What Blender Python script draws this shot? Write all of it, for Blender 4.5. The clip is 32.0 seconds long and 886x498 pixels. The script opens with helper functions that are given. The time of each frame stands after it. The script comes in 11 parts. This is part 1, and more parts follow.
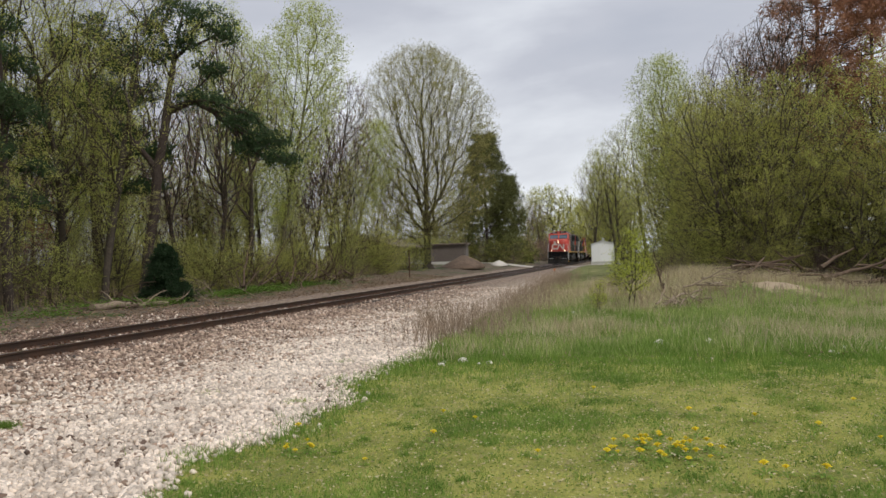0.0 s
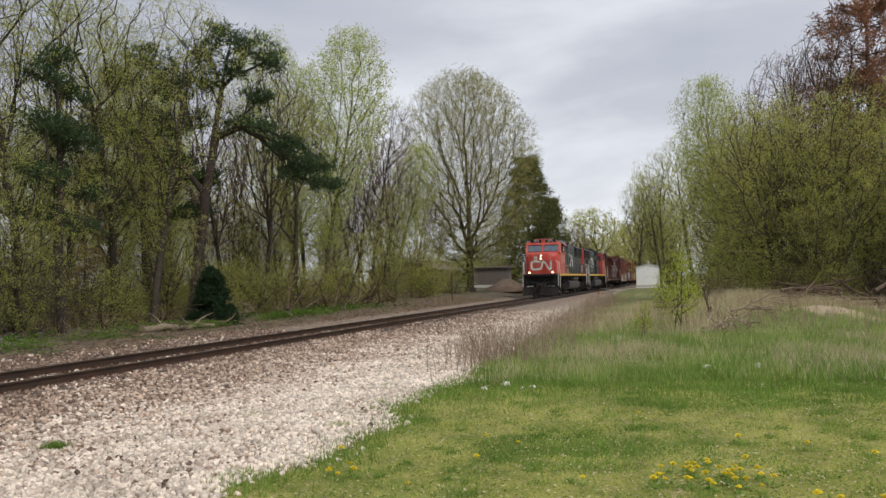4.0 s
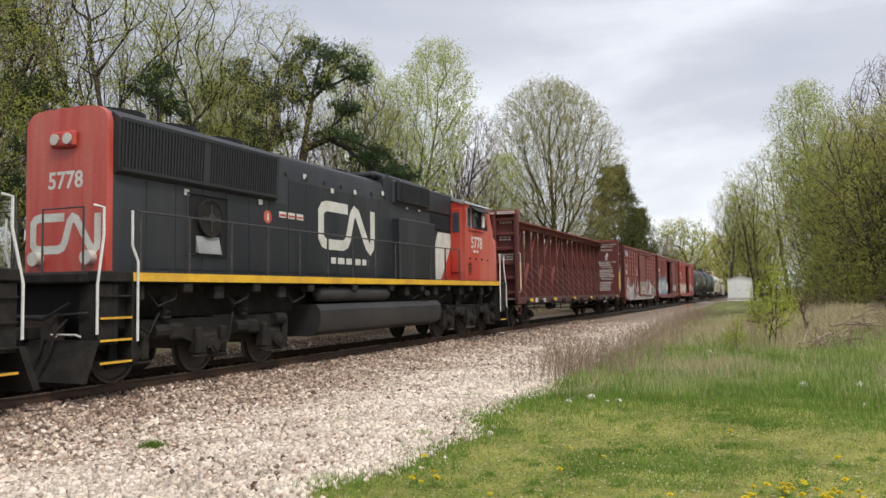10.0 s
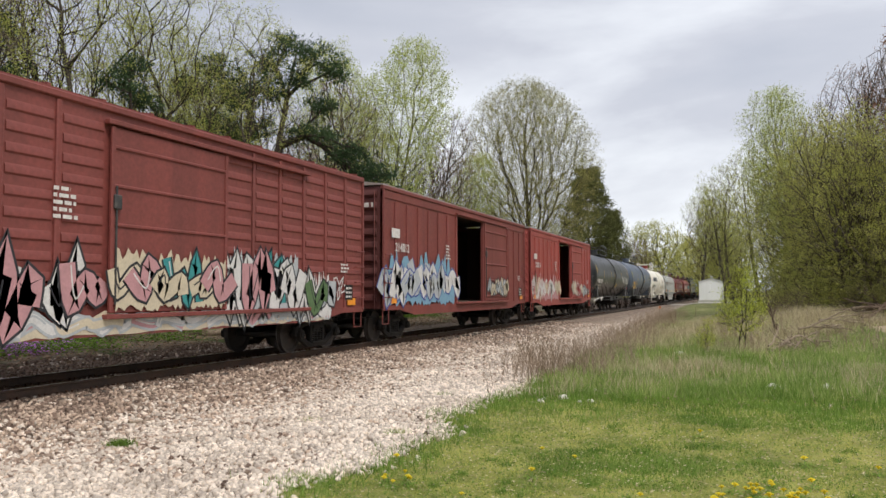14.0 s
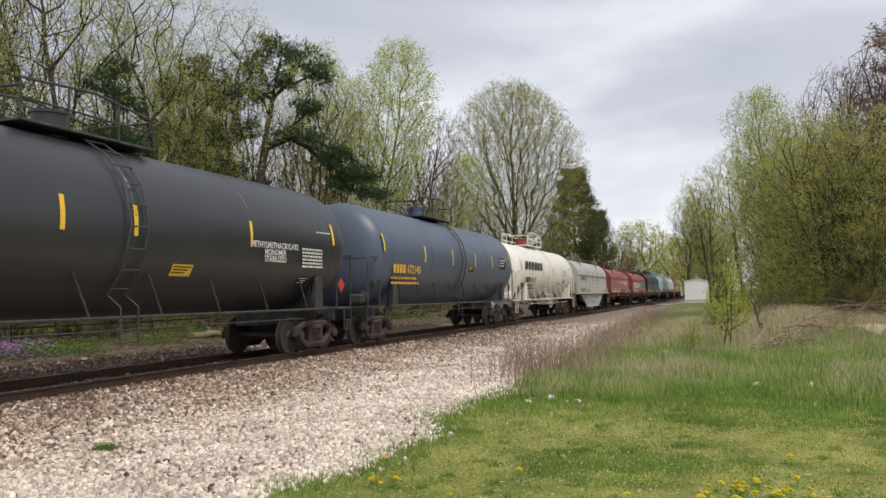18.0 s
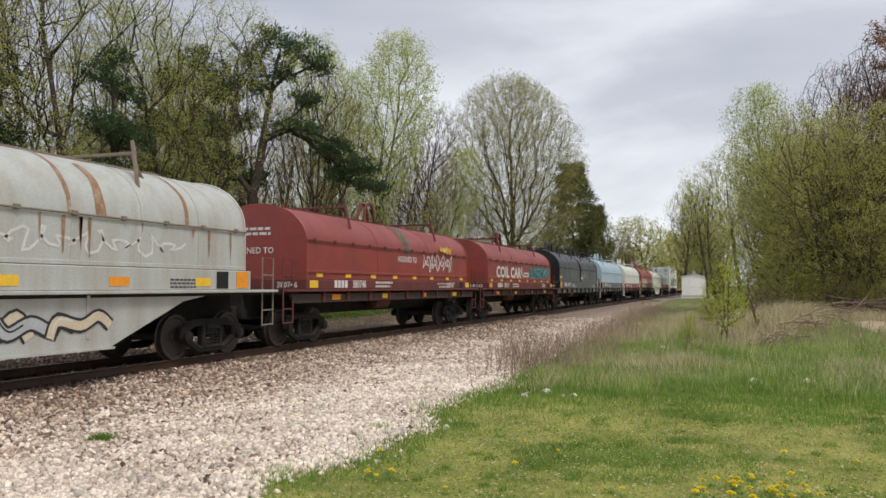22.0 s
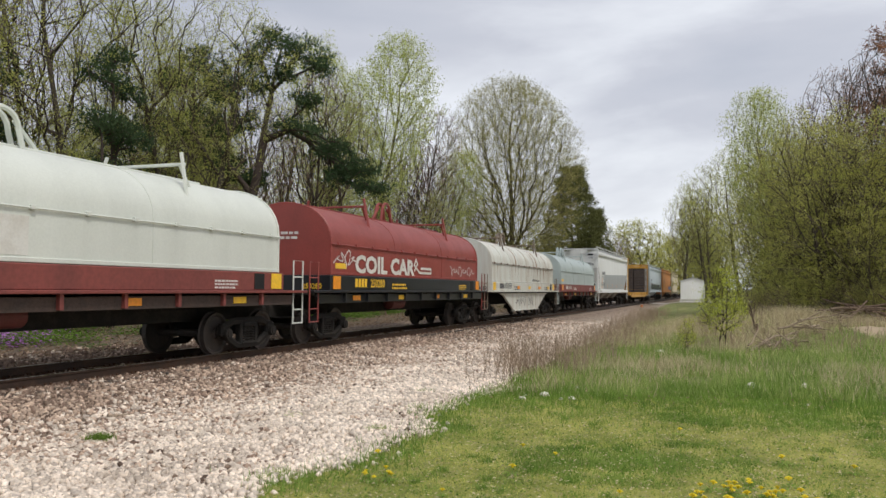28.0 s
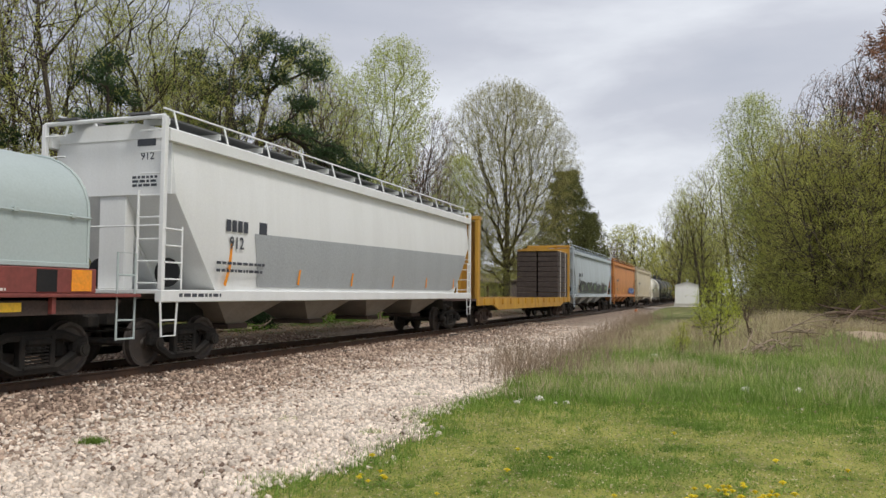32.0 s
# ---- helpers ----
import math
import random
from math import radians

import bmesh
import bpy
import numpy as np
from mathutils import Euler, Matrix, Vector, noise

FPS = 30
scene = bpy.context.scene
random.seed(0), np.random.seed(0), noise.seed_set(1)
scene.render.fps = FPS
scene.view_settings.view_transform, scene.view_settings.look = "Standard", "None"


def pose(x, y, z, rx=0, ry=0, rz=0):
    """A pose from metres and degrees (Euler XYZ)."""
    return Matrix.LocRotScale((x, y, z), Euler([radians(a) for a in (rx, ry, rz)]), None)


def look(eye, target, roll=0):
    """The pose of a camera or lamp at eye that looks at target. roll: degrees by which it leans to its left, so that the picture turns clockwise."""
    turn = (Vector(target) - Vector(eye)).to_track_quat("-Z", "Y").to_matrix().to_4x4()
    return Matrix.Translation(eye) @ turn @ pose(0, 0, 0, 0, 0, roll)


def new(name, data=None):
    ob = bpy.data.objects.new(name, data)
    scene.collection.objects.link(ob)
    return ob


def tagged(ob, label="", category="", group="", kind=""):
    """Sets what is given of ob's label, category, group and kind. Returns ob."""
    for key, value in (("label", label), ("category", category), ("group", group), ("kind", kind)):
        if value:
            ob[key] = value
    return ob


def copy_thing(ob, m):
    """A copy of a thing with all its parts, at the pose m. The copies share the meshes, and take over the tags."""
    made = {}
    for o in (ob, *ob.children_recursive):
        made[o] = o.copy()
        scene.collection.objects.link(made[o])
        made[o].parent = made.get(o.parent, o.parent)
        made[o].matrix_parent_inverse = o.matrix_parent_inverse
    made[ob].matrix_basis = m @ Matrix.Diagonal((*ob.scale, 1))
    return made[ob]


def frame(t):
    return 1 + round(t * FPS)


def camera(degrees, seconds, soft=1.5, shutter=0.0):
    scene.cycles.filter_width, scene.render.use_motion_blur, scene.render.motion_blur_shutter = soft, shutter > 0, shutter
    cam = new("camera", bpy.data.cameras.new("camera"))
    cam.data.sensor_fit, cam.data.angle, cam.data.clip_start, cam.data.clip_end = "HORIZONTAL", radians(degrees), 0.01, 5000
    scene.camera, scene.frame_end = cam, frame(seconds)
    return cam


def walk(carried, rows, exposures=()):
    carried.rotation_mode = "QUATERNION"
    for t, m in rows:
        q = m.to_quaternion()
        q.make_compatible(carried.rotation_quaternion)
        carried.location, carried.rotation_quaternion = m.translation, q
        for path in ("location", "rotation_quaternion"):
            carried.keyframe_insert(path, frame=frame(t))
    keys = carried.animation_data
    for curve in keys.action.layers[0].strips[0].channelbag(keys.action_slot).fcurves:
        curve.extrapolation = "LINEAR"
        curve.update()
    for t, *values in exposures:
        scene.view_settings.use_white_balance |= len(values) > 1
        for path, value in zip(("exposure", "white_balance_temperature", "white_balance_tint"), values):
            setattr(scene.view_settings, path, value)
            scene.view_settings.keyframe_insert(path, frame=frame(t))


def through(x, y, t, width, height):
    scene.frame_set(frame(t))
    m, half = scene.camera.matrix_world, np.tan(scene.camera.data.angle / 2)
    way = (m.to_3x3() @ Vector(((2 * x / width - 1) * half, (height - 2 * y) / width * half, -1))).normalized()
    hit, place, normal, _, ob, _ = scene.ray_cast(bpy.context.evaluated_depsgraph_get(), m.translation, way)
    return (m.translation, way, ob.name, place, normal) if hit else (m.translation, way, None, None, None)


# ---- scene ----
# World: x runs along the track away from the eye, y to the left across it, z = 0 at the rail tops.
EYE = 1.49          # eye height over the rails
TRACK_Y = 11.5      # track centre line
SPEED = 13.17       # train speed, m/s towards -x
cam = camera(58.082, 32.0, soft=1.5)
walk(cam, [
    (0, pose(0, 0, EYE, 90.593, 1.430, -76.288)),
    (0.5, pose(0, 0, EYE, 90.757, 1.552, -75.964)),
    (1, pose(0, 0, EYE, 91.114, 1.508, -75.657)),
    (1.5, pose(0, 0, EYE, 91.357, 1.451, -75.356)),
    (2, pose(0, 0, EYE, 91.443, 1.467, -75.196)),
    (2.5, pose(0, 0, EYE, 91.622, 1.498, -74.899)),
    (3, pose(0, 0, EYE, 91.895, 1.519, -74.391)),
    (3.5, pose(0, 0, EYE, 92.001, 1.504, -73.934)),
    (5.5, pose(0, 0, EYE, 93.944, 1.283, -70.291)),
    (6, pose(0, 0, EYE, 94.193, 1.513, -69.401)),
    (6.5, pose(0, 0, EYE, 94.285, 1.767, -68.306)),
    (7, pose(0, 0, EYE, 94.006, 1.982, -67.368)),
    (7.5, pose(0, 0, EYE, 93.773, 2.040, -66.595)),
    (8, pose(0, 0, EYE, 93.423, 1.638, -66.326)),
    (8.5, pose(0, 0, EYE, 93.284, 1.232, -66.309)),
    (9, pose(0, 0, EYE, 93.170, 1.176, -66.283)),
    (9.5, pose(0, 0, EYE, 93.081, 0.921, -66.640)),
    (10, pose(0, 0, EYE, 93.159, 0.743, -67.216)),
    (10.5, pose(0, 0, EYE, 93.249, 0.659, -67.634)),
    (11, pose(0, 0, EYE, 93.168, 0.552, -67.942)),
    (11.5, pose(0, 0, EYE, 93.159, 0.379, -68.148)),
    (12, pose(0, 0, EYE, 93.307, 0.194, -68.471)),
    (12.5, pose(0, 0, EYE, 93.317, 0.251, -68.965)),
    (13, pose(0, 0, EYE, 93.240, 0.319, -69.207)),
    (13.5, pose(0, 0, EYE, 93.130, 0.266, -69.134)),
    (14, pose(0, 0, EYE, 93.109, 0.177, -69.067)),
    (14.5, pose(0, 0, EYE, 93.196, 0.096, -69.188)),
    (16.5, pose(0, 0, EYE, 93.202, 0.454, -69.626)),
    (17, pose(0, 0, EYE, 93.217, 0.405, -69.707)),
    (17.5, pose(0, 0, EYE, 93.249, 0.449, -69.920)),
    (18, pose(0, 0, EYE, 93.184, 0.531, -70.007)),
    (18.5, pose(0, 0, EYE, 93.158, 0.478, -70.003)),
    (19, pose(0, 0, EYE, 93.170, 0.416, -69.980)),
    (19.5, pose(0, 0, EYE, 93.120, 0.383, -70.049)),
    (20, pose(0, 0, EYE, 93.046, 0.318, -70.159)),
    (20.5, pose(0, 0, EYE, 92.917, 0.187, -70.138)),
    (21, pose(0, 0, EYE, 92.855, 0.184, -70.189)),
    (21.5, pose(0, 0, EYE, 92.794, 0.107, -70.209)),
    (22, pose(0, 0, EYE, 92.700, -0.020, -70.194)),
    (22.5, pose(0, 0, EYE, 92.539, -0.259, -70.153)),
    (23, pose(0, 0, EYE, 92.483, -0.326, -70.211)),
    (23.5, pose(0, 0, EYE, 92.521, -0.344, -70.283)),
    (24, pose(0, 0, EYE, 92.626, -0.401, -70.287)),
    (24.5, pose(0, 0, EYE, 92.664, -0.489, -70.269)),
    (25, pose(0, 0, EYE, 92.655, -0.510, -70.210)),
    (25.5, pose(0, 0, EYE, 92.610, -0.454, -70.154)),
    (27.5, pose(0, 0, EYE, 92.758, -0.391, -70.211)),
    (28, pose(0, 0, EYE, 92.854, -0.460, -70.274)),
    (28.5, pose(0, 0, EYE, 92.940, -0.582, -70.370)),
    (29, pose(0, 0, EYE, 93.037, -0.619, -70.387)),
    (29.5, pose(0, 0, EYE, 93.028, -0.613, -70.410)),
    (30, pose(0, 0, EYE, 93.003, -0.685, -70.438)),
    (30.5, pose(0, 0, EYE, 93.001, -0.717, -70.538)),
    (31, pose(0, 0, EYE, 93.058, -0.662, -70.642)),
    (31.5, pose(0, 0, EYE, 93.096, -0.664, -70.675)),
    (32, pose(0, 0, EYE, 93.145, -0.544, -70.646)),
], exposures=[(0, -0.04), (4, 0.0), (8, 0.10), (10, 0.24), (12, 0.24), (14, 0.18), (18, 0.13), (19.5, 0.06), (21, -0.02), (22.5, 0.12), (25, 0.13), (28, 0.08), (32, 0.06)])

# ---- world and light ----
world = bpy.data.worlds.new("world")
scene.world = world
world.use_nodes = True
wt = world.node_tree
wt.nodes.clear()
w_out = wt.nodes.new("ShaderNodeOutputWorld")
w_bg = wt.nodes.new("ShaderNodeBackground")
w_sky = wt.nodes.new("ShaderNodeTexSky")
w_sky.sky_type, w_sky.sun_disc = "NISHITA", False
w_sky.sun_elevation, w_sky.sun_rotation = radians(52), radians(150)
w_sky.air_density, w_sky.dust_density = 1.0, 3.0
w_scale = wt.nodes.new("ShaderNodeVectorMath")
w_scale.operation = "SCALE"
w_scale.inputs["Scale"].default_value = 0.10
wt.links.new(w_sky.outputs[0], w_scale.inputs[0])
# overcast deck: broad soft banks of cloud, stretched along the horizon
w_co = wt.nodes.new("ShaderNodeTexCoord")
w_map = wt.nodes.new("ShaderNodeMapping")
w_map.inputs["Scale"].default_value = (1.0, 1.0, 3.4)
w_map.inputs["Location"].default_value = (0.35, 0.2, 0.55)
w_map.inputs["Rotation"].default_value = (radians(6), radians(-5), 0)
w_noise = wt.nodes.new("ShaderNodeTexNoise")
w_noise.inputs["Scale"].default_value = 1.5
w_noise.inputs["Detail"].default_value = 7.0
w_noise.inputs["Roughness"].default_value = 0.52
w_noise.inputs["Distortion"].default_value = 0.35
w_ramp = wt.nodes.new("ShaderNodeValToRGB")
w_ramp.color_ramp.elements[0].position, w_ramp.color_ramp.elements[0].color = 0.36, (0.50, 0.53, 0.61, 1)
w_ramp.color_ramp.elements[1].position, w_ramp.color_ramp.elements[1].color = 0.66, (0.90, 0.93, 0.98, 1)
w_mid = w_ramp.color_ramp.elements.new(0.50)
w_mid.color = (0.60, 0.62, 0.69, 1)
w_mix = wt.nodes.new("ShaderNodeMix")
w_mix.data_type = "RGBA"
w_mix.inputs["Factor"].default_value = 0.9
wt.links.new(w_co.outputs["Generated"], w_map.inputs["Vector"])
wt.links.new(w_map.outputs[0], w_noise.inputs["Vector"])
# the deck thins and brightens towards the horizon
w_sep = wt.nodes.new("ShaderNodeSeparateXYZ")
wt.links.new(w_co.outputs["Generated"], w_sep.inputs[0])
w_low = wt.nodes.new("ShaderNodeMapRange")
w_low.interpolation_type = "SMOOTHSTEP"
w_low.inputs["From Min"].default_value, w_low.inputs["From Max"].default_value = 0.10, 0.30
w_low.inputs["To Min"].default_value, w_low.inputs["To Max"].default_value = 0.13, -0.02
wt.links.new(w_sep.outputs[2], w_low.inputs["Value"])
w_add = wt.nodes.new("ShaderNodeMath")
w_add.operation = "ADD"
wt.links.new(w_noise.outputs["Fac"], w_add.inputs[0])
wt.links.new(w_low.outputs[0], w_add.inputs[1])
wt.links.new(w_add.outputs[0], w_ramp.inputs[0])
wt.links.new(w_scale.outputs[0], w_mix.inputs["A"])
wt.links.new(w_ramp.outputs[0], w_mix.inputs["B"])
wt.links.new(w_mix.outputs["Result"], w_bg.inputs[0])
w_bg.inputs[1].default_value = 1.0
wt.links.new(w_bg.outputs[0], w_out.inputs[0])

sun = new("sun", bpy.data.lights.new("sun", "SUN"))
sun.data.energy, sun.data.angle, sun.data.color = 2.0, radians(14), (1.0, 0.96, 0.90)
sun.matrix_world = look((-30, -40, 70), (0, 0, 0))
scene.view_settings.exposure = 0.0

# ---- mesh and material helpers ----
class Mesh:
    """Collects vertices and faces for one mesh."""

    def __init__(self):
        self.v, self.f = [], []

    def add(self, verts, faces):
        n = len(self.v)
        self.v.extend(verts)
        self.f.extend([tuple(i + n for i in f) for f in faces])
        return self

    def box(self, x0, x1, y0, y1, z0, z1, b=0.0):
        if x0 > x1: x0, x1 = x1, x0
        if y0 > y1: y0, y1 = y1, y0
        if z0 > z1: z0, z1 = z1, z0
        b = min(b, (x1 - x0) * 0.45, (y1 - y0) * 0.45, (z1 - z0) * 0.45)
        if b <= 0:
            v = [(x, y, z) for x in (x0, x1) for y in (y0, y1) for z in (z0, z1)]
            return self.add(v, [(0, 1, 3, 2), (4, 6, 7, 5), (0, 4, 5, 1), (2, 3, 7, 6), (0, 2, 6, 4), (1, 5, 7, 3)])
        lo, hi, v, idx = (x0, y0, z0), (x1, y1, z1), [], {}
        for s in [(a, c, d) for a in (0, 1) for c in (0, 1) for d in (0, 1)]:
            for ax in range(3):
                p = []
                for k in range(3):
                    e = hi[k] if s[k] else lo[k]
                    if k != ax:
                        e += -b if s[k] else b
                    p.append(e)
                idx[s, ax] = len(v)
                v.append(tuple(p))
        f = []
        for ax in range(3):
            o = [k for k in range(3) if k != ax]
            for e in (0, 1):
                ring = []
                for a, c in ((0, 0), (1, 0), (1, 1), (0, 1)):
                    s = [0, 0, 0]
                    s[ax], s[o[0]], s[o[1]] = e, a, c
                    ring.append(idx[tuple(s), ax])
                f.append(tuple(ring))
            for a in (0, 1):
                for c in (0, 1):
                    s0, s1 = [0, 0, 0], [0, 0, 0]
                    s0[o[0]] = s1[o[0]] = a
                    s0[o[1]] = s1[o[1]] = c
                    s1[ax] = 1
                    s0, s1 = tuple(s0), tuple(s1)
                    f.append((idx[s0, o[0]], idx[s1, o[0]], idx[s1, o[1]], idx[s0, o[1]]))
        for s in [(a, c, d) for a in (0, 1) for c in (0, 1) for d in (0, 1)]:
            f.append((idx[s, 0], idx[s, 1], idx[s, 2]))
        return self.add(v, f)

    def cyl(self, p0, p1, r, n=10, r2=None, caps=True):
        p0, p1 = Vector(p0), Vector(p1)
        r2 = r if r2 is None else r2
        d = (p1 - p0).normalized()
        a = d.orthogonal().normalized()
        c = d.cross(a)
        v = []
        for p, q in ((p0, r), (p1, r2)):
            for i in range(n):
                t = 2 * math.pi * i / n
                v.append(tuple(p + (a * math.cos(t) + c * math.sin(t)) * q))
        f = [(i, (i + 1) % n, n + (i + 1) % n, n + i) for i in range(n)]
        if caps:
            f += [tuple(range(n - 1, -1, -1)), tuple(range(n, 2 * n))]
        return self.add(v, f)

    def tube(self, pts, r, n=6, closed=False):
        pts = [Vector(p) for p in pts]
        rings, prev = [], None
        for i, p in enumerate(pts):
            a = pts[i - 1] if i else (pts[-1] if closed else pts[0])
            c = pts[i + 1] if i + 1 < len(pts) else (pts[0] if closed else pts[-1])
            d = (c - a).normalized()
            u = d.orthogonal() if prev is None else prev - d * prev.dot(d)
            if u.length < 1e-5:
                u = d.orthogonal()
            u.normalize()
            prev = u
            w = d.cross(u)
            q = r[i] if isinstance(r, (list, tuple)) else r
            rings.append([tuple(p + (u * math.cos(2 * math.pi * k / n) + w * math.sin(2 * math.pi * k / n)) * q) for k in range(n)])
        v = [x for ring in rings for x in ring]
        f, m = [], len(rings)
        for i in range(m if closed else m - 1):
            j = (i + 1) % m
            for k in range(n):
                f.append((i * n + k, i * n + (k + 1) % n, j * n + (k + 1) % n, j * n + k))
        if not closed:
            f += [tuple(range(n - 1, -1, -1)), tuple(range((m - 1) * n, m * n))]
        return self.add(v, f)

    def prism(self, poly, axis, a0, a1):
        """Extrudes a 2D outline along an axis. poly holds the two other coordinates in x, y, z order."""
        def put(p, a):
            return (a, p[0], p[1]) if axis == "x" else (p[0], a, p[1]) if axis == "y" else (p[0], p[1], a)
        n = len(poly)
        v = [put(p, a0) for p in poly] + [put(p, a1) for p in poly]
        f = [(i, (i + 1) % n, n + (i + 1) % n, n + i) for i in range(n)]
        return self.add(v, f + [tuple(range(n - 1, -1, -1)), tuple(range(n, 2 * n))])

    def loft(self, sections, caps=True):
        """Joins equal-length rings of points."""
        n = len(sections[0])
        v = [tuple(p) for s in sections for p in s]
        f = []
        for i in range(len(sections) - 1):
            for k in range(n):
                f.append((i * n + k, i * n + (k + 1) % n, (i + 1) * n + (k + 1) % n, (i + 1) * n + k))
        if caps:
            f += [tuple(range(n - 1, -1, -1)), tuple(range((len(sections) - 1) * n, len(sections) * n))]
        return self.add(v, f)

    def lathe(self, profile, cy, cz, n=28):
        """Turns (x, r) pairs about a line along x through (cy, cz)."""
        secs = [[(x, cy + r * math.cos(2 * math.pi * k / n), cz + r * math.sin(2 * math.pi * k / n)) for k in range(n)] for x, r in profile]
        return self.loft(secs)

    def mesh(self, name, smooth=35):
        me = bpy.data.meshes.new(name)
        me.from_pydata(self.v, [], self.f)
        if smooth:
            me.polygons.foreach_set("use_smooth", [True] * len(me.polygons))
            me.set_sharp_from_angle(angle=radians(smooth))
        me.update()
        return me


def part(name, mb, material, parent=None, label="", smooth=35):
    """Links a mesh as one object under a thing or a part."""
    me = mb if isinstance(mb, bpy.types.Mesh) else mb.mesh(name, smooth)
    if material is not None and not me.materials:
        me.materials.append(material)
    ob = new(name, me)
    if parent is not None:
        ob.parent = parent
    if label:
        ob["label"] = label
    return ob


def mesh_np(name, verts, faces, material, smooth=False):
    """A mesh from arrays: verts (n, 3), faces (m, k)."""
    me = bpy.data.meshes.new(name)
    faces = np.asarray(faces, dtype=np.int32)
    verts = np.asarray(verts, dtype=np.float32)
    m, k = faces.shape
    me.vertices.add(len(verts))
    me.vertices.foreach_set("co", verts.ravel())
    me.loops.add(m * k)
    me.loops.foreach_set("vertex_index", faces.ravel())
    me.polygons.add(m)
    me.polygons.foreach_set("loop_start", np.arange(0, m * k, k, dtype=np.int32))
    if smooth:
        me.polygons.foreach_set("use_smooth", np.ones(m, dtype=bool))
    me.update(calc_edges=True)
    me.materials.append(material)
    return me


def lettering(name, body, size, material, parent, m, bold=0.0, width=None, label=""):
    """Words in the built-in font, lying in the pose m (letters along its x, up its y)."""
    cu = bpy.data.curves.new(name, "FONT")
    cu.body, cu.size, cu.align_x, cu.offset = body, size, "CENTER", bold
    cu.resolution_u = 2
    tmp = bpy.data.objects.new(name, cu)
    me = bpy.data.meshes.new_from_object(tmp)
    bpy.data.objects.remove(tmp)
    bpy.data.curves.remove(cu)
    me.transform(m)
    me.materials.clear()
    me.materials.append(material)
    return part(name, me, material, parent, label)


def socket(node, name):
    return node.inputs[name]


def material(name, base, rough=0.6, metal=0.0, dirt=None, dirt_amount=0.35, scale=1.5, streak=False, bump=0.0, bump_scale=60.0,
             fine=0.12, fine_scale=25.0, emit=None, emit_strength=0.0, spec=0.5, random_tint=0.0, coat=0.0):
    """A procedural surface: base colour, patches of dirt or wear, fine grain and relief, at real-world size."""
    m = bpy.data.materials.new(name)
    m.use_nodes = True
    t = m.node_tree
    b = t.nodes["Principled BSDF"]
    b.inputs["Metallic"].default_value = metal
    b.inputs["Specular IOR Level"].default_value = spec
    b.inputs["Coat Weight"].default_value = coat
    co = t.nodes.new("ShaderNodeTexCoord")
    mp = t.nodes.new("ShaderNodeMapping")
    t.links.new(co.outputs["Object"], mp.inputs["Vector"])
    if streak:
        mp.inputs["Scale"].default_value = (1.0, 1.0, 0.09)
    n1 = t.nodes.new("ShaderNodeTexNoise")
    n1.inputs["Scale"].default_value = scale
    n1.inputs["Detail"].default_value = 6.0
    n1.inputs["Roughness"].default_value = 0.6
    t.links.new(mp.outputs[0], n1.inputs["Vector"])
    r1 = t.nodes.new("ShaderNodeMapRange")
    r1.inputs["From Min"].default_value, r1.inputs["From Max"].default_value = 0.42, 0.72
    r1.inputs["To Min"].default_value, r1.inputs["To Max"].default_value = 0.0, dirt_amount
    t.links.new(n1.outputs["Fac"], r1.inputs["Value"])
    mix = t.nodes.new("ShaderNodeMix")
    mix.data_type = "RGBA"
    mix.inputs["A"].default_value = (*base, 1)
    d = dirt if dirt else tuple(c * 0.55 for c in base)
    mix.inputs["B"].default_value = (*d, 1)
    t.links.new(r1.outputs[0], mix.inputs["Factor"])
    n2 = t.nodes.new("ShaderNodeTexNoise")
    n2.inputs["Scale"].default_value = fine_scale
    n2.inputs["Detail"].default_value = 4.0
    t.links.new(co.outputs["Object"], n2.inputs["Vector"])
    hsv = t.nodes.new("ShaderNodeHueSaturation")
    r2 = t.nodes.new("ShaderNodeMapRange")
    r2.inputs["From Min"].default_value, r2.inputs["From Max"].default_value = 0.3, 0.7
    r2.inputs["To Min"].default_value, r2.inputs["To Max"].default_value = 1 - fine, 1 + fine
    t.links.new(n2.outputs["Fac"], r2.inputs["Value"])
    val = r2.outputs[0]
    if random_tint:
        oi = t.nodes.new("ShaderNodeNewGeometry") if random_tint < 0 else t.nodes.new("ShaderNodeObjectInfo")
        r3 = t.nodes.new("ShaderNodeMapRange")
        r3.inputs["To Min"].default_value, r3.inputs["To Max"].default_value = 1 - abs(random_tint), 1 + abs(random_tint)
        t.links.new(oi.outputs["Random Per Island" if random_tint < 0 else "Random"], r3.inputs["Value"])
        mul = t.nodes.new("ShaderNodeMath")
        mul.operation = "MULTIPLY"
        t.links.new(val, mul.inputs[0])
        t.links.new(r3.outputs[0], mul.inputs[1])
        val = mul.outputs[0]
    t.links.new(mix.outputs["Result"], hsv.inputs["Color"])
    t.links.new(val, hsv.inputs["Value"])
    t.links.new(hsv.outputs[0], b.inputs["Base Color"])
    rr = t.nodes.new("ShaderNodeMapRange")
    rr.inputs["To Min"].default_value, rr.inputs["To Max"].default_value = max(0.03, rough - 0.1), min(1, rough + 0.1)
    t.links.new(n1.outputs["Fac"], rr.inputs["Value"])
    t.links.new(rr.outputs[0], b.inputs["Roughness"])
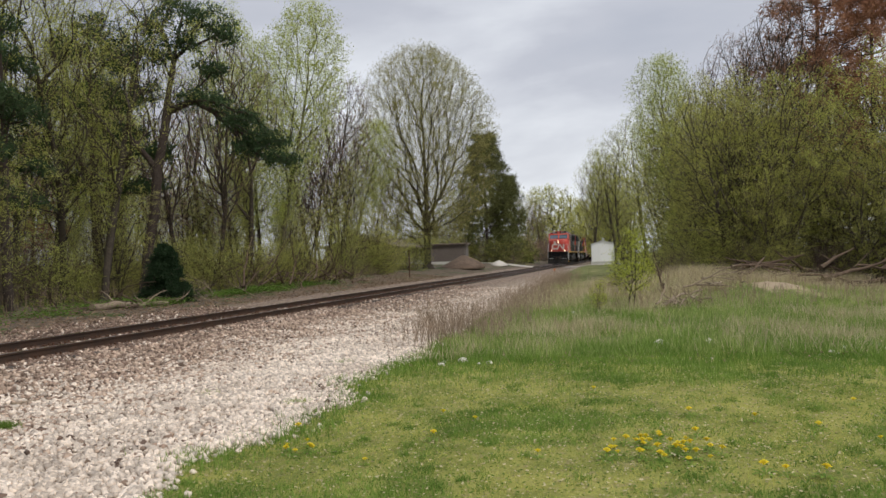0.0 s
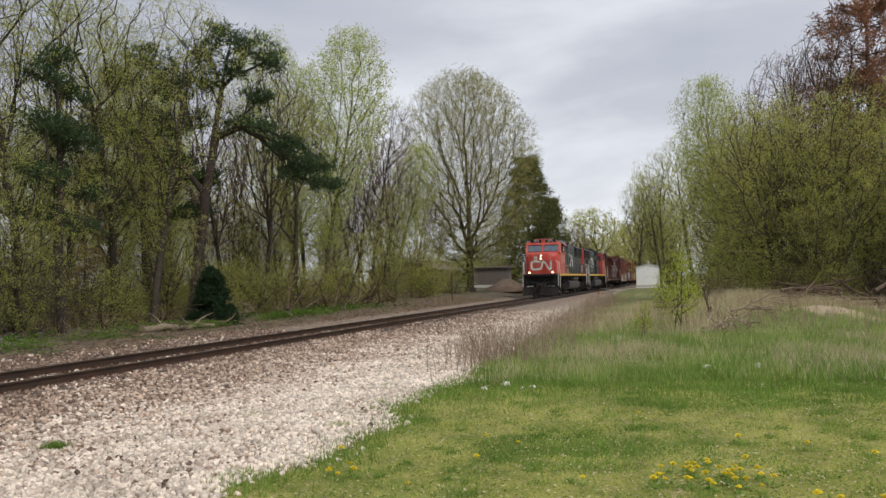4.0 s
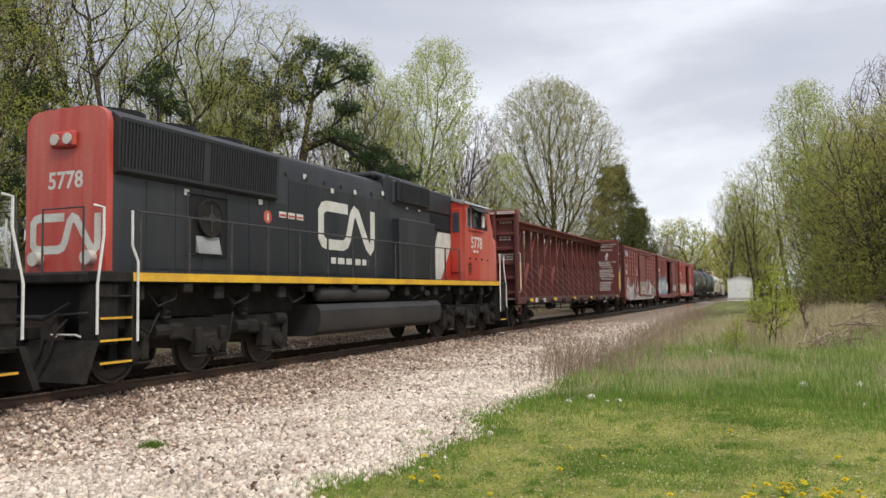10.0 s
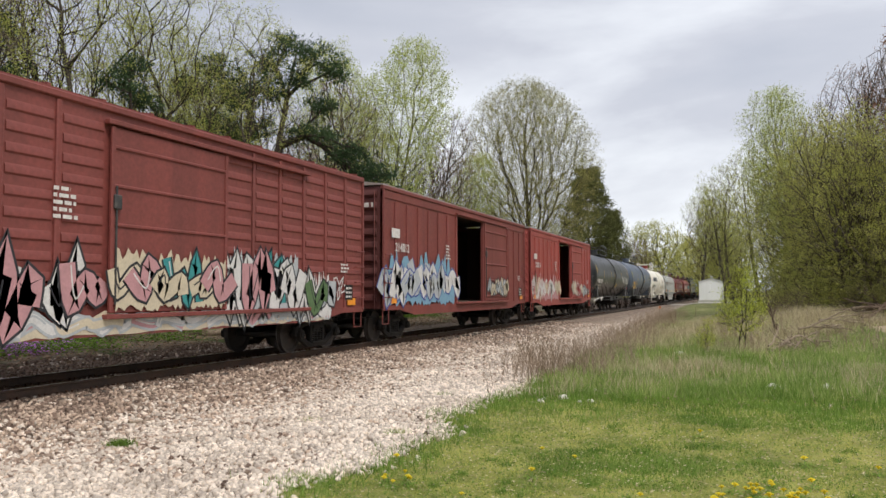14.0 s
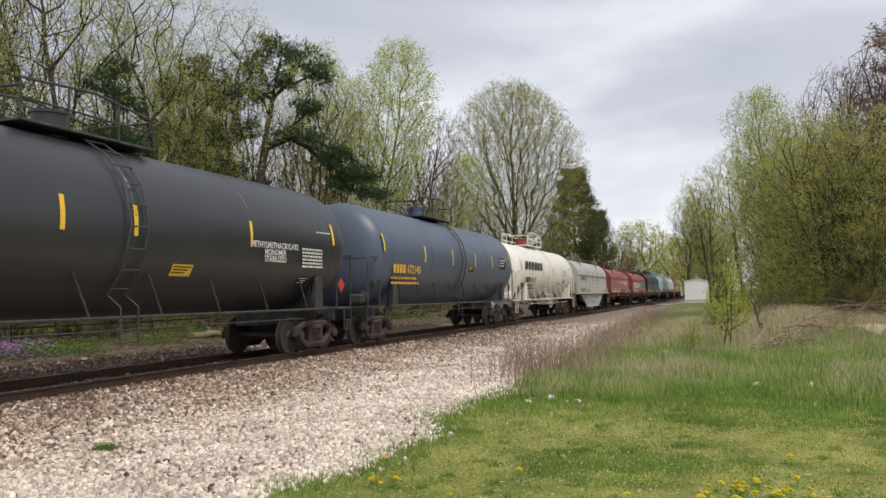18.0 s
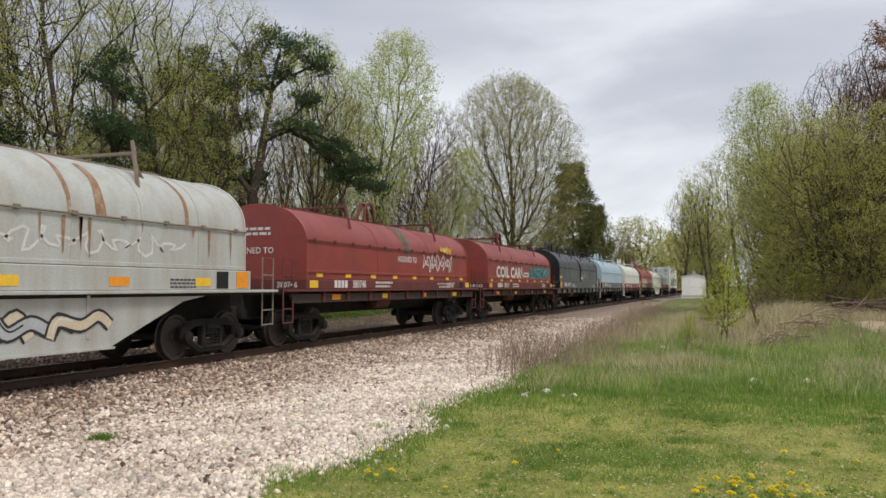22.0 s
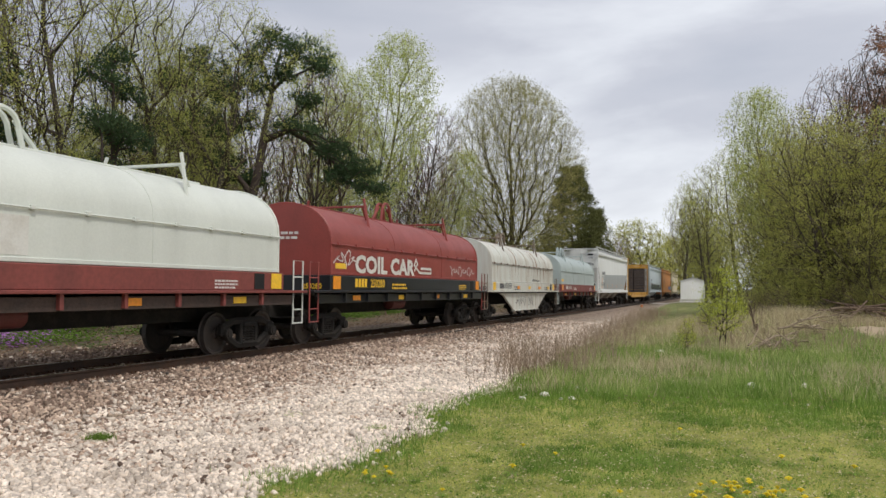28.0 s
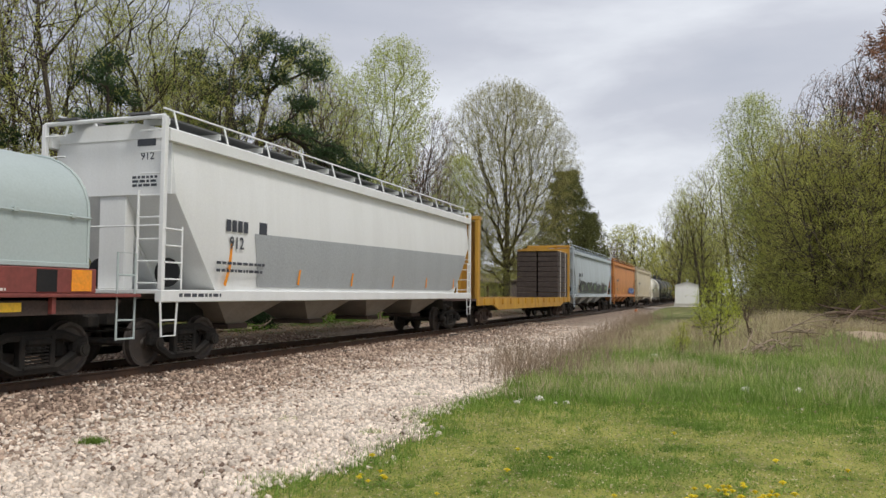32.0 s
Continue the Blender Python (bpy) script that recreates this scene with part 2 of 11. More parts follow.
    if bump:
        n3 = t.nodes.new("ShaderNodeTexNoise")
        n3.inputs["Scale"].default_value = bump_scale
        n3.inputs["Detail"].default_value = 3.0
        t.links.new(co.outputs["Object"], n3.inputs["Vector"])
        bp = t.nodes.new("ShaderNodeBump")
        bp.inputs["Strength"].default_value = bump
        bp.inputs["Distance"].default_value = 0.02
        t.links.new(n3.outputs["Fac"], bp.inputs["Height"])
        t.links.new(bp.outputs[0], b.inputs["Normal"])
    if emit:
        b.inputs["Emission Color"].default_value = (*emit, 1)
        b.inputs["Emission Strength"].default_value = emit_strength
    return m


def leafy(name, c0, c1, through=0.45, patch=0.35):
    """Thin leaves: colour varies leaf by leaf and in soft patches; some light passes."""
    m = bpy.data.materials.new(name)
    m.use_nodes = True
    t = m.node_tree
    t.nodes.clear()
    out = t.nodes.new("ShaderNodeOutputMaterial")
    geo = t.nodes.new("ShaderNodeNewGeometry")
    co = t.nodes.new("ShaderNodeTexCoord")
    n = t.nodes.new("ShaderNodeTexNoise")
    n.inputs["Scale"].default_value = patch
    n.inputs["Detail"].default_value = 3
    t.links.new(co.outputs["Object"], n.inputs["Vector"])
    add = t.nodes.new("ShaderNodeMath")
    add.operation = "MULTIPLY_ADD"
    add.inputs[1].default_value = 0.55
    t.links.new(geo.outputs["Random Per Island"], add.inputs[0])
    sc = t.nodes.new("ShaderNodeMapRange")
    sc.inputs["From Min"].default_value, sc.inputs["From Max"].default_value = 0.3, 0.7
    sc.inputs["To Min"].default_value, sc.inputs["To Max"].default_value = 0.0, 0.45
    t.links.new(n.outputs["Fac"], sc.inputs["Value"])
    t.links.new(sc.outputs[0], add.inputs[2])
    mix = t.nodes.new("ShaderNodeMix")
    mix.data_type = "RGBA"
    mix.inputs["A"].default_value, mix.inputs["B"].default_value = (*c0, 1), (*c1, 1)
    t.links.new(add.outputs[0], mix.inputs["Factor"])
    df, tr, ms = t.nodes.new("ShaderNodeBsdfDiffuse"), t.nodes.new("ShaderNodeBsdfTranslucent"), t.nodes.new("ShaderNodeMixShader")
    t.links.new(mix.outputs["Result"], df.inputs[0])
    t.links.new(mix.outputs["Result"], tr.inputs[0])
    ms.inputs[0].default_value = through
    t.links.new(df.outputs[0], ms.inputs[1])
    t.links.new(tr.outputs[0], ms.inputs[2])
    t.links.new(ms.outputs[0], out.inputs[0])
    return m

# ---- ground ----
def lerp_table(v, xs, zs):
    return np.interp(v, xs, zs)


def ground_z(x, y):
    """Height of the ground: ballast bank under the track, lawn by the eye, gentle rise away from both."""
    x, y = np.asarray(x, float), np.asarray(y, float)
    z = lerp_table(y, [-60, -6, -2, 3, 8, 9.9, 10.6, 12.4, 13.2, 14.5, 17, 25, 45, 120], [-0.1, -0.2, -0.22, -0.36, -0.40, -0.24, -0.19, -0.19, -0.22, -0.08, 0.08, 0.35, 0.8, 1.5])
    rise = np.clip((x - 25) / 95, 0, 1) * np.clip((9.0 - y) / 3.0, 0, 1) * 0.45
    bank = np.clip((x - 45) / 30, 0, 1) * np.clip((y - 15) / 4, 0, 1) * 0.35
    heap = 0.55 * np.exp(-(((x - 36) / 5.0) ** 2 + ((y + 2.2) / 3.0) ** 2)) + 0.45 * np.exp(-(((x - 30) / 2.6) ** 2 + ((y + 4.6) / 1.4) ** 2))
    wave = 0.03 * np.sin(x * 0.9 + y * 0.5) * np.cos(y * 1.3 - x * 0.3) * np.clip((4 - y) / 3, 0, 1)
    return z + rise + bank + heap + wave


def lawn_edge(x):
    """Where the grass ends and the gravel begins: a straight run with tongues and bays."""
    x = np.asarray(x, float)
    return 3.62 + 0.036 * x + 0.20 * np.sin(1.15 * x + 0.6) + 0.12 * np.sin(2.9 * x + 1.0)


def patches(x, y, size, seed):
    """Smooth random patches over the ground, 0 to 1, about the given size across."""
    g = np.random.default_rng(seed).random((64, 64))
    u, v = np.asarray(x, float) / size + 200.3, np.asarray(y, float) / size + 200.7
    i, j = np.floor(u).astype(int), np.floor(v).astype(int)
    fu, fv = u - i, v - j
    fu, fv = fu * fu * (3 - 2 * fu), fv * fv * (3 - 2 * fv)
    a, b, c, d = g[i % 64, j % 64], g[(i + 1) % 64, j % 64], g[i % 64, (j + 1) % 64], g[(i + 1) % 64, (j + 1) % 64]
    return (a * (1 - fu) + b * fu) * (1 - fv) + (c * (1 - fu) + d * fu) * fv


def gz(x, y):
    return float(ground_z(x, y))


def zone_material():
    """Lawn, pale gravel, redder ballast and the litter of the wood, by place, with ragged borders."""
    m = bpy.data.materials.new("ground_cover")
    m.use_nodes = True
    t = m.node_tree
    b = t.nodes["Principled BSDF"]
    b.inputs["Roughness"].default_value = 0.95
    b.inputs["Specular IOR Level"].default_value = 0.2
    co = t.nodes.new("ShaderNodeTexCoord")
    sep = t.nodes.new("ShaderNodeSeparateXYZ")
    t.links.new(co.outputs["Object"], sep.inputs[0])

    def noise(scale, detail=5, rough=0.55):
        n = t.nodes.new("ShaderNodeTexNoise")
        n.inputs["Scale"].default_value, n.inputs["Detail"].default_value, n.inputs["Roughness"].default_value = scale, detail, rough
        t.links.new(co.outputs["Object"], n.inputs["Vector"])
        return n.outputs["Fac"]

    def math_(op, a, c, k=None):
        n = t.nodes.new("ShaderNodeMath")
        n.operation = op
        for i, s in enumerate((a, c) if k is None else (a, c, k)):
            if isinstance(s, (int, float)):
                n.inputs[i].default_value = s
            else:
                t.links.new(s, n.inputs[i])
        return n.outputs[0]

    def ramp(v, lo, hi):
        n = t.nodes.new("ShaderNodeMapRange")
        n.interpolation_type = "SMOOTHSTEP"
        n.inputs["From Min"].default_value, n.inputs["From Max"].default_value = lo, hi
        t.links.new(v, n.inputs["Value"])
        return n.outputs[0]

    def blend(f, a, c):
        n = t.nodes.new("ShaderNodeMix")
        n.data_type = "RGBA"
        t.links.new(f, n.inputs["Factor"])
        for k, s in (("A", a), ("B", c)):
            if isinstance(s, tuple):
                n.inputs[k].default_value = (*s, 1)
            else:
                t.links.new(s, n.inputs[k])
        return n.outputs["Result"]

    lawn = blend(ramp(noise(1.3), 0.35, 0.68), (0.16, 0.185, 0.042), (0.34, 0.33, 0.09))
    lawn = blend(ramp(noise(9.0), 0.5, 0.75), lawn, (0.30, 0.25, 0.12))
    meadow = blend(ramp(noise(0.9), 0.35, 0.7), (0.12, 0.155, 0.04), (0.30, 0.275, 0.125))
    far_x = ramp(sep.outputs[0], 13.5, 17.0)
    lawn = blend(far_x, lawn, meadow)
    # a bank of bare dry soil in the meadow
    bx = math_("MULTIPLY_ADD", sep.outputs[0], 0.42, -30.2 * 0.42)
    by = math_("MULTIPLY_ADD", sep.outputs[1], 0.8, 4.7 * 0.8)
    bare_d = math_("ADD", math_("SQRT", math_("ADD", math_("MULTIPLY", bx, bx), math_("MULTIPLY", by, by)), 0.0), math_("MULTIPLY_ADD", noise(2.2), 1.2, -0.6))
    lawn = blend(ramp(bare_d, 0.95, 0.6), lawn, (0.40, 0.315, 0.215))
    vor = t.nodes.new("ShaderNodeTexVoronoi")
    vor.inputs["Scale"].default_value = 20.0
    t.links.new(co.outputs["Object"], vor.inputs["Vector"])
    bw = t.nodes.new("ShaderNodeRGBToBW")
    t.links.new(vor.outputs["Color"], bw.inputs[0])
    pale = blend(ramp(bw.outputs[0], 0.15, 0.8), (0.26, 0.21, 0.17), (0.60, 0.50, 0.41))
    red = blend(ramp(bw.outputs[0], 0.15, 0.8), (0.11, 0.078, 0.058), (0.36, 0.28, 0.22))
    litter = blend(ramp(noise(3.5, 7, 0.7), 0.35, 0.65), (0.072, 0.054, 0.040), (0.20, 0.158, 0.118))
    litter = blend(ramp(noise(0.45), 0.52, 0.62), litter, (0.055, 0.085, 0.022))
    wob = math_("MULTIPLY_ADD", noise(1.1), 0.9, -0.45)
    wob2 = math_("MULTIPLY_ADD", noise(6.0), 0.5, -0.25)
    yy = math_("ADD", math_("ADD", sep.outputs[1], wob), wob2)
    edge = math_("MULTIPLY_ADD", sep.outputs[0], 0.036, 3.62)
    edge = math_("ADD", edge, math_("MULTIPLY", math_("SINE", math_("MULTIPLY_ADD", sep.outputs[0], 1.15, 0.6), 0.0), 0.20))
    edge = math_("ADD", edge, math_("MULTIPLY", math_("SINE", math_("MULTIPLY_ADD", sep.outputs[0], 2.9, 1.0), 0.0), 0.12))
    g1 = ramp(math_("SUBTRACT", yy, edge), -0.12, 0.12)
    g2 = ramp(yy, 6.4, 9.4)
    g3 = ramp(yy, 14.2, 15.2)
    c = blend(g1, lawn, pale)
    c = blend(g2, c, red)
    c = blend(g3, c, litter)
    t.links.new(c, b.inputs["Base Color"])
    bp = t.nodes.new("ShaderNodeBump")
    bp.inputs["Strength"].default_value, bp.inputs["Distance"].default_value = 0.7, 0.03
    t.links.new(vor.outputs["Distance"], bp.inputs["Height"])
    bp.invert = True
    t.links.new(bp.outputs[0], b.inputs["Normal"])
    return m


def spaced(marks):
    """Grid lines: (start, stop, step) stretches joined."""
    out = []
    for a, c, s in marks:
        out.extend(np.arange(a, c, s))
    return np.array(out)


def build_ground():
    xs = spaced([(-600, -40, 80), (-40, 0, 4), (0, 60, 0.5), (60, 140, 2.5), (140, 400, 20), (400, 3001, 200)])
    ys = spaced([(-1500, -60, 120), (-60, -12, 4), (-12, 30, 0.5), (30, 60, 3), (60, 200, 20), (200, 1601, 200)])
    gx, gy = np.meshgrid(xs, ys, indexing="ij")
    v = np.stack([gx, gy, ground_z(gx, gy)], -1).reshape(-1, 3)
    n, m = len(xs), len(ys)
    i, j = np.meshgrid(np.arange(n - 1), np.arange(m - 1), indexing="ij")
    a = (i * m + j).ravel()
    f = np.stack([a, a + m, a + m + 1, a + 1], -1)
    ob = new("ground", mesh_np("ground", v, f, zone_material(), smooth=True))
    tagged(ob, "mown lawn, pale gravel strip and leaf-littered wood floor", "ground", kind="structure")


build_ground()

M_STONE = material("crushed_stone", (0.71, 0.61, 0.51), 0.9, dirt=(0.40, 0.32, 0.25), dirt_amount=0.55, scale=0.9, fine=0.2, fine_scale=40, random_tint=-0.36, spec=0.25)
M_STONE_DARK = material("dark_rusty_ballast", (0.21, 0.145, 0.11), 0.92, dirt=(0.10, 0.07, 0.055), dirt_amount=0.7, scale=1.2, fine=0.22, fine_scale=40, random_tint=-0.45, spec=0.2)
M_STONE_RED = material("tan_ballast", (0.47, 0.36, 0.275), 0.92, dirt=(0.22, 0.14, 0.10), dirt_amount=0.75, scale=1.2, fine=0.22, fine_scale=40, random_tint=-0.45, spec=0.2)
CUBE_V = np.array([(x, y, z) for x in (-1, 1) for y in (-1, 1) for z in (-1, 1)], float)
CUBE_F = np.array([(0, 1, 3, 2), (4, 6, 7, 5), (0, 4, 5, 1), (2, 3, 7, 6), (0, 2, 6, 4), (1, 5, 7, 3)])


def rand_turns(rng, n):
    q = rng.normal(size=(n, 4))
    q /= np.linalg.norm(q, axis=1, keepdims=True)
    w, x, y, z = q.T
    return np.stack([1 - 2 * (y * y + z * z), 2 * (x * y - z * w), 2 * (x * z + y * w),
                     2 * (x * y + z * w), 1 - 2 * (x * x + z * z), 2 * (y * z - x * w),
                     2 * (x * z - y * w), 2 * (y * z + x * w), 1 - 2 * (x * x + y * y)], -1).reshape(n, 3, 3)


def scatter_stones(name, rng, x, y, size, mat, label, lift=0.25):
    n = len(x)
    s = size * rng.uniform(0.55, 1.25, n)
    v = CUBE_V[None] * (1 + rng.uniform(-0.42, 0.25, (n, 8, 3))) * (s[:, None] * rng.uniform(0.6, 1.15, (n, 3)))[:, None, :] * 0.5
    v = np.einsum("nij,nkj->nki", rand_turns(rng, n), v)
    v += np.stack([x, y, ground_z(x, y) + s * lift], -1)[:, None, :]
    f = (CUBE_F[None] + (np.arange(n) * 8)[:, None, None]).reshape(-1, 4)
    ob = new(name, mesh_np(name, v.reshape(-1, 3), f, mat))
    return tagged(ob, label, "gravel", kind="stuff")


def build_stones():
    rng = np.random.default_rng(5)

    def field(n, x0, x1, y0, y1):
        x = x0 + (x1 - x0) * rng.random(n) ** 1.25
        y = rng.uniform(y0, y1, n)
        return x, y

    x, y = field(33000, 3.0, 19, 3.2, 7.6)
    keep = y > lawn_edge(x) + rng.normal(0, 0.13, len(x))
    x, y = x[keep], y[keep]
    x1, y1 = field(33000, 2.0, 26, 7.0, 10.75)
    x2, y2 = field(7000, 4.0, 26, 12.3, 15.0)
    x3, y3 = field(3500, 3.0, 30, 10.8, 12.2)
    x4, y4 = rng.uniform(18, 46, 9000), rng.uniform(4.2, 10.7, 9000)
    keep4 = y4 > 3.5 + 0.036 * x4
    x, y = np.r_[x, x1, x2, x3, x4[keep4]], np.r_[y, y1, y2, y3, y4[keep4]]
    # pale stone by the lawn gives way to tan and then to dark rusty stone at the rails
    pick = rng.random(len(x)) + 0.5 * (patches(x, y, 0.9, 8) - 0.5)
    pale = np.interp(y, [5.0, 6.6, 8.4, 9.6, 10.4], [0.98, 0.86, 0.32, 0.04, 0.0])
    dark = np.interp(y, [5.0, 7.5, 9.0, 10.2, 10.8], [0.01, 0.05, 0.24, 0.45, 0.85])
    is_pale = pick < pale
    is_dark = ~is_pale & (rng.random(len(x)) < dark / np.maximum(1 - pale, 0.05))
    size = 0.050 + 0.016 * rng.random(len(x)) ** 3
    for name, sel, mat, label in (("gravel", is_pale, M_STONE, "pale crushed limestone gravel beside the track"), ("ballast", ~is_pale & ~is_dark, M_STONE_RED, "tan crushed stone ballast"),
                                  ("ballast", is_dark, M_STONE_DARK, "dark rust-stained crushed stone ballast")):
        scatter_stones(name, rng, x[sel], y[sel], size[sel], mat, label)


build_stones()

M_RAIL = material("rail_steel", (0.055, 0.035, 0.025), 0.6, 0.35, dirt=(0.13, 0.065, 0.035), dirt_amount=0.6, scale=3, bump=0.2)
M_RAIL_TOP = material("polished_rail_head", (0.55, 0.55, 0.56), 0.28, 1.0, fine=0.05)
M_TIE = material("creosoted_wood", (0.055, 0.043, 0.034), 0.9, dirt=(0.13, 0.105, 0.085), dirt_amount=0.6, scale=4, bump=0.5, bump_scale=40, random_tint=0.25)
M_IRON = material("rusty_iron", (0.12, 0.06, 0.035), 0.8, 0.3, dirt=(0.05, 0.03, 0.02), scale=8)


def build_track():
    track = tagged(new("railway_track"), "single railway track with rusty steel rails on buried wooden ties", "railway track", kind="structure")
    half = [(-0.075, -0.172), (0.075, -0.172), (0.075, -0.16), (0.015, -0.14), (0.011, -0.045), (0.036, -0.03), (0.036, -0.004), (0.026, 0.0),
            (-0.026, 0.0), (-0.036, -0.004), (-0.036, -0.03), (-0.011, -0.045), (-0.015, -0.14), (-0.075, -0.16)]
    for s in (-1, 1):
        y = TRACK_Y + s * 0.7525
        rail = Mesh().prism([(y + p, q) for p, q in half], "x", -300, 1500)
        r = part("rail", rail, M_RAIL, track)
        part("rail_head", Mesh().box(-300, 1500, y - 0.027, y + 0.027, 0.0005, 0.003), M_RAIL_TOP, r, "wheel-polished running surface")
    tie = Mesh().box(-0.115, 0.115, -1.3, 1.3, -0.36, -0.178, 0.012).mesh("tie")
    tie.materials.append(M_TIE)
    plate = Mesh()
    for s in (-1, 1):
        plate.box(-0.1, 0.1, s * 0.7525 - 0.18, s * 0.7525 + 0.18, -0.178, -0.165)
        for dx in (-0.06, 0.06):
            for dy in (-0.1, 0.1):
                plate.box(dx - 0.014, dx + 0.014, s * 0.7525 + dy - 0.018, s * 0.7525 + dy + 0.018, -0.17, -0.118)
        plate.box(-0.2, -0.115, s * 0.7525 - 0.09, s * 0.7525 + 0.09, -0.178, -0.14)
    plate = plate.mesh("tie_plate", 0)
    plate.materials.append(M_IRON)
    for i in range(120):
        x = 2 + 0.52 * i
        o = part("tie", tie, None, track)
        o.location = (x, TRACK_Y + 0.03 * math.sin(i * 7.3), 0)
        p = part("tie_plate", plate, None, o)
    rest = Mesh()
    for i in range(400):
        x = 64.4 + 0.52 * i
        rest.box(x - 0.115, x + 0.115, TRACK_Y - 1.3, TRACK_Y + 1.3, -0.36, -0.178)
    o = part("far_ties", rest, M_TIE, track)
    o["kind"] = "stuff"


build_track()

# ---- train: paints and running gear ----
M_LOCO_RED = material("faded_orange_red_paint", (0.47, 0.046, 0.030), 0.42, dirt=(0.56, 0.20, 0.145), dirt_amount=0.85, scale=1.6, streak=True, fine=0.08, bump=0.03)
M_LOCO_BLACK = material("grimy_black_paint", (0.022, 0.024, 0.028), 0.48, spec=0.4, dirt=(0.066, 0.066, 0.066), dirt_amount=0.5, scale=1.3, streak=True, fine=0.12)
M_WHITE = material("off_white_paint", (0.66, 0.65, 0.60), 0.5, dirt=(0.36, 0.30, 0.22), dirt_amount=0.45, scale=3.0, fine=0.06)
M_YELLOW = material("sill_yellow_paint", (0.78, 0.46, 0.03), 0.5, dirt=(0.42, 0.20, 0.04), dirt_amount=0.7, scale=1.2, fine=0.1)
M_UNDER = material("grimy_running_gear", (0.015, 0.0135, 0.012), 0.85, spec=0.3, dirt=(0.042, 0.034, 0.027), dirt_amount=0.7, scale=3.5, fine=0.2, bump=0.25, bump_scale=35)
M_UNDER_BROWN = material("rust_dusted_running_gear", (0.070, 0.046, 0.036), 0.88, dirt=(0.045, 0.038, 0.034), dirt_amount=0.7, scale=3.5, fine=0.2, bump=0.25, bump_scale=35)
M_WHEEL = material("dull_wheel_steel", (0.060, 0.052, 0.047), 0.6, 0.4, dirt=(0.12, 0.09, 0.07), dirt_amount=0.5, scale=5)
M_TREAD = material("bright_wheel_tread", (0.50, 0.50, 0.50), 0.3, 1.0, fine=0.06)
M_FUEL = material("dusty_fuel_tank_paint", (0.024, 0.024, 0.025), 0.55, dirt=(0.070, 0.062, 0.055), dirt_amount=0.75, scale=0.7, fine=0.12)
M_GRILLE = material("black_screen_mesh", (0.018, 0.019, 0.021), 0.6, fine=0.1)
M_RAILING = material("black_handrail_paint", (0.035, 0.035, 0.036), 0.5, dirt=(0.13, 0.11, 0.09), dirt_amount=0.5, scale=6)
M_RAIL_WHITE = material("white_handrail_paint", (0.72, 0.72, 0.69), 0.45, dirt=(0.4, 0.36, 0.3), scale=5)
M_ROOF_GREY = material("grey_cab_roof", (0.33, 0.34, 0.34), 0.7, dirt=(0.16, 0.15, 0.14), dirt_amount=0.6)
M_LAMP_ON = material("lit_headlamp_lens", (1, 0.95, 0.82), 0.2, emit=(1.0, 0.74, 0.44), emit_strength=2.6)
M_LAMP_OFF = material("clear_lamp_lens", (0.55, 0.53, 0.47), 0.12)
M_GLASS = material("dark_cab_glass", (0.05, 0.07, 0.085), 0.05, spec=0.9, fine=0.03)
# Blue base paints in some of the reflected sky; gloss reflects the rest.
M_WINDSHIELD = material("sky_tinted_windshield", (0.10, 0.13, 0.17), 0.04, spec=1.0, fine=0.02, coat=0.6)
M_BLACK = material("plain_black_paint", (0.012, 0.012, 0.013), 0.6, spec=0.3, dirt=(0.03, 0.028, 0.026), scale=3)
M_TARP = material("dark_awning_cloth", (0.03, 0.03, 0.032), 0.9)
M_CREST = material("crest_green", (0.05, 0.17, 0.06), 0.5, scale=8)
M_ORANGE = material("orange_reflective_tape", (0.85, 0.30, 0.02), 0.45, dirt=(0.5, 0.25, 0.06), scale=5)
M_REFLECT = material("yellow_reflective_tape", (0.86, 0.52, 0.03), 0.45, dirt=(0.5, 0.35, 0.1), scale=5)

CARS, AXLES = [], []


def facing(side, x, z, y):
    """The pose of a sign on a car's side: side -1 faces -y, +1 faces +y."""
    m = Matrix(((1, 0, 0), (0, 0, -1), (0, 1, 0))) if side < 0 else Matrix(((-1, 0, 0), (0, 0, 1), (0, 1, 0)))
    return Matrix.Translation((x, side * y, z)) @ m.to_4x4()


def ribbon(mb, pts, width, m):
    """A flat band of even width along a line of points, laid into the pose m."""
    pts = [Vector((p[0], p[1])) for p in pts]
    left, right = [], []
    for i, p in enumerate(pts):
        a = (p - pts[i - 1]).normalized() if i else (pts[1] - p).normalized()
        c = (pts[i + 1] - p).normalized() if i + 1 < len(pts) else a
        t = (a + c).normalized()
        n = Vector((-t.y, t.x))
        k = width / 2 / max(0.4, n.dot(Vector((-a.y, a.x))))
        left.append(p + n * k)
        right.append(p - n * k)
    v = [tuple(m @ Vector((q.x, q.y, 0))) for q in left + right]
    n = len(pts)
    mb.add(v, [(i + 1, i, n + i, n + i + 1) for i in range(n - 1)])
    return mb


def flat(mb, poly, m):
    mb.add([tuple(m @ Vector((p[0], p[1], 0))) for p in poly], [tuple(range(len(poly)))])
    return mb


def bars(mb, x, z, w, rows, h, gap, m, rng, ragged=0.35):
    """Lines of small writing that cannot be read: bars of their size."""
    for r in range(rows):
        u, end = x, x + w * (1 - ragged * rng.random())
        while u < end:
            k = h * rng.uniform(1.2, 3.2)
            k = min(k, end - u)
            flat(mb, [(u, z - r * gap), (u + k, z - r * gap), (u + k, z - r * gap + h), (u, z - r * gap + h)], m)
            u += k + h * 0.6
    return mb


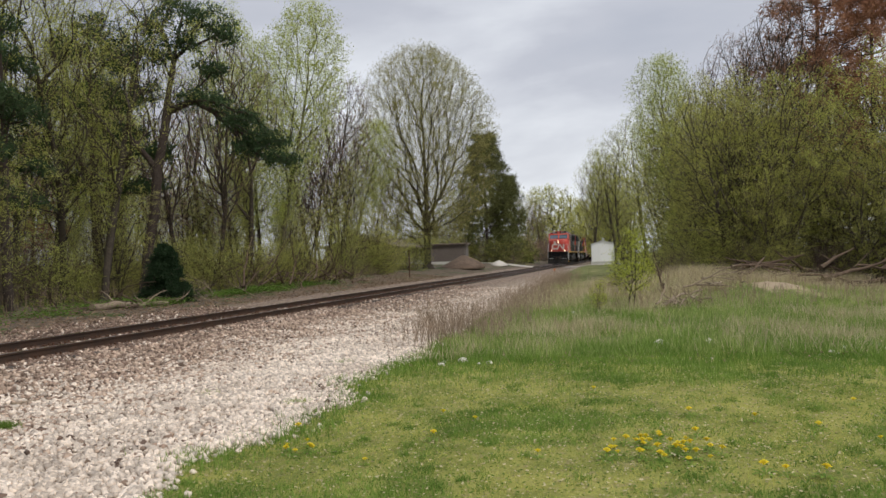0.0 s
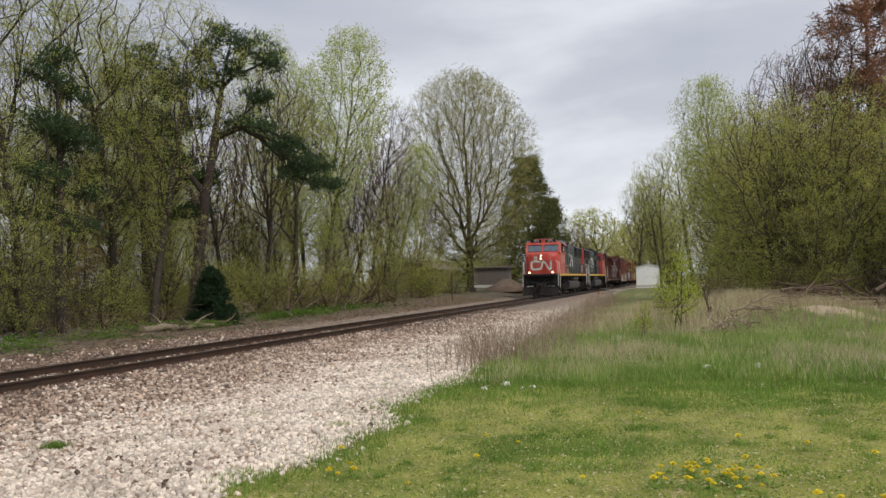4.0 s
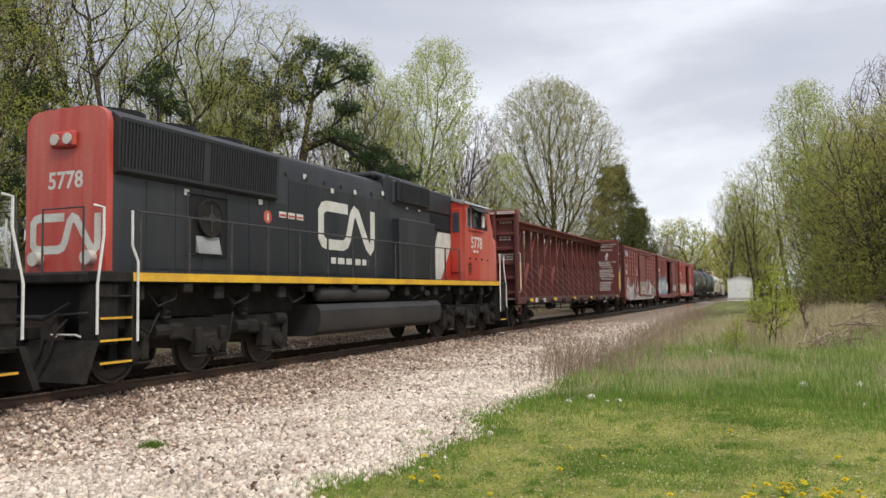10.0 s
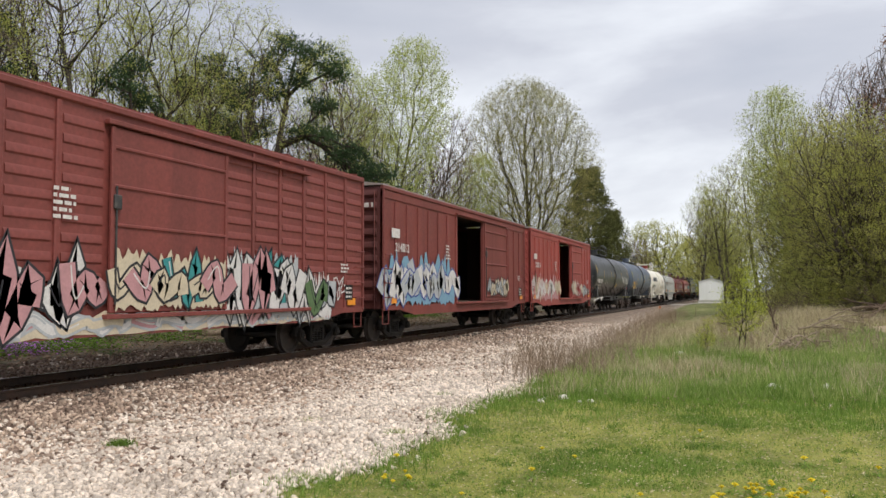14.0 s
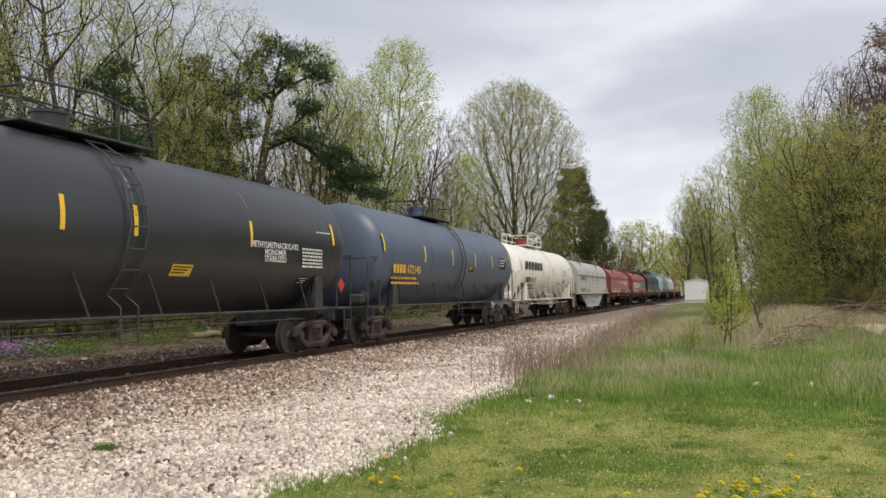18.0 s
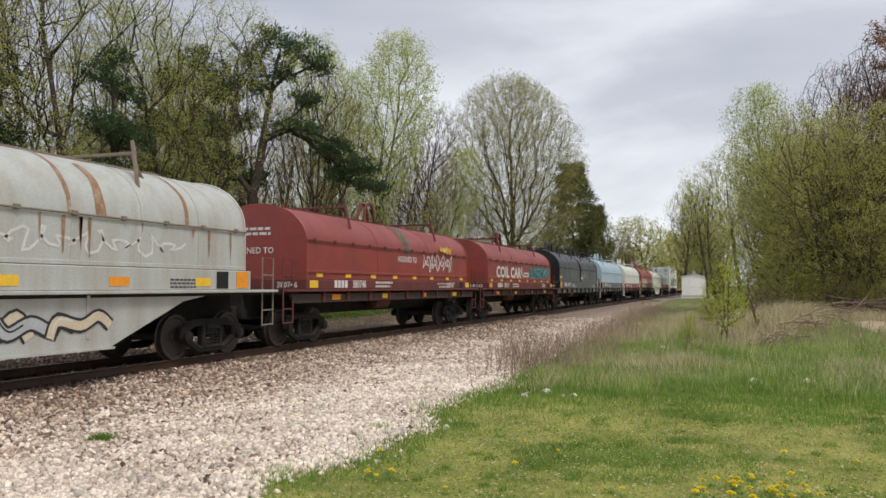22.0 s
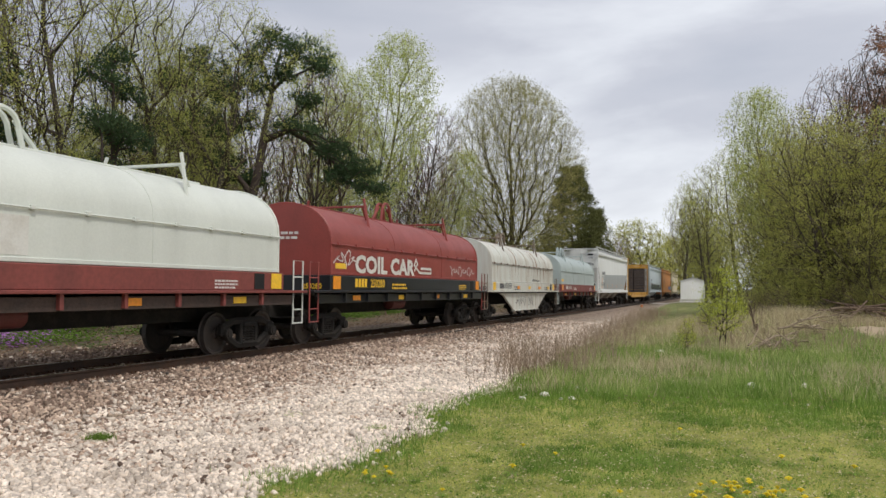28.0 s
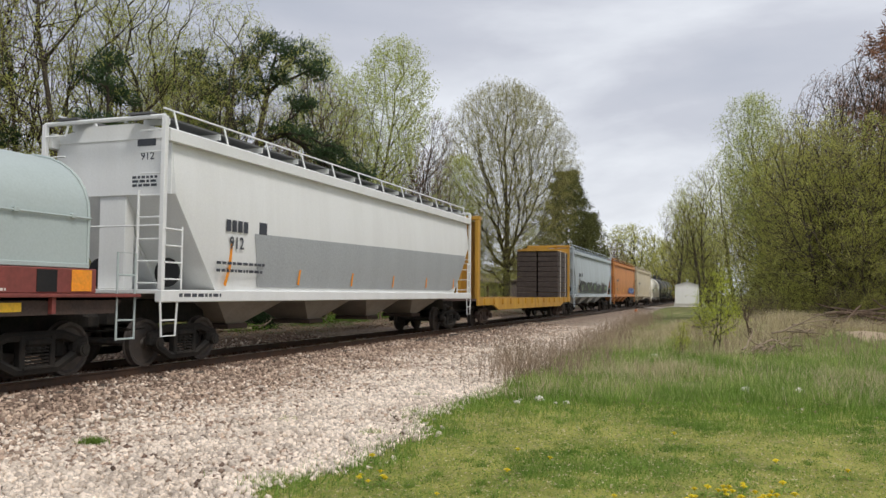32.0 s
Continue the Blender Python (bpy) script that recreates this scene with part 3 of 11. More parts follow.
def make_wheelset_mesh(r):
    mb = Mesh()
    for s in (-1, 1):
        n, y0 = 26, s * 0.685
        prof = [(0.0, -0.02), (0.10, -0.02), (0.13, 0.02), (r - 0.09, 0.035), (r - 0.055, 0.0), (r + 0.0, 0.0), (r, 0.10), (r + 0.028, 0.115), (r + 0.028, 0.135), (r - 0.06, 0.135), (r - 0.09, 0.10), (0.12, 0.10), (0.0, 0.10)]
        secs = []
        for rad, w in prof:
            y = s * (0.82 - w)
            secs.append([(max(rad, 0.002) * math.cos(2 * math.pi * k / n), y, max(rad, 0.002) * math.sin(2 * math.pi * k / n)) for k in range(n)])
        mb.loft(secs)
        for k in range(6):
            a = 2 * math.pi * k / 6
            c = Vector((0.075 * math.cos(a), s * 0.845, 0.075 * math.sin(a)))
            mb.cyl(c, c + Vector((0, s * 0.02, 0)), 0.014, 5)
    mb.cyl((0, -0.9, 0), (0, 0.9, 0), 0.08, 10)
    me = mb.mesh("wheelset")
    me.materials.append(M_WHEEL)
    return me


def make_tread_mesh(r):
    mb = Mesh()
    n = 26
    for s in (-1, 1):
        secs = [[(q * math.cos(2 * math.pi * k / n), s * w, q * math.sin(2 * math.pi * k / n)) for k in range(n)] for q, w in ((r - 0.05, 0.8215), (r - 0.004, 0.8225), (r + 0.002, 0.815), (r + 0.002, 0.725))]
        mb.loft(secs, caps=False)
    me = mb.mesh("tread")
    me.materials.append(M_TREAD)
    return me


def make_truck_mesh(mat, base=1.8, r=0.46):
    """Three-piece freight truck: cast side frames with open windows, coil springs, bolster and axle caps."""
    mb, h = Mesh(), base / 2
    for s in (-1, 1):
        y0, y1 = s * 0.93, s * 1.08
        mb.tube([(-h - 0.02, s * 1.0, r + 0.14), (-0.55, s * 1.0, r + 0.27), (0.55, s * 1.0, r + 0.27), (h + 0.02, s * 1.0, r + 0.14)], 0.085, 6)
        mb.tube([(-h + 0.02, s * 1.0, r - 0.03), (-0.42, s * 1.0, r - 0.27), (0.42, s * 1.0, r - 0.27), (h - 0.02, s * 1.0, r - 0.03)], 0.085, 6)
        for e in (-1, 1):
            mb.box(e * 0.30 - 0.055, e * 0.30 + 0.055, y0, y1, r - 0.25, r + 0.28, 0.02)
            mb.box(e * h - 0.16, e * h + 0.16, y0, s * 1.09, r - 0.06, r + 0.22, 0.04)
            mb.cyl((e * h, s * 1.05, r), (e * h, s * 1.17, r), 0.12, 12)
            mb.cyl((e * h, s * 1.17, r), (e * h, s * 1.19, r), 0.08, 10)
            mb.box(e * (h - 0.28) - 0.09, e * (h - 0.28) + 0.09, s * 0.72, s * 0.9, r - 0.12, r + 0.18, 0.03)
        for dx in (-0.17, 0.0, 0.17):
            for k in range(6):
                z = r - 0.21 + 0.055 * k
                mb.cyl((dx, s * 1.0, z), (dx, s * 1.0, z + 0.028), 0.082, 9)
        mb.box(-0.26, 0.26, s * 0.9, s * 1.11, r + 0.12, r + 0.24, 0.03)
        mb.box(-0.3, 0.3, s * 0.9, s * 1.1, r - 0.26, r - 0.21, 0.01)
    mb.box(-0.2, 0.2, -1.05, 1.05, r + 0.02, r + 0.24, 0.03)
    mb.cyl((0, 0, r + 0.2), (0, 0, r + 0.42), 0.2, 12)
    mb.tube([(-h + 0.25, -0.62, r - 0.05), (-h + 0.25, 0.62, r - 0.05)], 0.05, 6)
    mb.tube([(h - 0.25, -0.62, r - 0.05), (h - 0.25, 0.62, r - 0.05)], 0.05, 6)
    me = mb.mesh("truck")
    me.materials.append(mat)
    return me


def make_loco_truck_mesh():
    mb, r = Mesh(), 0.53
    for s in (-1, 1):
        y0, y1 = s * 0.95, s * 1.12
        mb.prism([(-2.75, 0.62), (-2.75, 0.95), (-2.2, 1.08), (2.2, 1.08), (2.75, 0.95), (2.75, 0.62), (2.45, 0.58), (1.55, 0.72), (0.75, 0.72), (0.4, 0.6), (-0.4, 0.6), (-0.75, 0.72), (-1.55, 0.72), (-2.45, 0.58)], "y", min(y0, y1), max(y0, y1))
        for ax in (-2.15, 0.0, 2.15):
            mb.box(ax - 0.24, ax + 0.24, s * 0.96, s * 1.2, 0.34, 0.78, 0.06)
            mb.cyl((ax, s * 1.18, r), (ax, s * 1.3, r), 0.15, 12)
            mb.cyl((ax, s * 1.3, r), (ax, s * 1.33, r), 0.09, 8)
            mb.box(ax - 0.46, ax - 0.28, s * 1.0, s * 1.22, 0.38, 0.9, 0.03)
            mb.box(ax + 0.28, ax + 0.46, s * 1.0, s * 1.22, 0.38, 0.9, 0.03)
            mb.tube([(ax - 0.5, s * 1.16, 0.34), (ax + 0.5, s * 1.16, 0.34)], 0.04, 6)
        for ax in (-1.15, 1.15):
            mb.cyl((ax, s * 1.17, 0.86), (ax + 0.45, s * 1.17, 0.86), 0.13, 10)
            mb.box(ax - 0.28, ax + 0.1, s * 1.06, s * 1.3, 0.7, 1.0, 0.05)
            mb.cyl((ax + 0.12, s * 1.12, 1.05), (ax + 0.12, s * 1.12, 1.5), 0.1, 10)
            for k in range(4):
                mb.cyl((ax + 0.12, s * 1.12, 1.1 + 0.1 * k), (ax + 0.12, s * 1.12, 1.14 + 0.1 * k), 0.15, 10)
        mb.cyl((-2.5, s * 1.16, 0.98), (-2.1, s * 1.16, 0.98), 0.13, 10)
        mb.cyl((2.1, s * 1.16, 0.98), (2.5, s * 1.16, 0.98), 0.13, 10)
        mb.tube([(-2.6, s * 1.2, 0.5), (-2.3, s * 1.24, 0.28), (-1.7, s * 1.24, 0.3)], 0.03, 5)
        mb.tube([(-0.6, s * 1.24, 1.15), (-0.4, s * 1.28, 0.6), (0.2, s * 1.26, 0.5)], 0.025, 5)
        mb.tube([(1.5, s * 1.24, 1.2), (1.8, s * 1.3, 0.85), (2.3, s * 1.26, 1.1)], 0.025, 5)
        mb.box(-2.9, -2.6, s * 0.75, s * 0.95, 0.5, 0.9, 0.04)
    mb.box(-2.6, 2.6, -0.9, 0.9, 0.55, 1.0, 0.05)
    me = mb.mesh("loco_truck")
    me.materials.append(M_UNDER)
    return me


WHEEL_R, LOCO_WHEEL_R = 0.46, 0.53
ME_WHEELSET, ME_TREAD = make_wheelset_mesh(WHEEL_R), make_tread_mesh(WHEEL_R)
ME_LOCO_WHEELSET, ME_LOCO_TREAD = make_wheelset_mesh(LOCO_WHEEL_R), make_tread_mesh(LOCO_WHEEL_R)
ME_TRUCK, ME_TRUCK_BROWN, ME_LOCO_TRUCK = make_truck_mesh(M_UNDER), make_truck_mesh(M_UNDER_BROWN), make_loco_truck_mesh()


def add_truck(car, x, me=None, base=1.8):
    t = part("truck", me or ME_TRUCK, None, car)
    t.location = (x, 0, 0)
    for s in (-1, 1):
        w = part("wheelset", ME_WHEELSET, None, t)
        w.location = (s * base / 2, 0, WHEEL_R)
        AXLES.append((w, WHEEL_R, s * base / 2))
    return t


def add_loco_truck(car, x):
    t = part("loco_truck", ME_LOCO_TRUCK, None, car)
    t.location = (x, 0, 0)
    for dx in (-2.15, 0, 2.15):
        w = part("wheelset", ME_LOCO_WHEELSET, None, t)
        w.location = (dx, 0, LOCO_WHEEL_R)
        AXLES.append((w, LOCO_WHEEL_R, dx))


def add_couplers(car, half, mat=None):
    """Knuckle couplers and air hoses at both ends; half: where the end sill stands."""
    for s in (-1, 1):
        mb = Mesh()
        mb.box(s * (half - 0.35), s * (half + 0.42), -0.09, 0.09, 0.78, 0.98, 0.02)
        mb.box(s * (half + 0.36), s * (half + 0.62), -0.17, 0.13, 0.74, 1.02, 0.05)
        mb.tube([(s * (half + 0.05), 0.35, 0.8), (s * (half + 0.25), 0.3, 0.45), (s * (half + 0.55), 0.12, 0.35)], 0.03, 6)
        mb.tube([(s * half, -0.2, 0.72), (s * (half + 0.15), -0.75, 0.72), (s * (half + 0.15), -1.25, 0.78)], 0.018, 5)
        part("coupler", mb, mat or M_UNDER, car)


def ladder(car, name, x0, x1, y, z0, z1, rungs, mat, r=0.016):
    mb = Mesh()
    for x in (x0, x1):
        mb.tube([(x, y, z0), (x, y, z1)], r, 6)
    for k in range(rungs):
        z = z0 + (z1 - z0) * (k + 0.5) / rungs
        mb.tube([(x0, y, z), (x1, y, z)], r * 0.8, 5)
    return part(name, mb, mat, car)


def grab_irons(car, x0, x1, y, zs, mat, s=-1):
    for z in zs:
        part("grab_iron", Mesh().tube([(x0, y, z), (x0, y + s * 0.07, z), (x1, y + s * 0.07, z), (x1, y, z)], 0.014, 5), mat, car)


def sill_steps(car, half, y, top, mat, w=0.42):
    """Stirrup steps under the four corners."""
    for sx in (-1, 1):
        for sy in (-1, 1):
            x0, x1 = sx * half, sx * (half - w)
            part("step", Mesh().tube([(x0, sy * y, top), (x0, sy * y, top - 0.42), (x1, sy * y, top - 0.42), (x1, sy * y, top)], 0.018, 5), mat, car)


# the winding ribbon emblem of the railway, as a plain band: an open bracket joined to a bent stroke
EMBLEM = [(1.18, 1.06), (0.36, 1.06), (0.22, 1.02), (0.14, 0.9), (0.14, 0.3), (0.22, 0.18), (0.36, 0.14), (0.98, 0.14), (1.12, 0.2), (1.2, 0.34), (1.36, 0.92), (1.46, 1.04), (1.58, 0.98), (2.02, 0.2), (2.14, 0.1), (2.24, 0.2), (2.26, 0.36), (2.26, 1.12)]


def build_loco(name, number, x, turned, lit, logo_x, label, group):
    car = tagged(new(name), label, "locomotive", group)
    rng = np.random.default_rng(int(number))
    # frame and deck
    part("deck", Mesh().box(-10.35, 10.35, -1.5, 1.5, 1.74, 1.92, 0.02), M_UNDER, car)
    part("frame", Mesh().box(-9.6, 9.6, -0.75, 0.75, 1.1, 1.74, 0.02).box(-9.9, -9.5, -1.35, 1.35, 0.95, 1.74, 0.03).box(9.5, 9.9, -1.35, 1.35, 0.95, 1.74, 0.03), M_UNDER, car)
    for s in (-1, 1):
        strip = Mesh().box(-9.6, 9.6, s * 1.503, s * 1.512, 1.755, 1.905)
        part("sill_stripe", strip, M_YELLOW, car, "yellow safety stripe along the sill")
        for k in range(9):
            bx = -8.6 + 2.1 * k
            part("bracket", Mesh().box(bx - 0.12, bx + 0.12, s * 1.25, s * 1.49, 1.56, 1.73, 0.02), M_UNDER, car)
    # long hood with rounded shoulders
    sec = [(-0.95, 1.921), (-0.95, 4.55), (-0.90, 4.70), (-0.76, 4.80), (-0.5, 4.84), (0.5, 4.84), (0.76, 4.80), (0.90, 4.70), (0.95, 4.55), (0.95, 1.921)]
    part("hood", Mesh().prism(sec, "x", -5.9, 9.52), M_LOCO_BLACK, car)
    end = Mesh().prism([(p * 1.004, q if q < 2 else q + 0.004) for p, q in sec], "x", 9.522, 9.66)
    part("hood_end", end, M_LOCO_RED if turned else M_LOCO_BLACK, car, "orange-red rear end of the hood" if turned else "")
    for s in (-1, 1):
        for k in range(13):
            dx = -1.1 + 0.76 * k
            if dx < 8.9:
                part("access_door", Mesh().box(dx, dx + 0.70, s * 0.948, s * 0.962, 2.0, 3.62 if dx > 4.2 else 4.2, 0.005), M_LOCO_BLACK, car)
        for k in range(7):
            dx = -0.9 + 0.85 * k
            part("lift_lug", Mesh().box(dx, dx + 0.09, s * 0.948, s * 0.985, 4.28, 4.36), M_LOCO_BLACK, car)
    for s in (-1, 1):
        for k in range(8):
            px, pz = (-3.3, -2.4, -0.75, 0.9, 2.1, 3.4, 5.2, 7.6)[k], (4.1, 4.1, 4.35, 4.2, 4.1, 4.3, 3.5, 3.45)[k]
            part("warning_plate", Mesh().box(px, px + 0.14, s * 0.963, s * 0.972, pz, pz + 0.12), M_WHITE, car, "small white warning plate")
    # radiator wings at the rear
    for s in (-1, 1):
        w = Mesh().prism([(s * 0.90, 3.60), (s * 1.06, 3.68), (s * 1.10, 4.60), (s * 0.9, 4.74)], "x", 4.72, 9.50)
        part("radiator_wing", w, M_LOCO_BLACK, car)
        g = Mesh()
        for k in range(58):
            gx = 4.84 + 0.082 * k
            if abs(gx - 7.2) > 0.09:
                ya, yb = s * 1.066, s * 1.102
                g.add([(gx + a, (yb if h else ya) + s * o, 4.56 if h else 3.76) for a in (0, 0.035) for o in (0, 0.022) for h in (0, 1)], [(0, 1, 3, 2), (4, 6, 7, 5), (0, 4, 5, 1), (2, 3, 7, 6), (0, 2, 6, 4), (1, 5, 7, 3)])
        for za, zb in ((3.69, 3.75), (4.56, 4.62)):
            g.box(4.78, 9.46, s * (1.05 if za < 4 else 1.09), s * (1.085 if za < 4 else 1.125), za, zb)
        part("radiator_grille", g, M_GRILLE, car)
    # dynamic brake and inertial filters behind the cab
    blk = Mesh().box(-5.88, -1.3, -1.02, 1.02, 4.15, 4.9, 0.06).box(-3.75, -0.35, -0.86, 0.86, 4.84, 5.05, 0.08)
    blk.prism([(-1.3, 4.9), (-1.3, 4.15), (-0.75, 4.15), (-0.75, 4.85), (-1.0, 5.0)], "y", -0.955, 0.955)
    part("equipment_blower_housing", blk, M_LOCO_BLACK, car)
    for s in (-1, 1):
        part("brake_grille_box", Mesh().box(-3.75, -1.42, s * 1.0, s * 1.13, 4.25, 4.88, 0.03), M_LOCO_BLACK, car)
        g = Mesh()
        for k in range(26):
            gx = -3.68 + 0.086 * k
            g.box(gx, gx + 0.04, s * 1.13, s * 1.15, 4.31, 4.83)
        part("brake_grille", g, M_GRILLE, car)
        g = Mesh().box(-5.7, -4.15, s * 0.955, s * 1.0, 3.62, 4.12, 0.01)
        for k in range(17):
            gx = -5.65 + 0.088 * k
            g.box(gx, gx + 0.04, s * 1.0, s * 1.02, 3.66, 4.08)
        part("filter_grille", g, M_GRILLE, car)
        cab2 = Mesh().box(-4.0, -1.35, s * 0.9, s * 1.2, 1.922, 3.75, 0.04)
        part("electrical_cabinet", cab2, M_LOCO_BLACK, car)
        # slanting white and red flash behind the cab
        y = 0.963
        wht = [(-5.88, 3.55), (-4.75, 3.55), (-3.99, 2.35), (-3.99, 1.95), (-5.0, 1.95), (-5.88, 3.1)]
        redp = [(-5.88, 3.09), (-5.01, 1.95), (-5.88, 1.95)]
        part("white_flash", flat(Mesh(), wht if s < 0 else wht[::-1], Matrix.Translation((0, s * y, 0)) @ Matrix(((1, 0, 0), (0, 0, 0), (0, 1, 0))).to_4x4()), M_WHITE, car, "slanting white flash behind the cab")
        part("red_flash", flat(Mesh(), redp if s < 0 else redp[::-1], Matrix.Translation((0, s * y, 0)) @ Matrix(((1, 0, 0), (0, 0, 0), (0, 1, 0))).to_4x4()), M_LOCO_RED, car)
        if not turned:
            box = Mesh().box(-5.88, -2.6, s * 0.97, s * 1.36, 1.922, 2.72, 0.03)
            part("battery_box", box, M_LOCO_RED, car)
            lid = Matrix.Translation((0, s * 1.364, 0)) @ Matrix(((1, 0, 0), (0, 0, 0), (0, 1, 0))).to_4x4()
            tri = [(-4.35, 2.70), (-3.35, 2.70), (-2.62, 1.94), (-3.85, 1.94)]
            part("box_flash", flat(Mesh(), tri if s < 0 else tri[::-1], lid), material("stained_tan_paint", (0.50, 0.34, 0.21), 0.6, dirt=(0.25, 0.14, 0.08), dirt_amount=0.7, streak=True) if s < 0 else M_WHITE, car, "rust-stained cream flash on the battery box")
            bl = [(-3.34, 2.70), (-2.61, 2.70), (-2.61, 1.95)]
            part("box_end", flat(Mesh(), bl if s < 0 else bl[::-1], lid), M_LOCO_BLACK, car)
            for bx in (-5.0, -4.3, -3.7, -3.2):
                for k in range(4):
                    part("louvre", Mesh().box(bx - 0.14, bx + 0.14, s * 1.365, s * 1.385, 2.38 + 0.06 * k, 2.41 + 0.06 * k), M_BLACK, car)
    # roof fans and stack
    for fx in (5.6, 7.1, 8.6):
        part("roof_fan", Mesh().cyl((fx, 0, 4.84), (fx, 0, 4.95), 0.6, 20), M_BLACK, car)
    part("brake_fan", Mesh().cyl((-2.8, 0, 5.05), (-2.8, 0, 5.14), 0.5, 18), M_BLACK, car)
    part("exhaust_stack", Mesh().box(0.2, 0.7, -0.35, 0.35, 4.84, 5.0, 0.04), M_BLACK, car)
    # cab
    c0, c1 = -8.45, -5.9
    side = [(c1, 1.922), (c1, 4.62), (c0 + 0.05, 4.62), (c0 - 0.38, 3.82), (c0 - 0.38, 1.922)]
    cab = Mesh()
    for s in (-1, 1):
        y0, y1 = s * 1.42, s * 1.5
        # side wall pieces round the window openings
        cab.prism([(c0 - 0.38, 1.922), (c1, 1.922), (c1, 3.78), (c0 - 0.38, 3.78)], "y", min(y0, y1), max(y0, y1))
        cab.prism([(c0 + 0.02, 4.5), (c1, 4.5), (c1, 4.66), (c0 + 0.06, 4.66)], "y", min(y0, y1), max(y0, y1))
        for a, b in ((c1 - 0.18, c1), (-6.62, -6.52), (-7.62, -7.5)):
            cab.box(a, b, y0, y1, 3.78, 4.5)
        cab.prism([(c0 - 0.38, 3.78), (c0 + 0.24, 3.78), (c0 + 0.42, 4.5), (c0 + 0.02, 4.5)], "y", min(y0, y1), max(y0, y1))
    cab.box(c1 - 0.08, c1 - 0.002, -1.42, 1.42, 1.922, 4.66)
    part("cab", cab, M_LOCO_RED, car)
    front = Mesh()
    # sloping front with two windscreen openings
    def fr(u, z):
        k = (z - 3.78) / (4.62 - 3.78)
        return (c0 - 0.38 + 0.42 * k, u, z)
    for a, b, za, zb in ((-1.42, 1.42, 4.42, 4.66), (-1.42, 1.42, 3.74, 3.86), (-1.42, -1.30, 3.86, 4.42), (1.30, 1.42, 3.86, 4.42), (-0.1, 0.1, 3.86, 4.42)):
        q = [fr(a, za), fr(b, za), fr(b, zb), fr(a, zb)]
        front.add(q + [(p[0] + 0.07, p[1], p[2]) for p in q], [(3, 2, 1, 0), (4, 5, 6, 7), (0, 1, 5, 4), (1, 2, 6, 5), (2, 3, 7, 6), (3, 0, 4, 7)])
    front.prism([(-1.42, 4.66), (-0.55, 4.95), (0.55, 4.95), (1.42, 4.66)], "x", c0 + 0.06, c0 + 0.14)
    part("cab_front", front, M_LOCO_RED, car)
    for s in (-1, 1):
        q = [fr(s * 0.1, 3.86), fr(s * 1.3, 3.86), fr(s * 1.3, 4.42), fr(s * 0.1, 4.42)]
        q = [(p[0] + 0.03, p[1], p[2]) for p in q]
        w = part("windscreen", Mesh().add(q, [(0, 1, 2, 3) if s > 0 else (3, 2, 1, 0)]), M_WINDSHIELD, car)
        part("gasket", Mesh().tube([(p[0] - 0.035, p[1], p[2]) for p in q], 0.025, 5, True), M_BLACK, w)
        part("wiper", Mesh().tube([fr(s * 0.95, 4.5), (fr(s * 0.75, 4.15)[0] - 0.04, s * 0.75, 4.15), (fr(s * 0.6, 4.05)[0] - 0.03, s * 0.6, 3.98)], 0.014, 5), M_BLACK, w)
        for a, b in ((-6.5, c1 - 0.2), (-7.48, -6.64), (c0 + 0.28, -7.64)):
            g = part("side_window", Mesh().box(a, b, s * 1.44, s * 1.455, 3.8, 4.48), M_GLASS, car)
            part("window_frame", Mesh().tube([(a, s * 1.5, 3.8), (b, s * 1.5, 3.8), (b, s * 1.5, 4.48), (a, s * 1.5, 4.48)], 0.022, 4, True), M_ROOF_GREY if a > -7 else M_BLACK, g)
        part("awning", Mesh().prism([(s * 1.5, 4.56), (s * 1.78, 4.36), (s * 1.78, 4.38), (s * 1.5, 4.6)], "x", -7.75, -6.35), M_TARP if turned else M_LOCO_RED, car)
        part("arm_rest", Mesh().box(-7.8, -6.2, s * 1.5, s * 1.56, 3.70, 3.76, 0.01), M_LOCO_RED, car)
        part("mirror", Mesh().box(-7.62, -7.42, s * 1.55, s * 1.62, 3.86, 4.3, 0.02), M_RAIL_WHITE, car)
        lettering("number", number, 0.58, M_WHITE, car, facing(s, -7.05, 3.08, 1.503), 0.012, label="white cab number")
        bm_ = Mesh()
        bars(bm_, -0.3, 0, 0.6, 1, 0.09, 0.1, facing(s, -7.0, 2.92, 1.503), rng)
        part("small_lettering", bm_, M_WHITE, car)
        pan = Mesh().box(-8.45, -5.95, s * 1.5, s * 1.512, 1.96, 2.72, 0.004)
        part("side_panel", pan, M_LOCO_RED, car)
        lv = Mesh()
        for k in range(9):
            lv.box(-6.45, -6.15, s * 1.512, s * 1.522, 2.12 + 0.05 * k, 2.145 + 0.05 * k)
        part("louvre", lv, M_BLACK, car)
        for k in range(4):
            part("hinge", Mesh().box(-8.2 + 0.62 * k, -8.1 + 0.62 * k, s * 1.512, s * 1.53, 2.66, 2.72), M_BLACK, car)
    roof = Mesh().prism([(-1.56, 4.60), (-1.5, 4.68), (-0.62, 4.97), (0.62, 4.97), (1.5, 4.68), (1.56, 4.60), (1.4, 4.60), (0.5, 4.9), (-0.5, 4.9), (-1.4, 4.60)], "x", c0 + 0.1, c1 + 0.04)
    part("cab_roof", roof, M_ROOF_GREY, car, "weathered grey cab roof")
    part("horn", Mesh().cyl((-6.9, 0.3, 5.0), (-7.4, 0.3, 5.05), 0.04, 8, 0.09), M_BLACK, car)
    part("horn", Mesh().cyl((-6.9, -0.1, 5.0), (-7.3, -0.1, 5.05), 0.035, 8, 0.08), M_BLACK, car)
    # wide safety nose
    n0, n1 = -9.85, c0 - 0.382
    secs = []
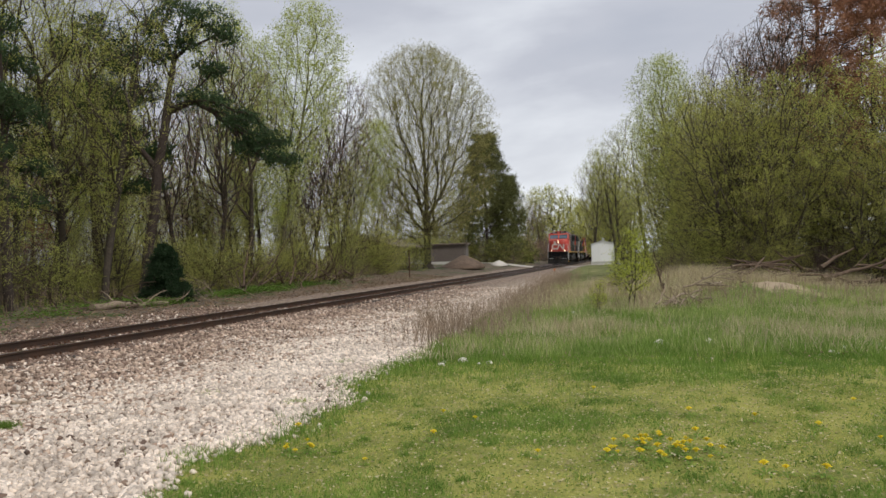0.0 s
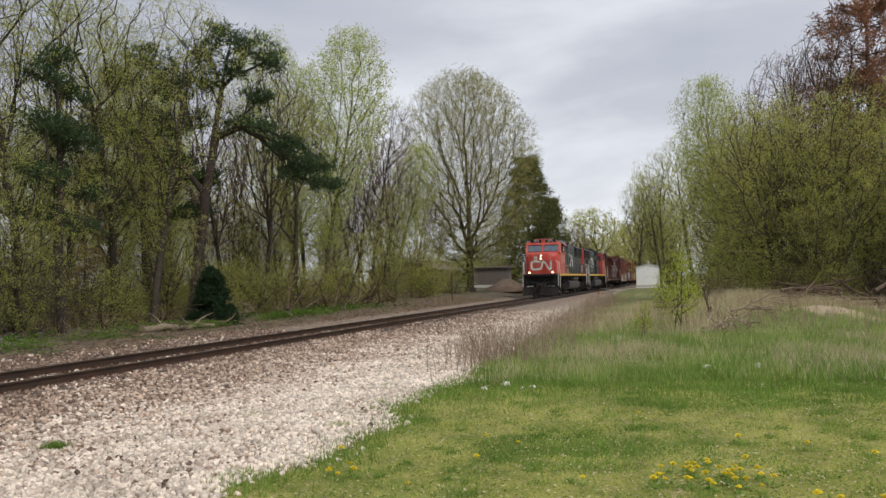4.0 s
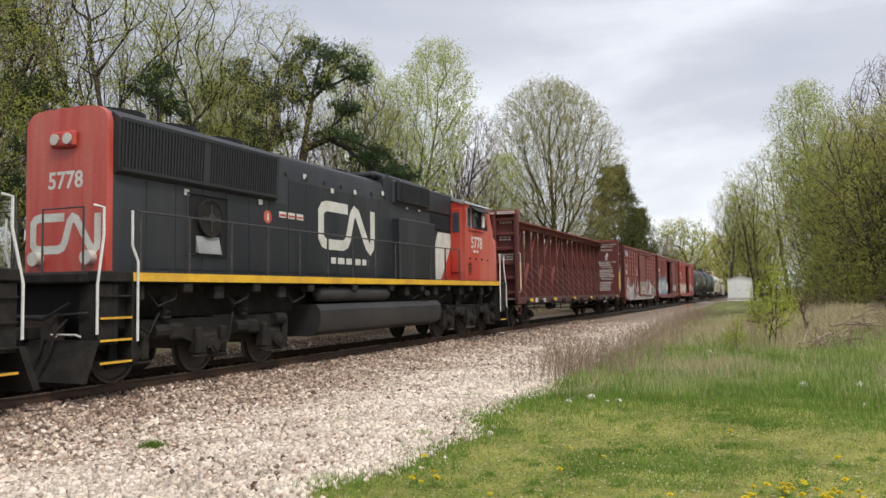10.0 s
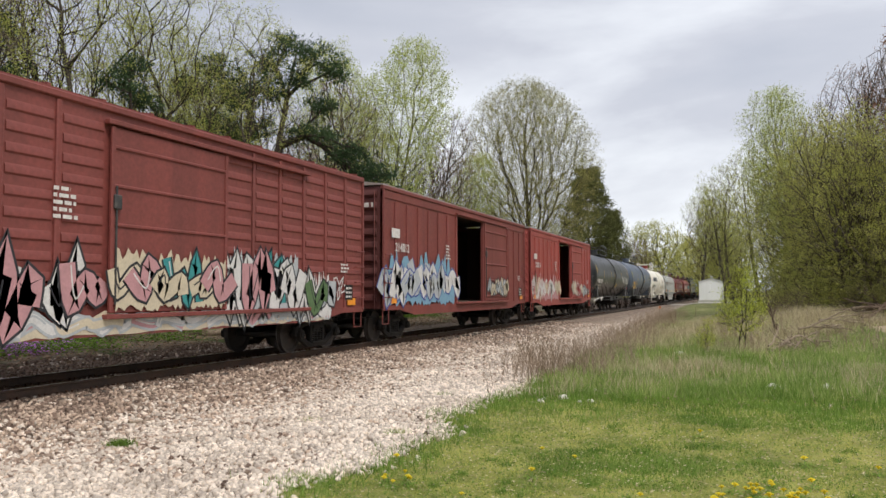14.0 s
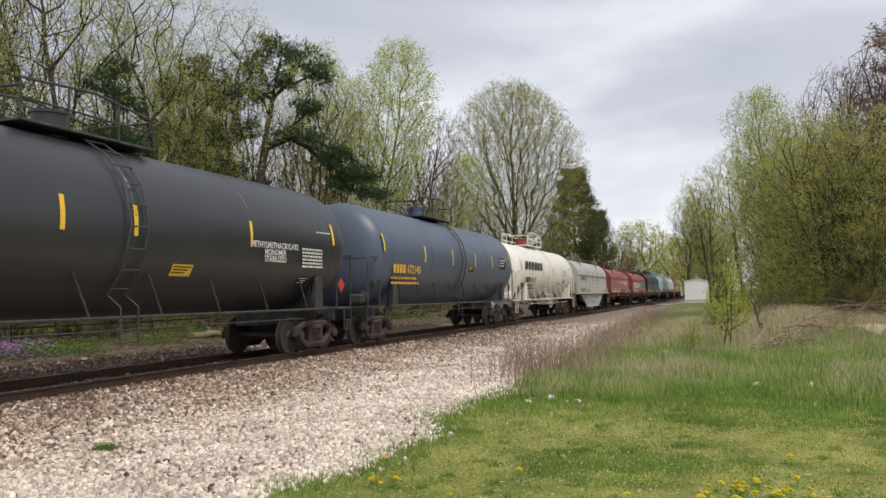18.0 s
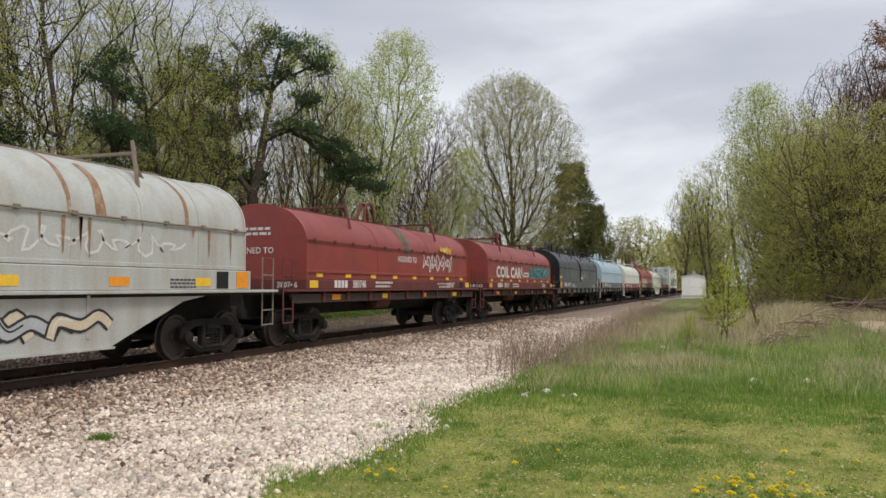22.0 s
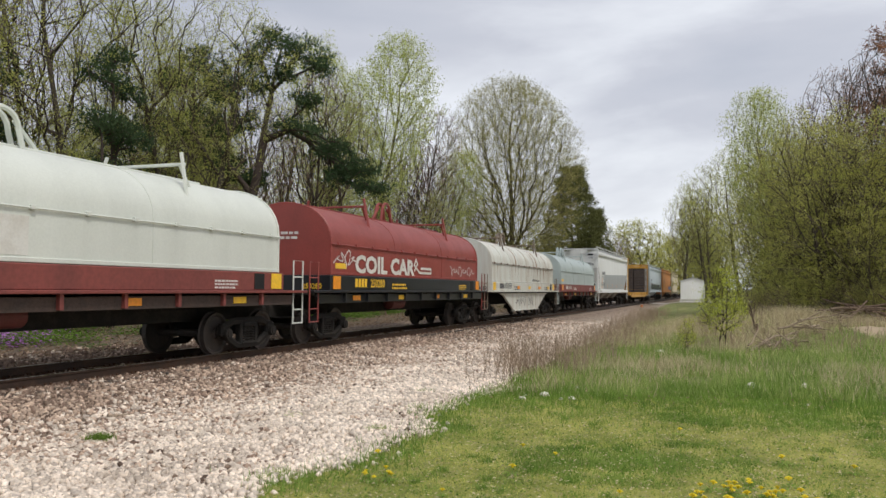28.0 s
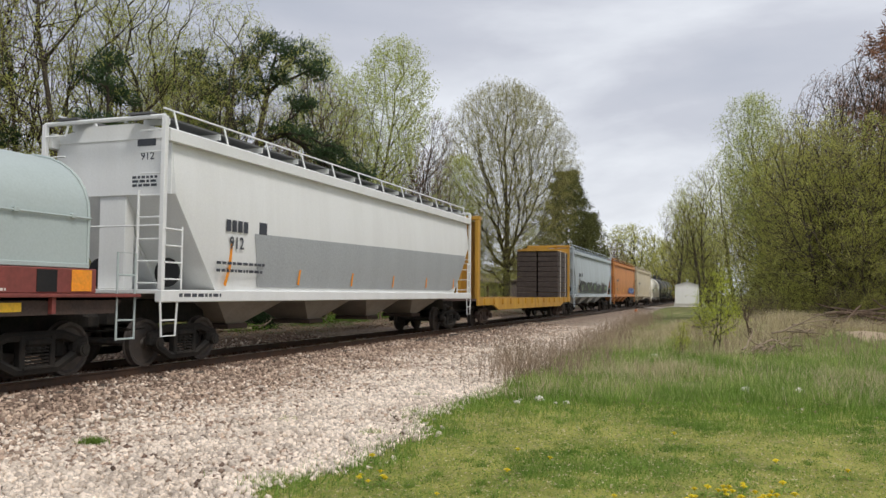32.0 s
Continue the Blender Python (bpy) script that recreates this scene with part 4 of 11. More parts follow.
    for xx, w, top in ((n0, 1.06, 3.60), (n0 + 0.12, 1.22, 3.68), (-9.35, 1.45, 3.75), (n1, 1.495, 3.78)):
        secs.append([(xx, -w, 1.93), (xx, -w, top - 0.32), (xx, -w + 0.16, top - 0.08), (xx, -w + 0.45, top), (xx, w - 0.45, top), (xx, w - 0.16, top - 0.08), (xx, w, top - 0.32), (xx, w, 1.93)])
    part("nose", Mesh().loft(secs), M_LOCO_RED, car, "blunt orange-red nose with faded streaks")
    nf = n0 - 0.004
    mnose = Matrix.Translation((nf, 0, 0)) @ Matrix(((0, 0, -1), (-1, 0, 0), (0, 1, 0))).to_4x4()
    em = Mesh()
    ribbon(em, [((p[0] - 1.2) * 0.78, 2.22 + p[1] * 0.72) for p in EMBLEM], 0.17, mnose)
    part("nose_emblem", em, M_WHITE, car, "faded white ribbon emblem")
    hl = Mesh().box(n0 - 0.06, n0 + 0.02, -0.16, 0.16, 3.10, 3.60, 0.03)
    part("headlight_box", hl, M_LOCO_RED, car)
    for z in (3.23, 3.48):
        part("headlight_rim", Mesh().tube([(n0 - 0.075, 0.105 * math.cos(k * 0.4488), z + 0.105 * math.sin(k * 0.4488)) for k in range(14)], 0.018, 5, True), M_BLACK, car)
        part("headlight", Mesh().cyl((n0 - 0.085, 0, z), (n0 - 0.06, 0, z), 0.085, 14), M_LAMP_ON if lit else M_LAMP_OFF, car)
    for s in (-1, 1):
        part("ditch_light_pod", Mesh().cyl((n0 - 0.22, s * 0.98, 2.05), (n0 + 0.05, s * 0.98, 2.05), 0.15, 14), M_LOCO_RED, car)
        part("ditch_light", Mesh().cyl((n0 - 0.235, s * 0.98, 2.05), (n0 - 0.222, s * 0.98, 2.05), 0.09, 14), M_LAMP_ON if lit else M_LAMP_OFF, car)
        nb = Mesh().box(c0 + 0.03, c0 + 0.06, s * 0.18, s * 1.06, 4.64, 4.88, 0.01)
        part("number_box", nb, M_BLACK, car)
        mm = Matrix.Translation((c0 + 0.026, s * 0.62, 4.675)) @ Matrix(((0, 0, -1), (-1, 0, 0), (0, 1, 0))).to_4x4()
        lettering("lit_number", number, 0.25, M_WHITE, car, mm, 0.004)
    part("seal", Mesh().box(n0 - 0.012, n0, 0.34, 0.58, 3.06, 3.40, 0.004), M_WHITE, car, "small crest plate on the nose")
    part("seal_device", Mesh().cyl((n0 - 0.016, 0.46, 3.22), (n0 - 0.012, 0.46, 3.22), 0.075, 12), M_CREST, car, "green crest device")
    part("nose_grab", Mesh().tube([(n0, -0.35, 3.1), (n0 - 0.06, -0.35, 3.1), (n0 - 0.06, -0.85, 3.1), (n0, -0.85, 3.1)], 0.014, 5), M_LOCO_RED, car)
    part("nose_grab", Mesh().tube([(n0, -0.35, 2.75), (n0 - 0.06, -0.35, 2.75), (n0 - 0.06, -0.85, 2.75), (n0, -0.85, 2.75)], 0.014, 5), M_LOCO_RED, car)
    # pilots, steps, plough
    for e in (-1, 1):
        part("anticlimber", Mesh().box(e * 9.9, e * 10.5, -1.3, 1.3, 1.72, 1.9, 0.03), M_UNDER, car)
        part("pilot", Mesh().box(e * 9.86, e * 9.98, -1.45, 1.45, 0.72, 1.72, 0.02), M_BLACK, car)
        for s in (-1, 1):
            part("pilot_corner", Mesh().box(e * 9.98, e * 10.32, *sorted((s * 1.05, s * 1.45)), 0.72, 1.72, 0.02), M_UNDER, car)
        plow = Mesh().prism([(e * 10.3, 0.80), (e * 10.42, 0.80), (e * 10.68, 0.16), (e * 10.56, 0.14)], "y", -1.5, 1.5)
        part("snow_plough", plow, M_UNDER, car)
        for s in (-1, 1):
            for k in range(4):
                z = 0.42 + 0.36 * k
                part("stair_tread", Mesh().box(e * 9.62, e * 10.3, s * 1.12, s * 1.5, z, z + 0.03), M_UNDER, car)
                if k == 0 or (turned and e > 0 and k < 3):
                    part("tread_edge", Mesh().box(e * 9.62, e * 10.3, s * 1.502, s * 1.51, z - 0.005, z + 0.032), M_YELLOW, car)
            part("stair_side", Mesh().box(e * 9.55, e * 9.61, s * 1.1, s * 1.49, 0.4, 1.74), M_UNDER, car)
            hm = M_RAIL_WHITE
            part("stair_rail", Mesh().tube([(e * 10.36, s * 1.5, 0.9), (e * 10.36, s * 1.5, 1.7), (e * 10.2, s * 1.46, 2.5), (e * 10.2, s * 1.46, 2.95), (e * 10.2, s * 1.25, 3.0)], 0.024, 7), hm, car, "white-painted stair handrail")
            part("stair_rail", Mesh().tube([(e * 9.52, s * 1.53, 0.75), (e * 9.52, s * 1.53, 2.1), (e * 9.62, s * 1.5, 2.35), (e * 9.62, s * 1.5, 2.95)], 0.024, 7), hm, car, "white-painted stair handrail")
        part("end_rail", Mesh().tube([(e * 10.42, -1.25, 1.9), (e * 10.42, -1.25, 2.95), (e * 10.42, -0.35, 2.95), (e * 10.42, -0.35, 1.9)], 0.02, 6), M_RAILING, car)
        part("end_rail", Mesh().tube([(e * 10.42, 1.25, 1.9), (e * 10.42, 1.25, 2.95), (e * 10.42, 0.35, 2.95), (e * 10.42, 0.35, 1.9)], 0.02, 6), M_RAILING, car)
        part("coupler", Mesh().box(e * 10.2, e * 10.75, -0.1, 0.1, 0.8, 1.02, 0.02).box(e * 10.7, e * 11.0, -0.2, 0.15, 0.74, 1.06, 0.06), M_UNDER, car)
        for k in range(5):
            y = (-0.95, -0.75, -0.55, 0.6, 0.85)[k]
            part("air_hose", Mesh().tube([(e * 10.34, y, 1.15), (e * 10.55, y * 0.96, 0.95), (e * 10.62, y * 0.9, 0.6), (e * 10.72, y * 0.8, 0.38)], 0.024, 6), M_BLACK, car)
        part("draft_gear", Mesh().box(e * 9.98, e * 10.2, -0.42, 0.42, 0.66, 1.2, 0.04), M_UNDER_BROWN, car)
        part("uncoupling_lever", Mesh().tube([(e * 10.36, -1.3, 1.25), (e * 10.42, -0.5, 1.2), (e * 10.42, 0.5, 1.2), (e * 10.36, 1.3, 1.25)], 0.018, 5), M_RAILING, car)
        for s in (-1, 1):
            part("grab_iron", Mesh().tube([(e * 10.36, s * 0.62, 0.86), (e * 10.46, s * 0.62, 0.9), (e * 10.46, s * 1.15, 0.9), (e * 10.36, s * 1.15, 0.86)], 0.018, 5), M_RAIL_WHITE, car)
        part("jumper_cable", Mesh().tube([(e * 10.36, 0.9, 1.4), (e * 10.6, 0.6, 1.15), (e * 10.62, -0.2, 1.2), (e * 10.4, -0.5, 1.5)], 0.03, 6), M_BLACK, car)
    # walkway handrails with stanchions
    for s in (-1, 1):
        x0 = -5.4
        path = [(x0, s * 1.46, 3.75 if not turned else 2.95), (-2.4, s * 1.46, 3.7 if not turned else 2.95), (-1.6, s * 1.46, 2.95), (9.5, s * 1.46, 2.95)]
        part("handrail", Mesh().tube(path, 0.02, 6), M_RAILING, car)
        for k in range(13):
            px = x0 + (9.4 - x0) * k / 12
            top = 2.95 if turned or px > -1.7 else 3.68
            part("stanchion", Mesh().tube([(px, s * 1.46, 1.9), (px, s * 1.46, top)], 0.026, 6), M_RAILING, car)
    # tanks underneath
    tk = [(-1.42, 0.62), (-1.5, 0.8), (-1.5, 1.12), (-1.38, 1.26), (1.38, 1.26), (1.5, 1.12), (1.5, 0.8), (1.42, 0.62), (1.1, 0.5), (-1.1, 0.5)]
    part("fuel_tank", Mesh().prism(tk, "x", -3.65, 3.65), M_FUEL, car, "dusty grey fuel tank")
    for s in (-1, 1):
        part("air_reservoir", Mesh().lathe([(-0.3, 0.02), (-0.22, 0.15), (-0.1, 0.19), (3.3, 0.19), (3.42, 0.15), (3.5, 0.02)], s * 1.25, 1.5, 14), M_FUEL, car)
        part("filler_cap", Mesh().cyl((-2.7, s * 1.4, 1.42), (-2.5, s * 1.55, 1.5), 0.09, 10), M_UNDER, car)
        for k in range(9):
            px = -8.9 + k * 2.15
            part("pipe", Mesh().tube([(px, s * 1.3, 1.72), (px + 0.1, s * 1.34, 1.45), (px + 0.5, s * 1.3, 1.32), (px + 0.7, s * 1.2, 1.6)], 0.028, 5), M_UNDER, car)
            part("junction_box", Mesh().box(px + 0.9, px + 1.2, s * 1.1, s * 1.4, 1.42, 1.7, 0.03), M_UNDER, car)
    for s in (-1, 1):
        part("side_emblem", ribbon(Mesh(), [((p[0] - 1.2) * 1.3, p[1] * 1.06) for p in EMBLEM], 0.27, facing(s, logo_x, 2.62, 0.968)), M_WHITE, car, "large white ribbon emblem on the hood side")
    if turned:
        # rear end: emblem, lamps and number on the red hood end
        mend = Matrix.Translation((9.664, 0, 0)) @ Matrix(((0, 0, 1), (1, 0, 0), (0, 1, 0))).to_4x4()
        em = Mesh()
        ribbon(em, [((p[0] - 1.2) * 0.72, 2.25 + p[1] * 0.62) for p in EMBLEM], 0.15, mend)
        part("rear_emblem", em, M_WHITE, car, "white ribbon emblem")
        lettering("rear_number", number, 0.42, M_WHITE, car, mend @ Matrix.Translation((0, 3.42, 0)), 0.01)
        part("marker_light_box", Mesh().box(9.66, 9.76, -0.3, 0.3, 4.12, 4.42, 0.05), M_LOCO_RED, car)
        for y in (-0.15, 0.15):
            part("marker_light", Mesh().cyl((9.76, y, 4.27), (9.79, y, 4.27), 0.1, 12), M_LAMP_OFF, car)
        for y in (-0.62, 0.62):
            part("ditch_light", Mesh().cyl((9.66, y, 2.18), (9.8, y, 2.18), 0.13, 12), M_LAMP_OFF, car)
        web = Mesh()
        for s in (-1, 1):
            bars(web, -0.9, 0, 2.0, 1, 0.16, 0.2, facing(s, logo_x, 2.28, 0.968), rng, 0.0)
        part("web_lettering", web, M_WHITE, car)
        for s in (-1, 1):
            # a black sheet stands for the shade inside the hatch; no hole is cut
            hatch = part("fan_opening", Mesh().box(6.45, 7.65, s * 0.955, s * 0.966, 2.3, 3.5), M_BLACK, car, "black sheet for the shade inside the open blower hatch")
            part("hatch_frame", Mesh().tube([(6.45, s * 0.97, 2.3), (7.65, s * 0.97, 2.3), (7.65, s * 0.97, 3.5), (6.45, s * 0.97, 3.5)], 0.03, 4, True), M_LOCO_BLACK, hatch)
            part("blower", Mesh().cyl((7.02, s * 0.965, 3.05), (7.02, s * 1.03, 3.05), 0.38, 18, 0.33).tube([(7.02 + 0.36 * math.cos(a * 0.35), s * 1.02, 3.05 + 0.36 * math.sin(a * 0.35)) for a in range(18)], 0.03, 5, True), M_UNDER, hatch)
            part("blower_blades", Mesh().cyl((7.02, s * 1.02, 3.05), (7.02, s * 1.06, 3.05), 0.1, 10).box(6.75, 7.29, s * 1.035, s * 1.05, 3.03, 3.07).box(7.0, 7.04, s * 1.035, s * 1.05, 2.78, 3.32), M_FUEL, hatch)
            part("drip_tray", Mesh().prism([(s * 0.968, 2.36), (s * 1.04, 2.33), (s * 1.04, 2.36), (s * 0.968, 2.68)], "x", 6.7, 7.4), M_ROOF_GREY, hatch, "pale grey sheet tray")
            for k in range(3):
                part("placard", Mesh().box(3.55 + 0.36 * k, 3.83 + 0.36 * k, s * 0.963, s * 0.973, 3.28, 3.42), M_WHITE, car, "white placard with a red bar")
                part("placard_bar", Mesh().box(3.57 + 0.36 * k, 3.81 + 0.36 * k, s * 0.973, s * 0.977, 3.31, 3.36), M_LOCO_RED, car)
            part("disc_mark", Mesh().box(4.97, 5.03, s * 0.972, s * 0.976, 3.17, 3.33), M_WHITE, car)
            part("red_disc", Mesh().cyl((5.0, s * 0.962, 3.25), (5.0, s * 0.972, 3.25), 0.15, 16), M_LOCO_RED, car)
        for y0, y1 in ((-1.38, -0.97), (0.97, 1.38)):
            door = part("cab_door", Mesh().box(-5.9, -5.86, y0, y1, 2.2, 4.45, 0.02), M_LOCO_RED, car)
            part("door_window", Mesh().box(-5.862, -5.852, y0 + 0.08, y1 - 0.08, 3.6, 4.3, 0.02), M_GLASS, door)
    add_loco_truck(car, -7.2)
    add_loco_truck(car, 7.2)
    CARS.append((car, x, turned))
    return car


build_loco("diesel_locomotive", "5712", -107.48, False, True, 1.45, "orange-red and black diesel locomotive with lit headlights", "locomotives")
build_loco("diesel_locomotive", "5778", -85.4, True, False, 1.35, "orange-red and black diesel locomotive running backwards", "locomotives")

# ---- train: box cars and lumber cars ----
M_OXIDE = material("oxide_red_paint", (0.215, 0.052, 0.042), 0.62, dirt=(0.115, 0.035, 0.03), dirt_amount=0.65, scale=1.1, streak=True, fine=0.14, fine_scale=14)
M_OXIDE_DARK = material("dark_oxide_paint", (0.135, 0.031, 0.026), 0.62, dirt=(0.07, 0.028, 0.026), dirt_amount=0.7, scale=1.2, streak=True, fine=0.14)
M_OXIDE_BRIGHT = material("sun_faded_red_paint", (0.36, 0.075, 0.060), 0.6, dirt=(0.23, 0.05, 0.042), dirt_amount=0.6, scale=1.0, streak=True, fine=0.1)
M_SILL_DARK = material("grimy_dark_red_sill", (0.085, 0.034, 0.030), 0.7, dirt=(0.035, 0.022, 0.020), dirt_amount=0.75, scale=2.0, fine=0.2)
M_ROOF_TIN = material("galvanised_roof", (0.34, 0.30, 0.27), 0.6, 0.2, dirt=(0.2, 0.09, 0.06), dirt_amount=0.7, scale=2)
M_INSIDE = material("dim_plywood_lining", (0.10, 0.075, 0.05), 0.9, dirt=(0.04, 0.03, 0.02), dirt_amount=0.6, scale=1.5)
M_DECK = material("weathered_deck_steel", (0.17, 0.12, 0.10), 0.8, dirt=(0.08, 0.05, 0.04), dirt_amount=0.7, scale=2)
M_TEXT = material("stencil_white", (0.70, 0.68, 0.64), 0.6, dirt=(0.42, 0.30, 0.28), dirt_amount=0.6, scale=9)
M_YELLOW_CAR = material("ochre_yellow_paint", (0.52, 0.29, 0.035), 0.6, dirt=(0.28, 0.13, 0.04), dirt_amount=0.7, scale=1.3, streak=True)
M_CABLE = material("lashing_cable", (0.30, 0.28, 0.26), 0.5, 0.5)
SPRAY = {k: material("spray_" + k, c, 0.55, dirt=tuple(x * 0.75 for x in c), dirt_amount=0.6, scale=4, fine=0.08) for k, c in
         dict(white=(0.66, 0.64, 0.61), silver=(0.44, 0.46, 0.47), blue=(0.05, 0.08, 0.30), sky=(0.20, 0.36, 0.48), black=(0.025, 0.025, 0.03), green=(0.10, 0.17, 0.07), teal=(0.04, 0.27, 0.27),
              pink=(0.52, 0.27, 0.28), cream=(0.62, 0.53, 0.38), orange=(0.72, 0.28, 0.03), red=(0.42, 0.05, 0.05), yellow=(0.70, 0.48, 0.04)).items()}


def curl(pts, n=5):
    """Rounds a line of points into a smooth sweep."""
    p = [Vector(q) for q in (pts[0], *pts, pts[-1])]
    out = []
    for i in range(1, len(p) - 2):
        for k in range(n):
            t = k / n
            out.append(tuple(0.5 * (2 * p[i] + (p[i + 1] - p[i - 1]) * t + (2 * p[i - 1] - 5 * p[i] + 4 * p[i + 1] - p[i + 2]) * t * t + (3 * p[i] - p[i - 1] - 3 * p[i + 1] + p[i + 2]) * t ** 3)))
    return out + [tuple(p[-2])]


def spray(car, x0, x1, z0, z1, y, fills, line, count, seed, side=-1, back=None, height_jitter=0.25):
    """Graffiti as plain painted shapes: angular interlocking bands with outlines and highlights, no lettering."""
    rng = np.random.default_rng(seed)
    sx = 1 if side < 0 else -1
    z0 = max(z0, 1.02 if z0 > 0.8 else z0)
    h = z1 - z0
    if back:
        n = 44
        top = [(sx * (x0 + (x1 - x0) * i / n), z1 - h * height_jitter * rng.uniform(0.0, 1.0)) for i in range(n + 1)]
        bot = [(sx * (x1 - (x1 - x0) * i / n), z0 + h * 0.12 * rng.random()) for i in range(n + 1)]
        part("spray_backing", flat(Mesh(), top + bot, facing(side, 0, 0, y)), SPRAY[back], car)
    n = max(3, int(round(count * 1.5)))
    w = (x1 - x0) / n
    for i in range(n):
        m = int(rng.integers(4, 7))
        up = int(rng.integers(0, 2))
        zig = [(-0.35 + 1.7 * k / (m - 1) + rng.normal(0, 0.14), (rng.uniform(0.55, 1.0) if (k + up) % 2 else rng.uniform(0.0, 0.45))) for k in range(m)]
        bw = min(w * 0.85, h * rng.uniform(0.17, 0.30))
        slant = rng.uniform(-0.1, 0.25)
        hi = h * rng.uniform(0.78, 1.0) - bw * 1.3
        pts = [(sx * (x0 + w * (i - 0.06 + 1.12 * (a + rng.normal(0, 0.05)) + slant * (b - 0.5))), z0 + bw * 0.65 + hi * min(1, max(0, b + rng.normal(0, 0.04)))) for a, b in zig]
        lift = y + 0.004 + 0.003 * (i % 3)
        pts = curl(pts)
        part("spray_outline", ribbon(Mesh(), pts, bw + 0.09, facing(side, 0, 0, lift)), SPRAY[line], car)
        part("spray_fill", ribbon(Mesh(), pts, bw, facing(side, 0, 0, lift + 0.0015)), SPRAY[fills[i % len(fills)]], car)
        part("spray_highlight", ribbon(Mesh(), [(a + bw * 0.2, b + bw * 0.22) for a, b in pts[1:9]], 0.03, facing(side, 0, 0, lift + 0.003)), SPRAY["white" if i % 2 else line], car)


def tag_scrawl(car, x0, x1, z0, z1, y, colour, seed, side=-1, thick=0.035):
    """A thin wandering spray line."""
    rng = np.random.default_rng(seed)
    sx = 1 if side < 0 else -1
    n = int(10 + (x1 - x0) * 14)
    ph = rng.uniform(0, 6, 3)
    pts = [(sx * (x0 + (x1 - x0) * (i / n) + 0.12 * math.sin(i * 1.3 + ph[0])), (z0 + z1) / 2 + (z1 - z0) * 0.45 * math.sin(i * 0.95 + ph[1]) * (0.6 + 0.4 * math.sin(i * 0.31 + ph[2]))) for i in range(n)]
    part("spray_scrawl", ribbon(Mesh(), pts, thick, facing(side, 0, 0, y)), SPRAY[colour], car)


def stencil(car, rng, side, x, z, y, w, rows, h, gap, mat=None, ragged=0.35):
    part("small_lettering", bars(Mesh(), -w / 2, 0, w, rows, h, gap, facing(side, x, z, y), rng, ragged), mat or M_TEXT, car)


EMBOSS = {}


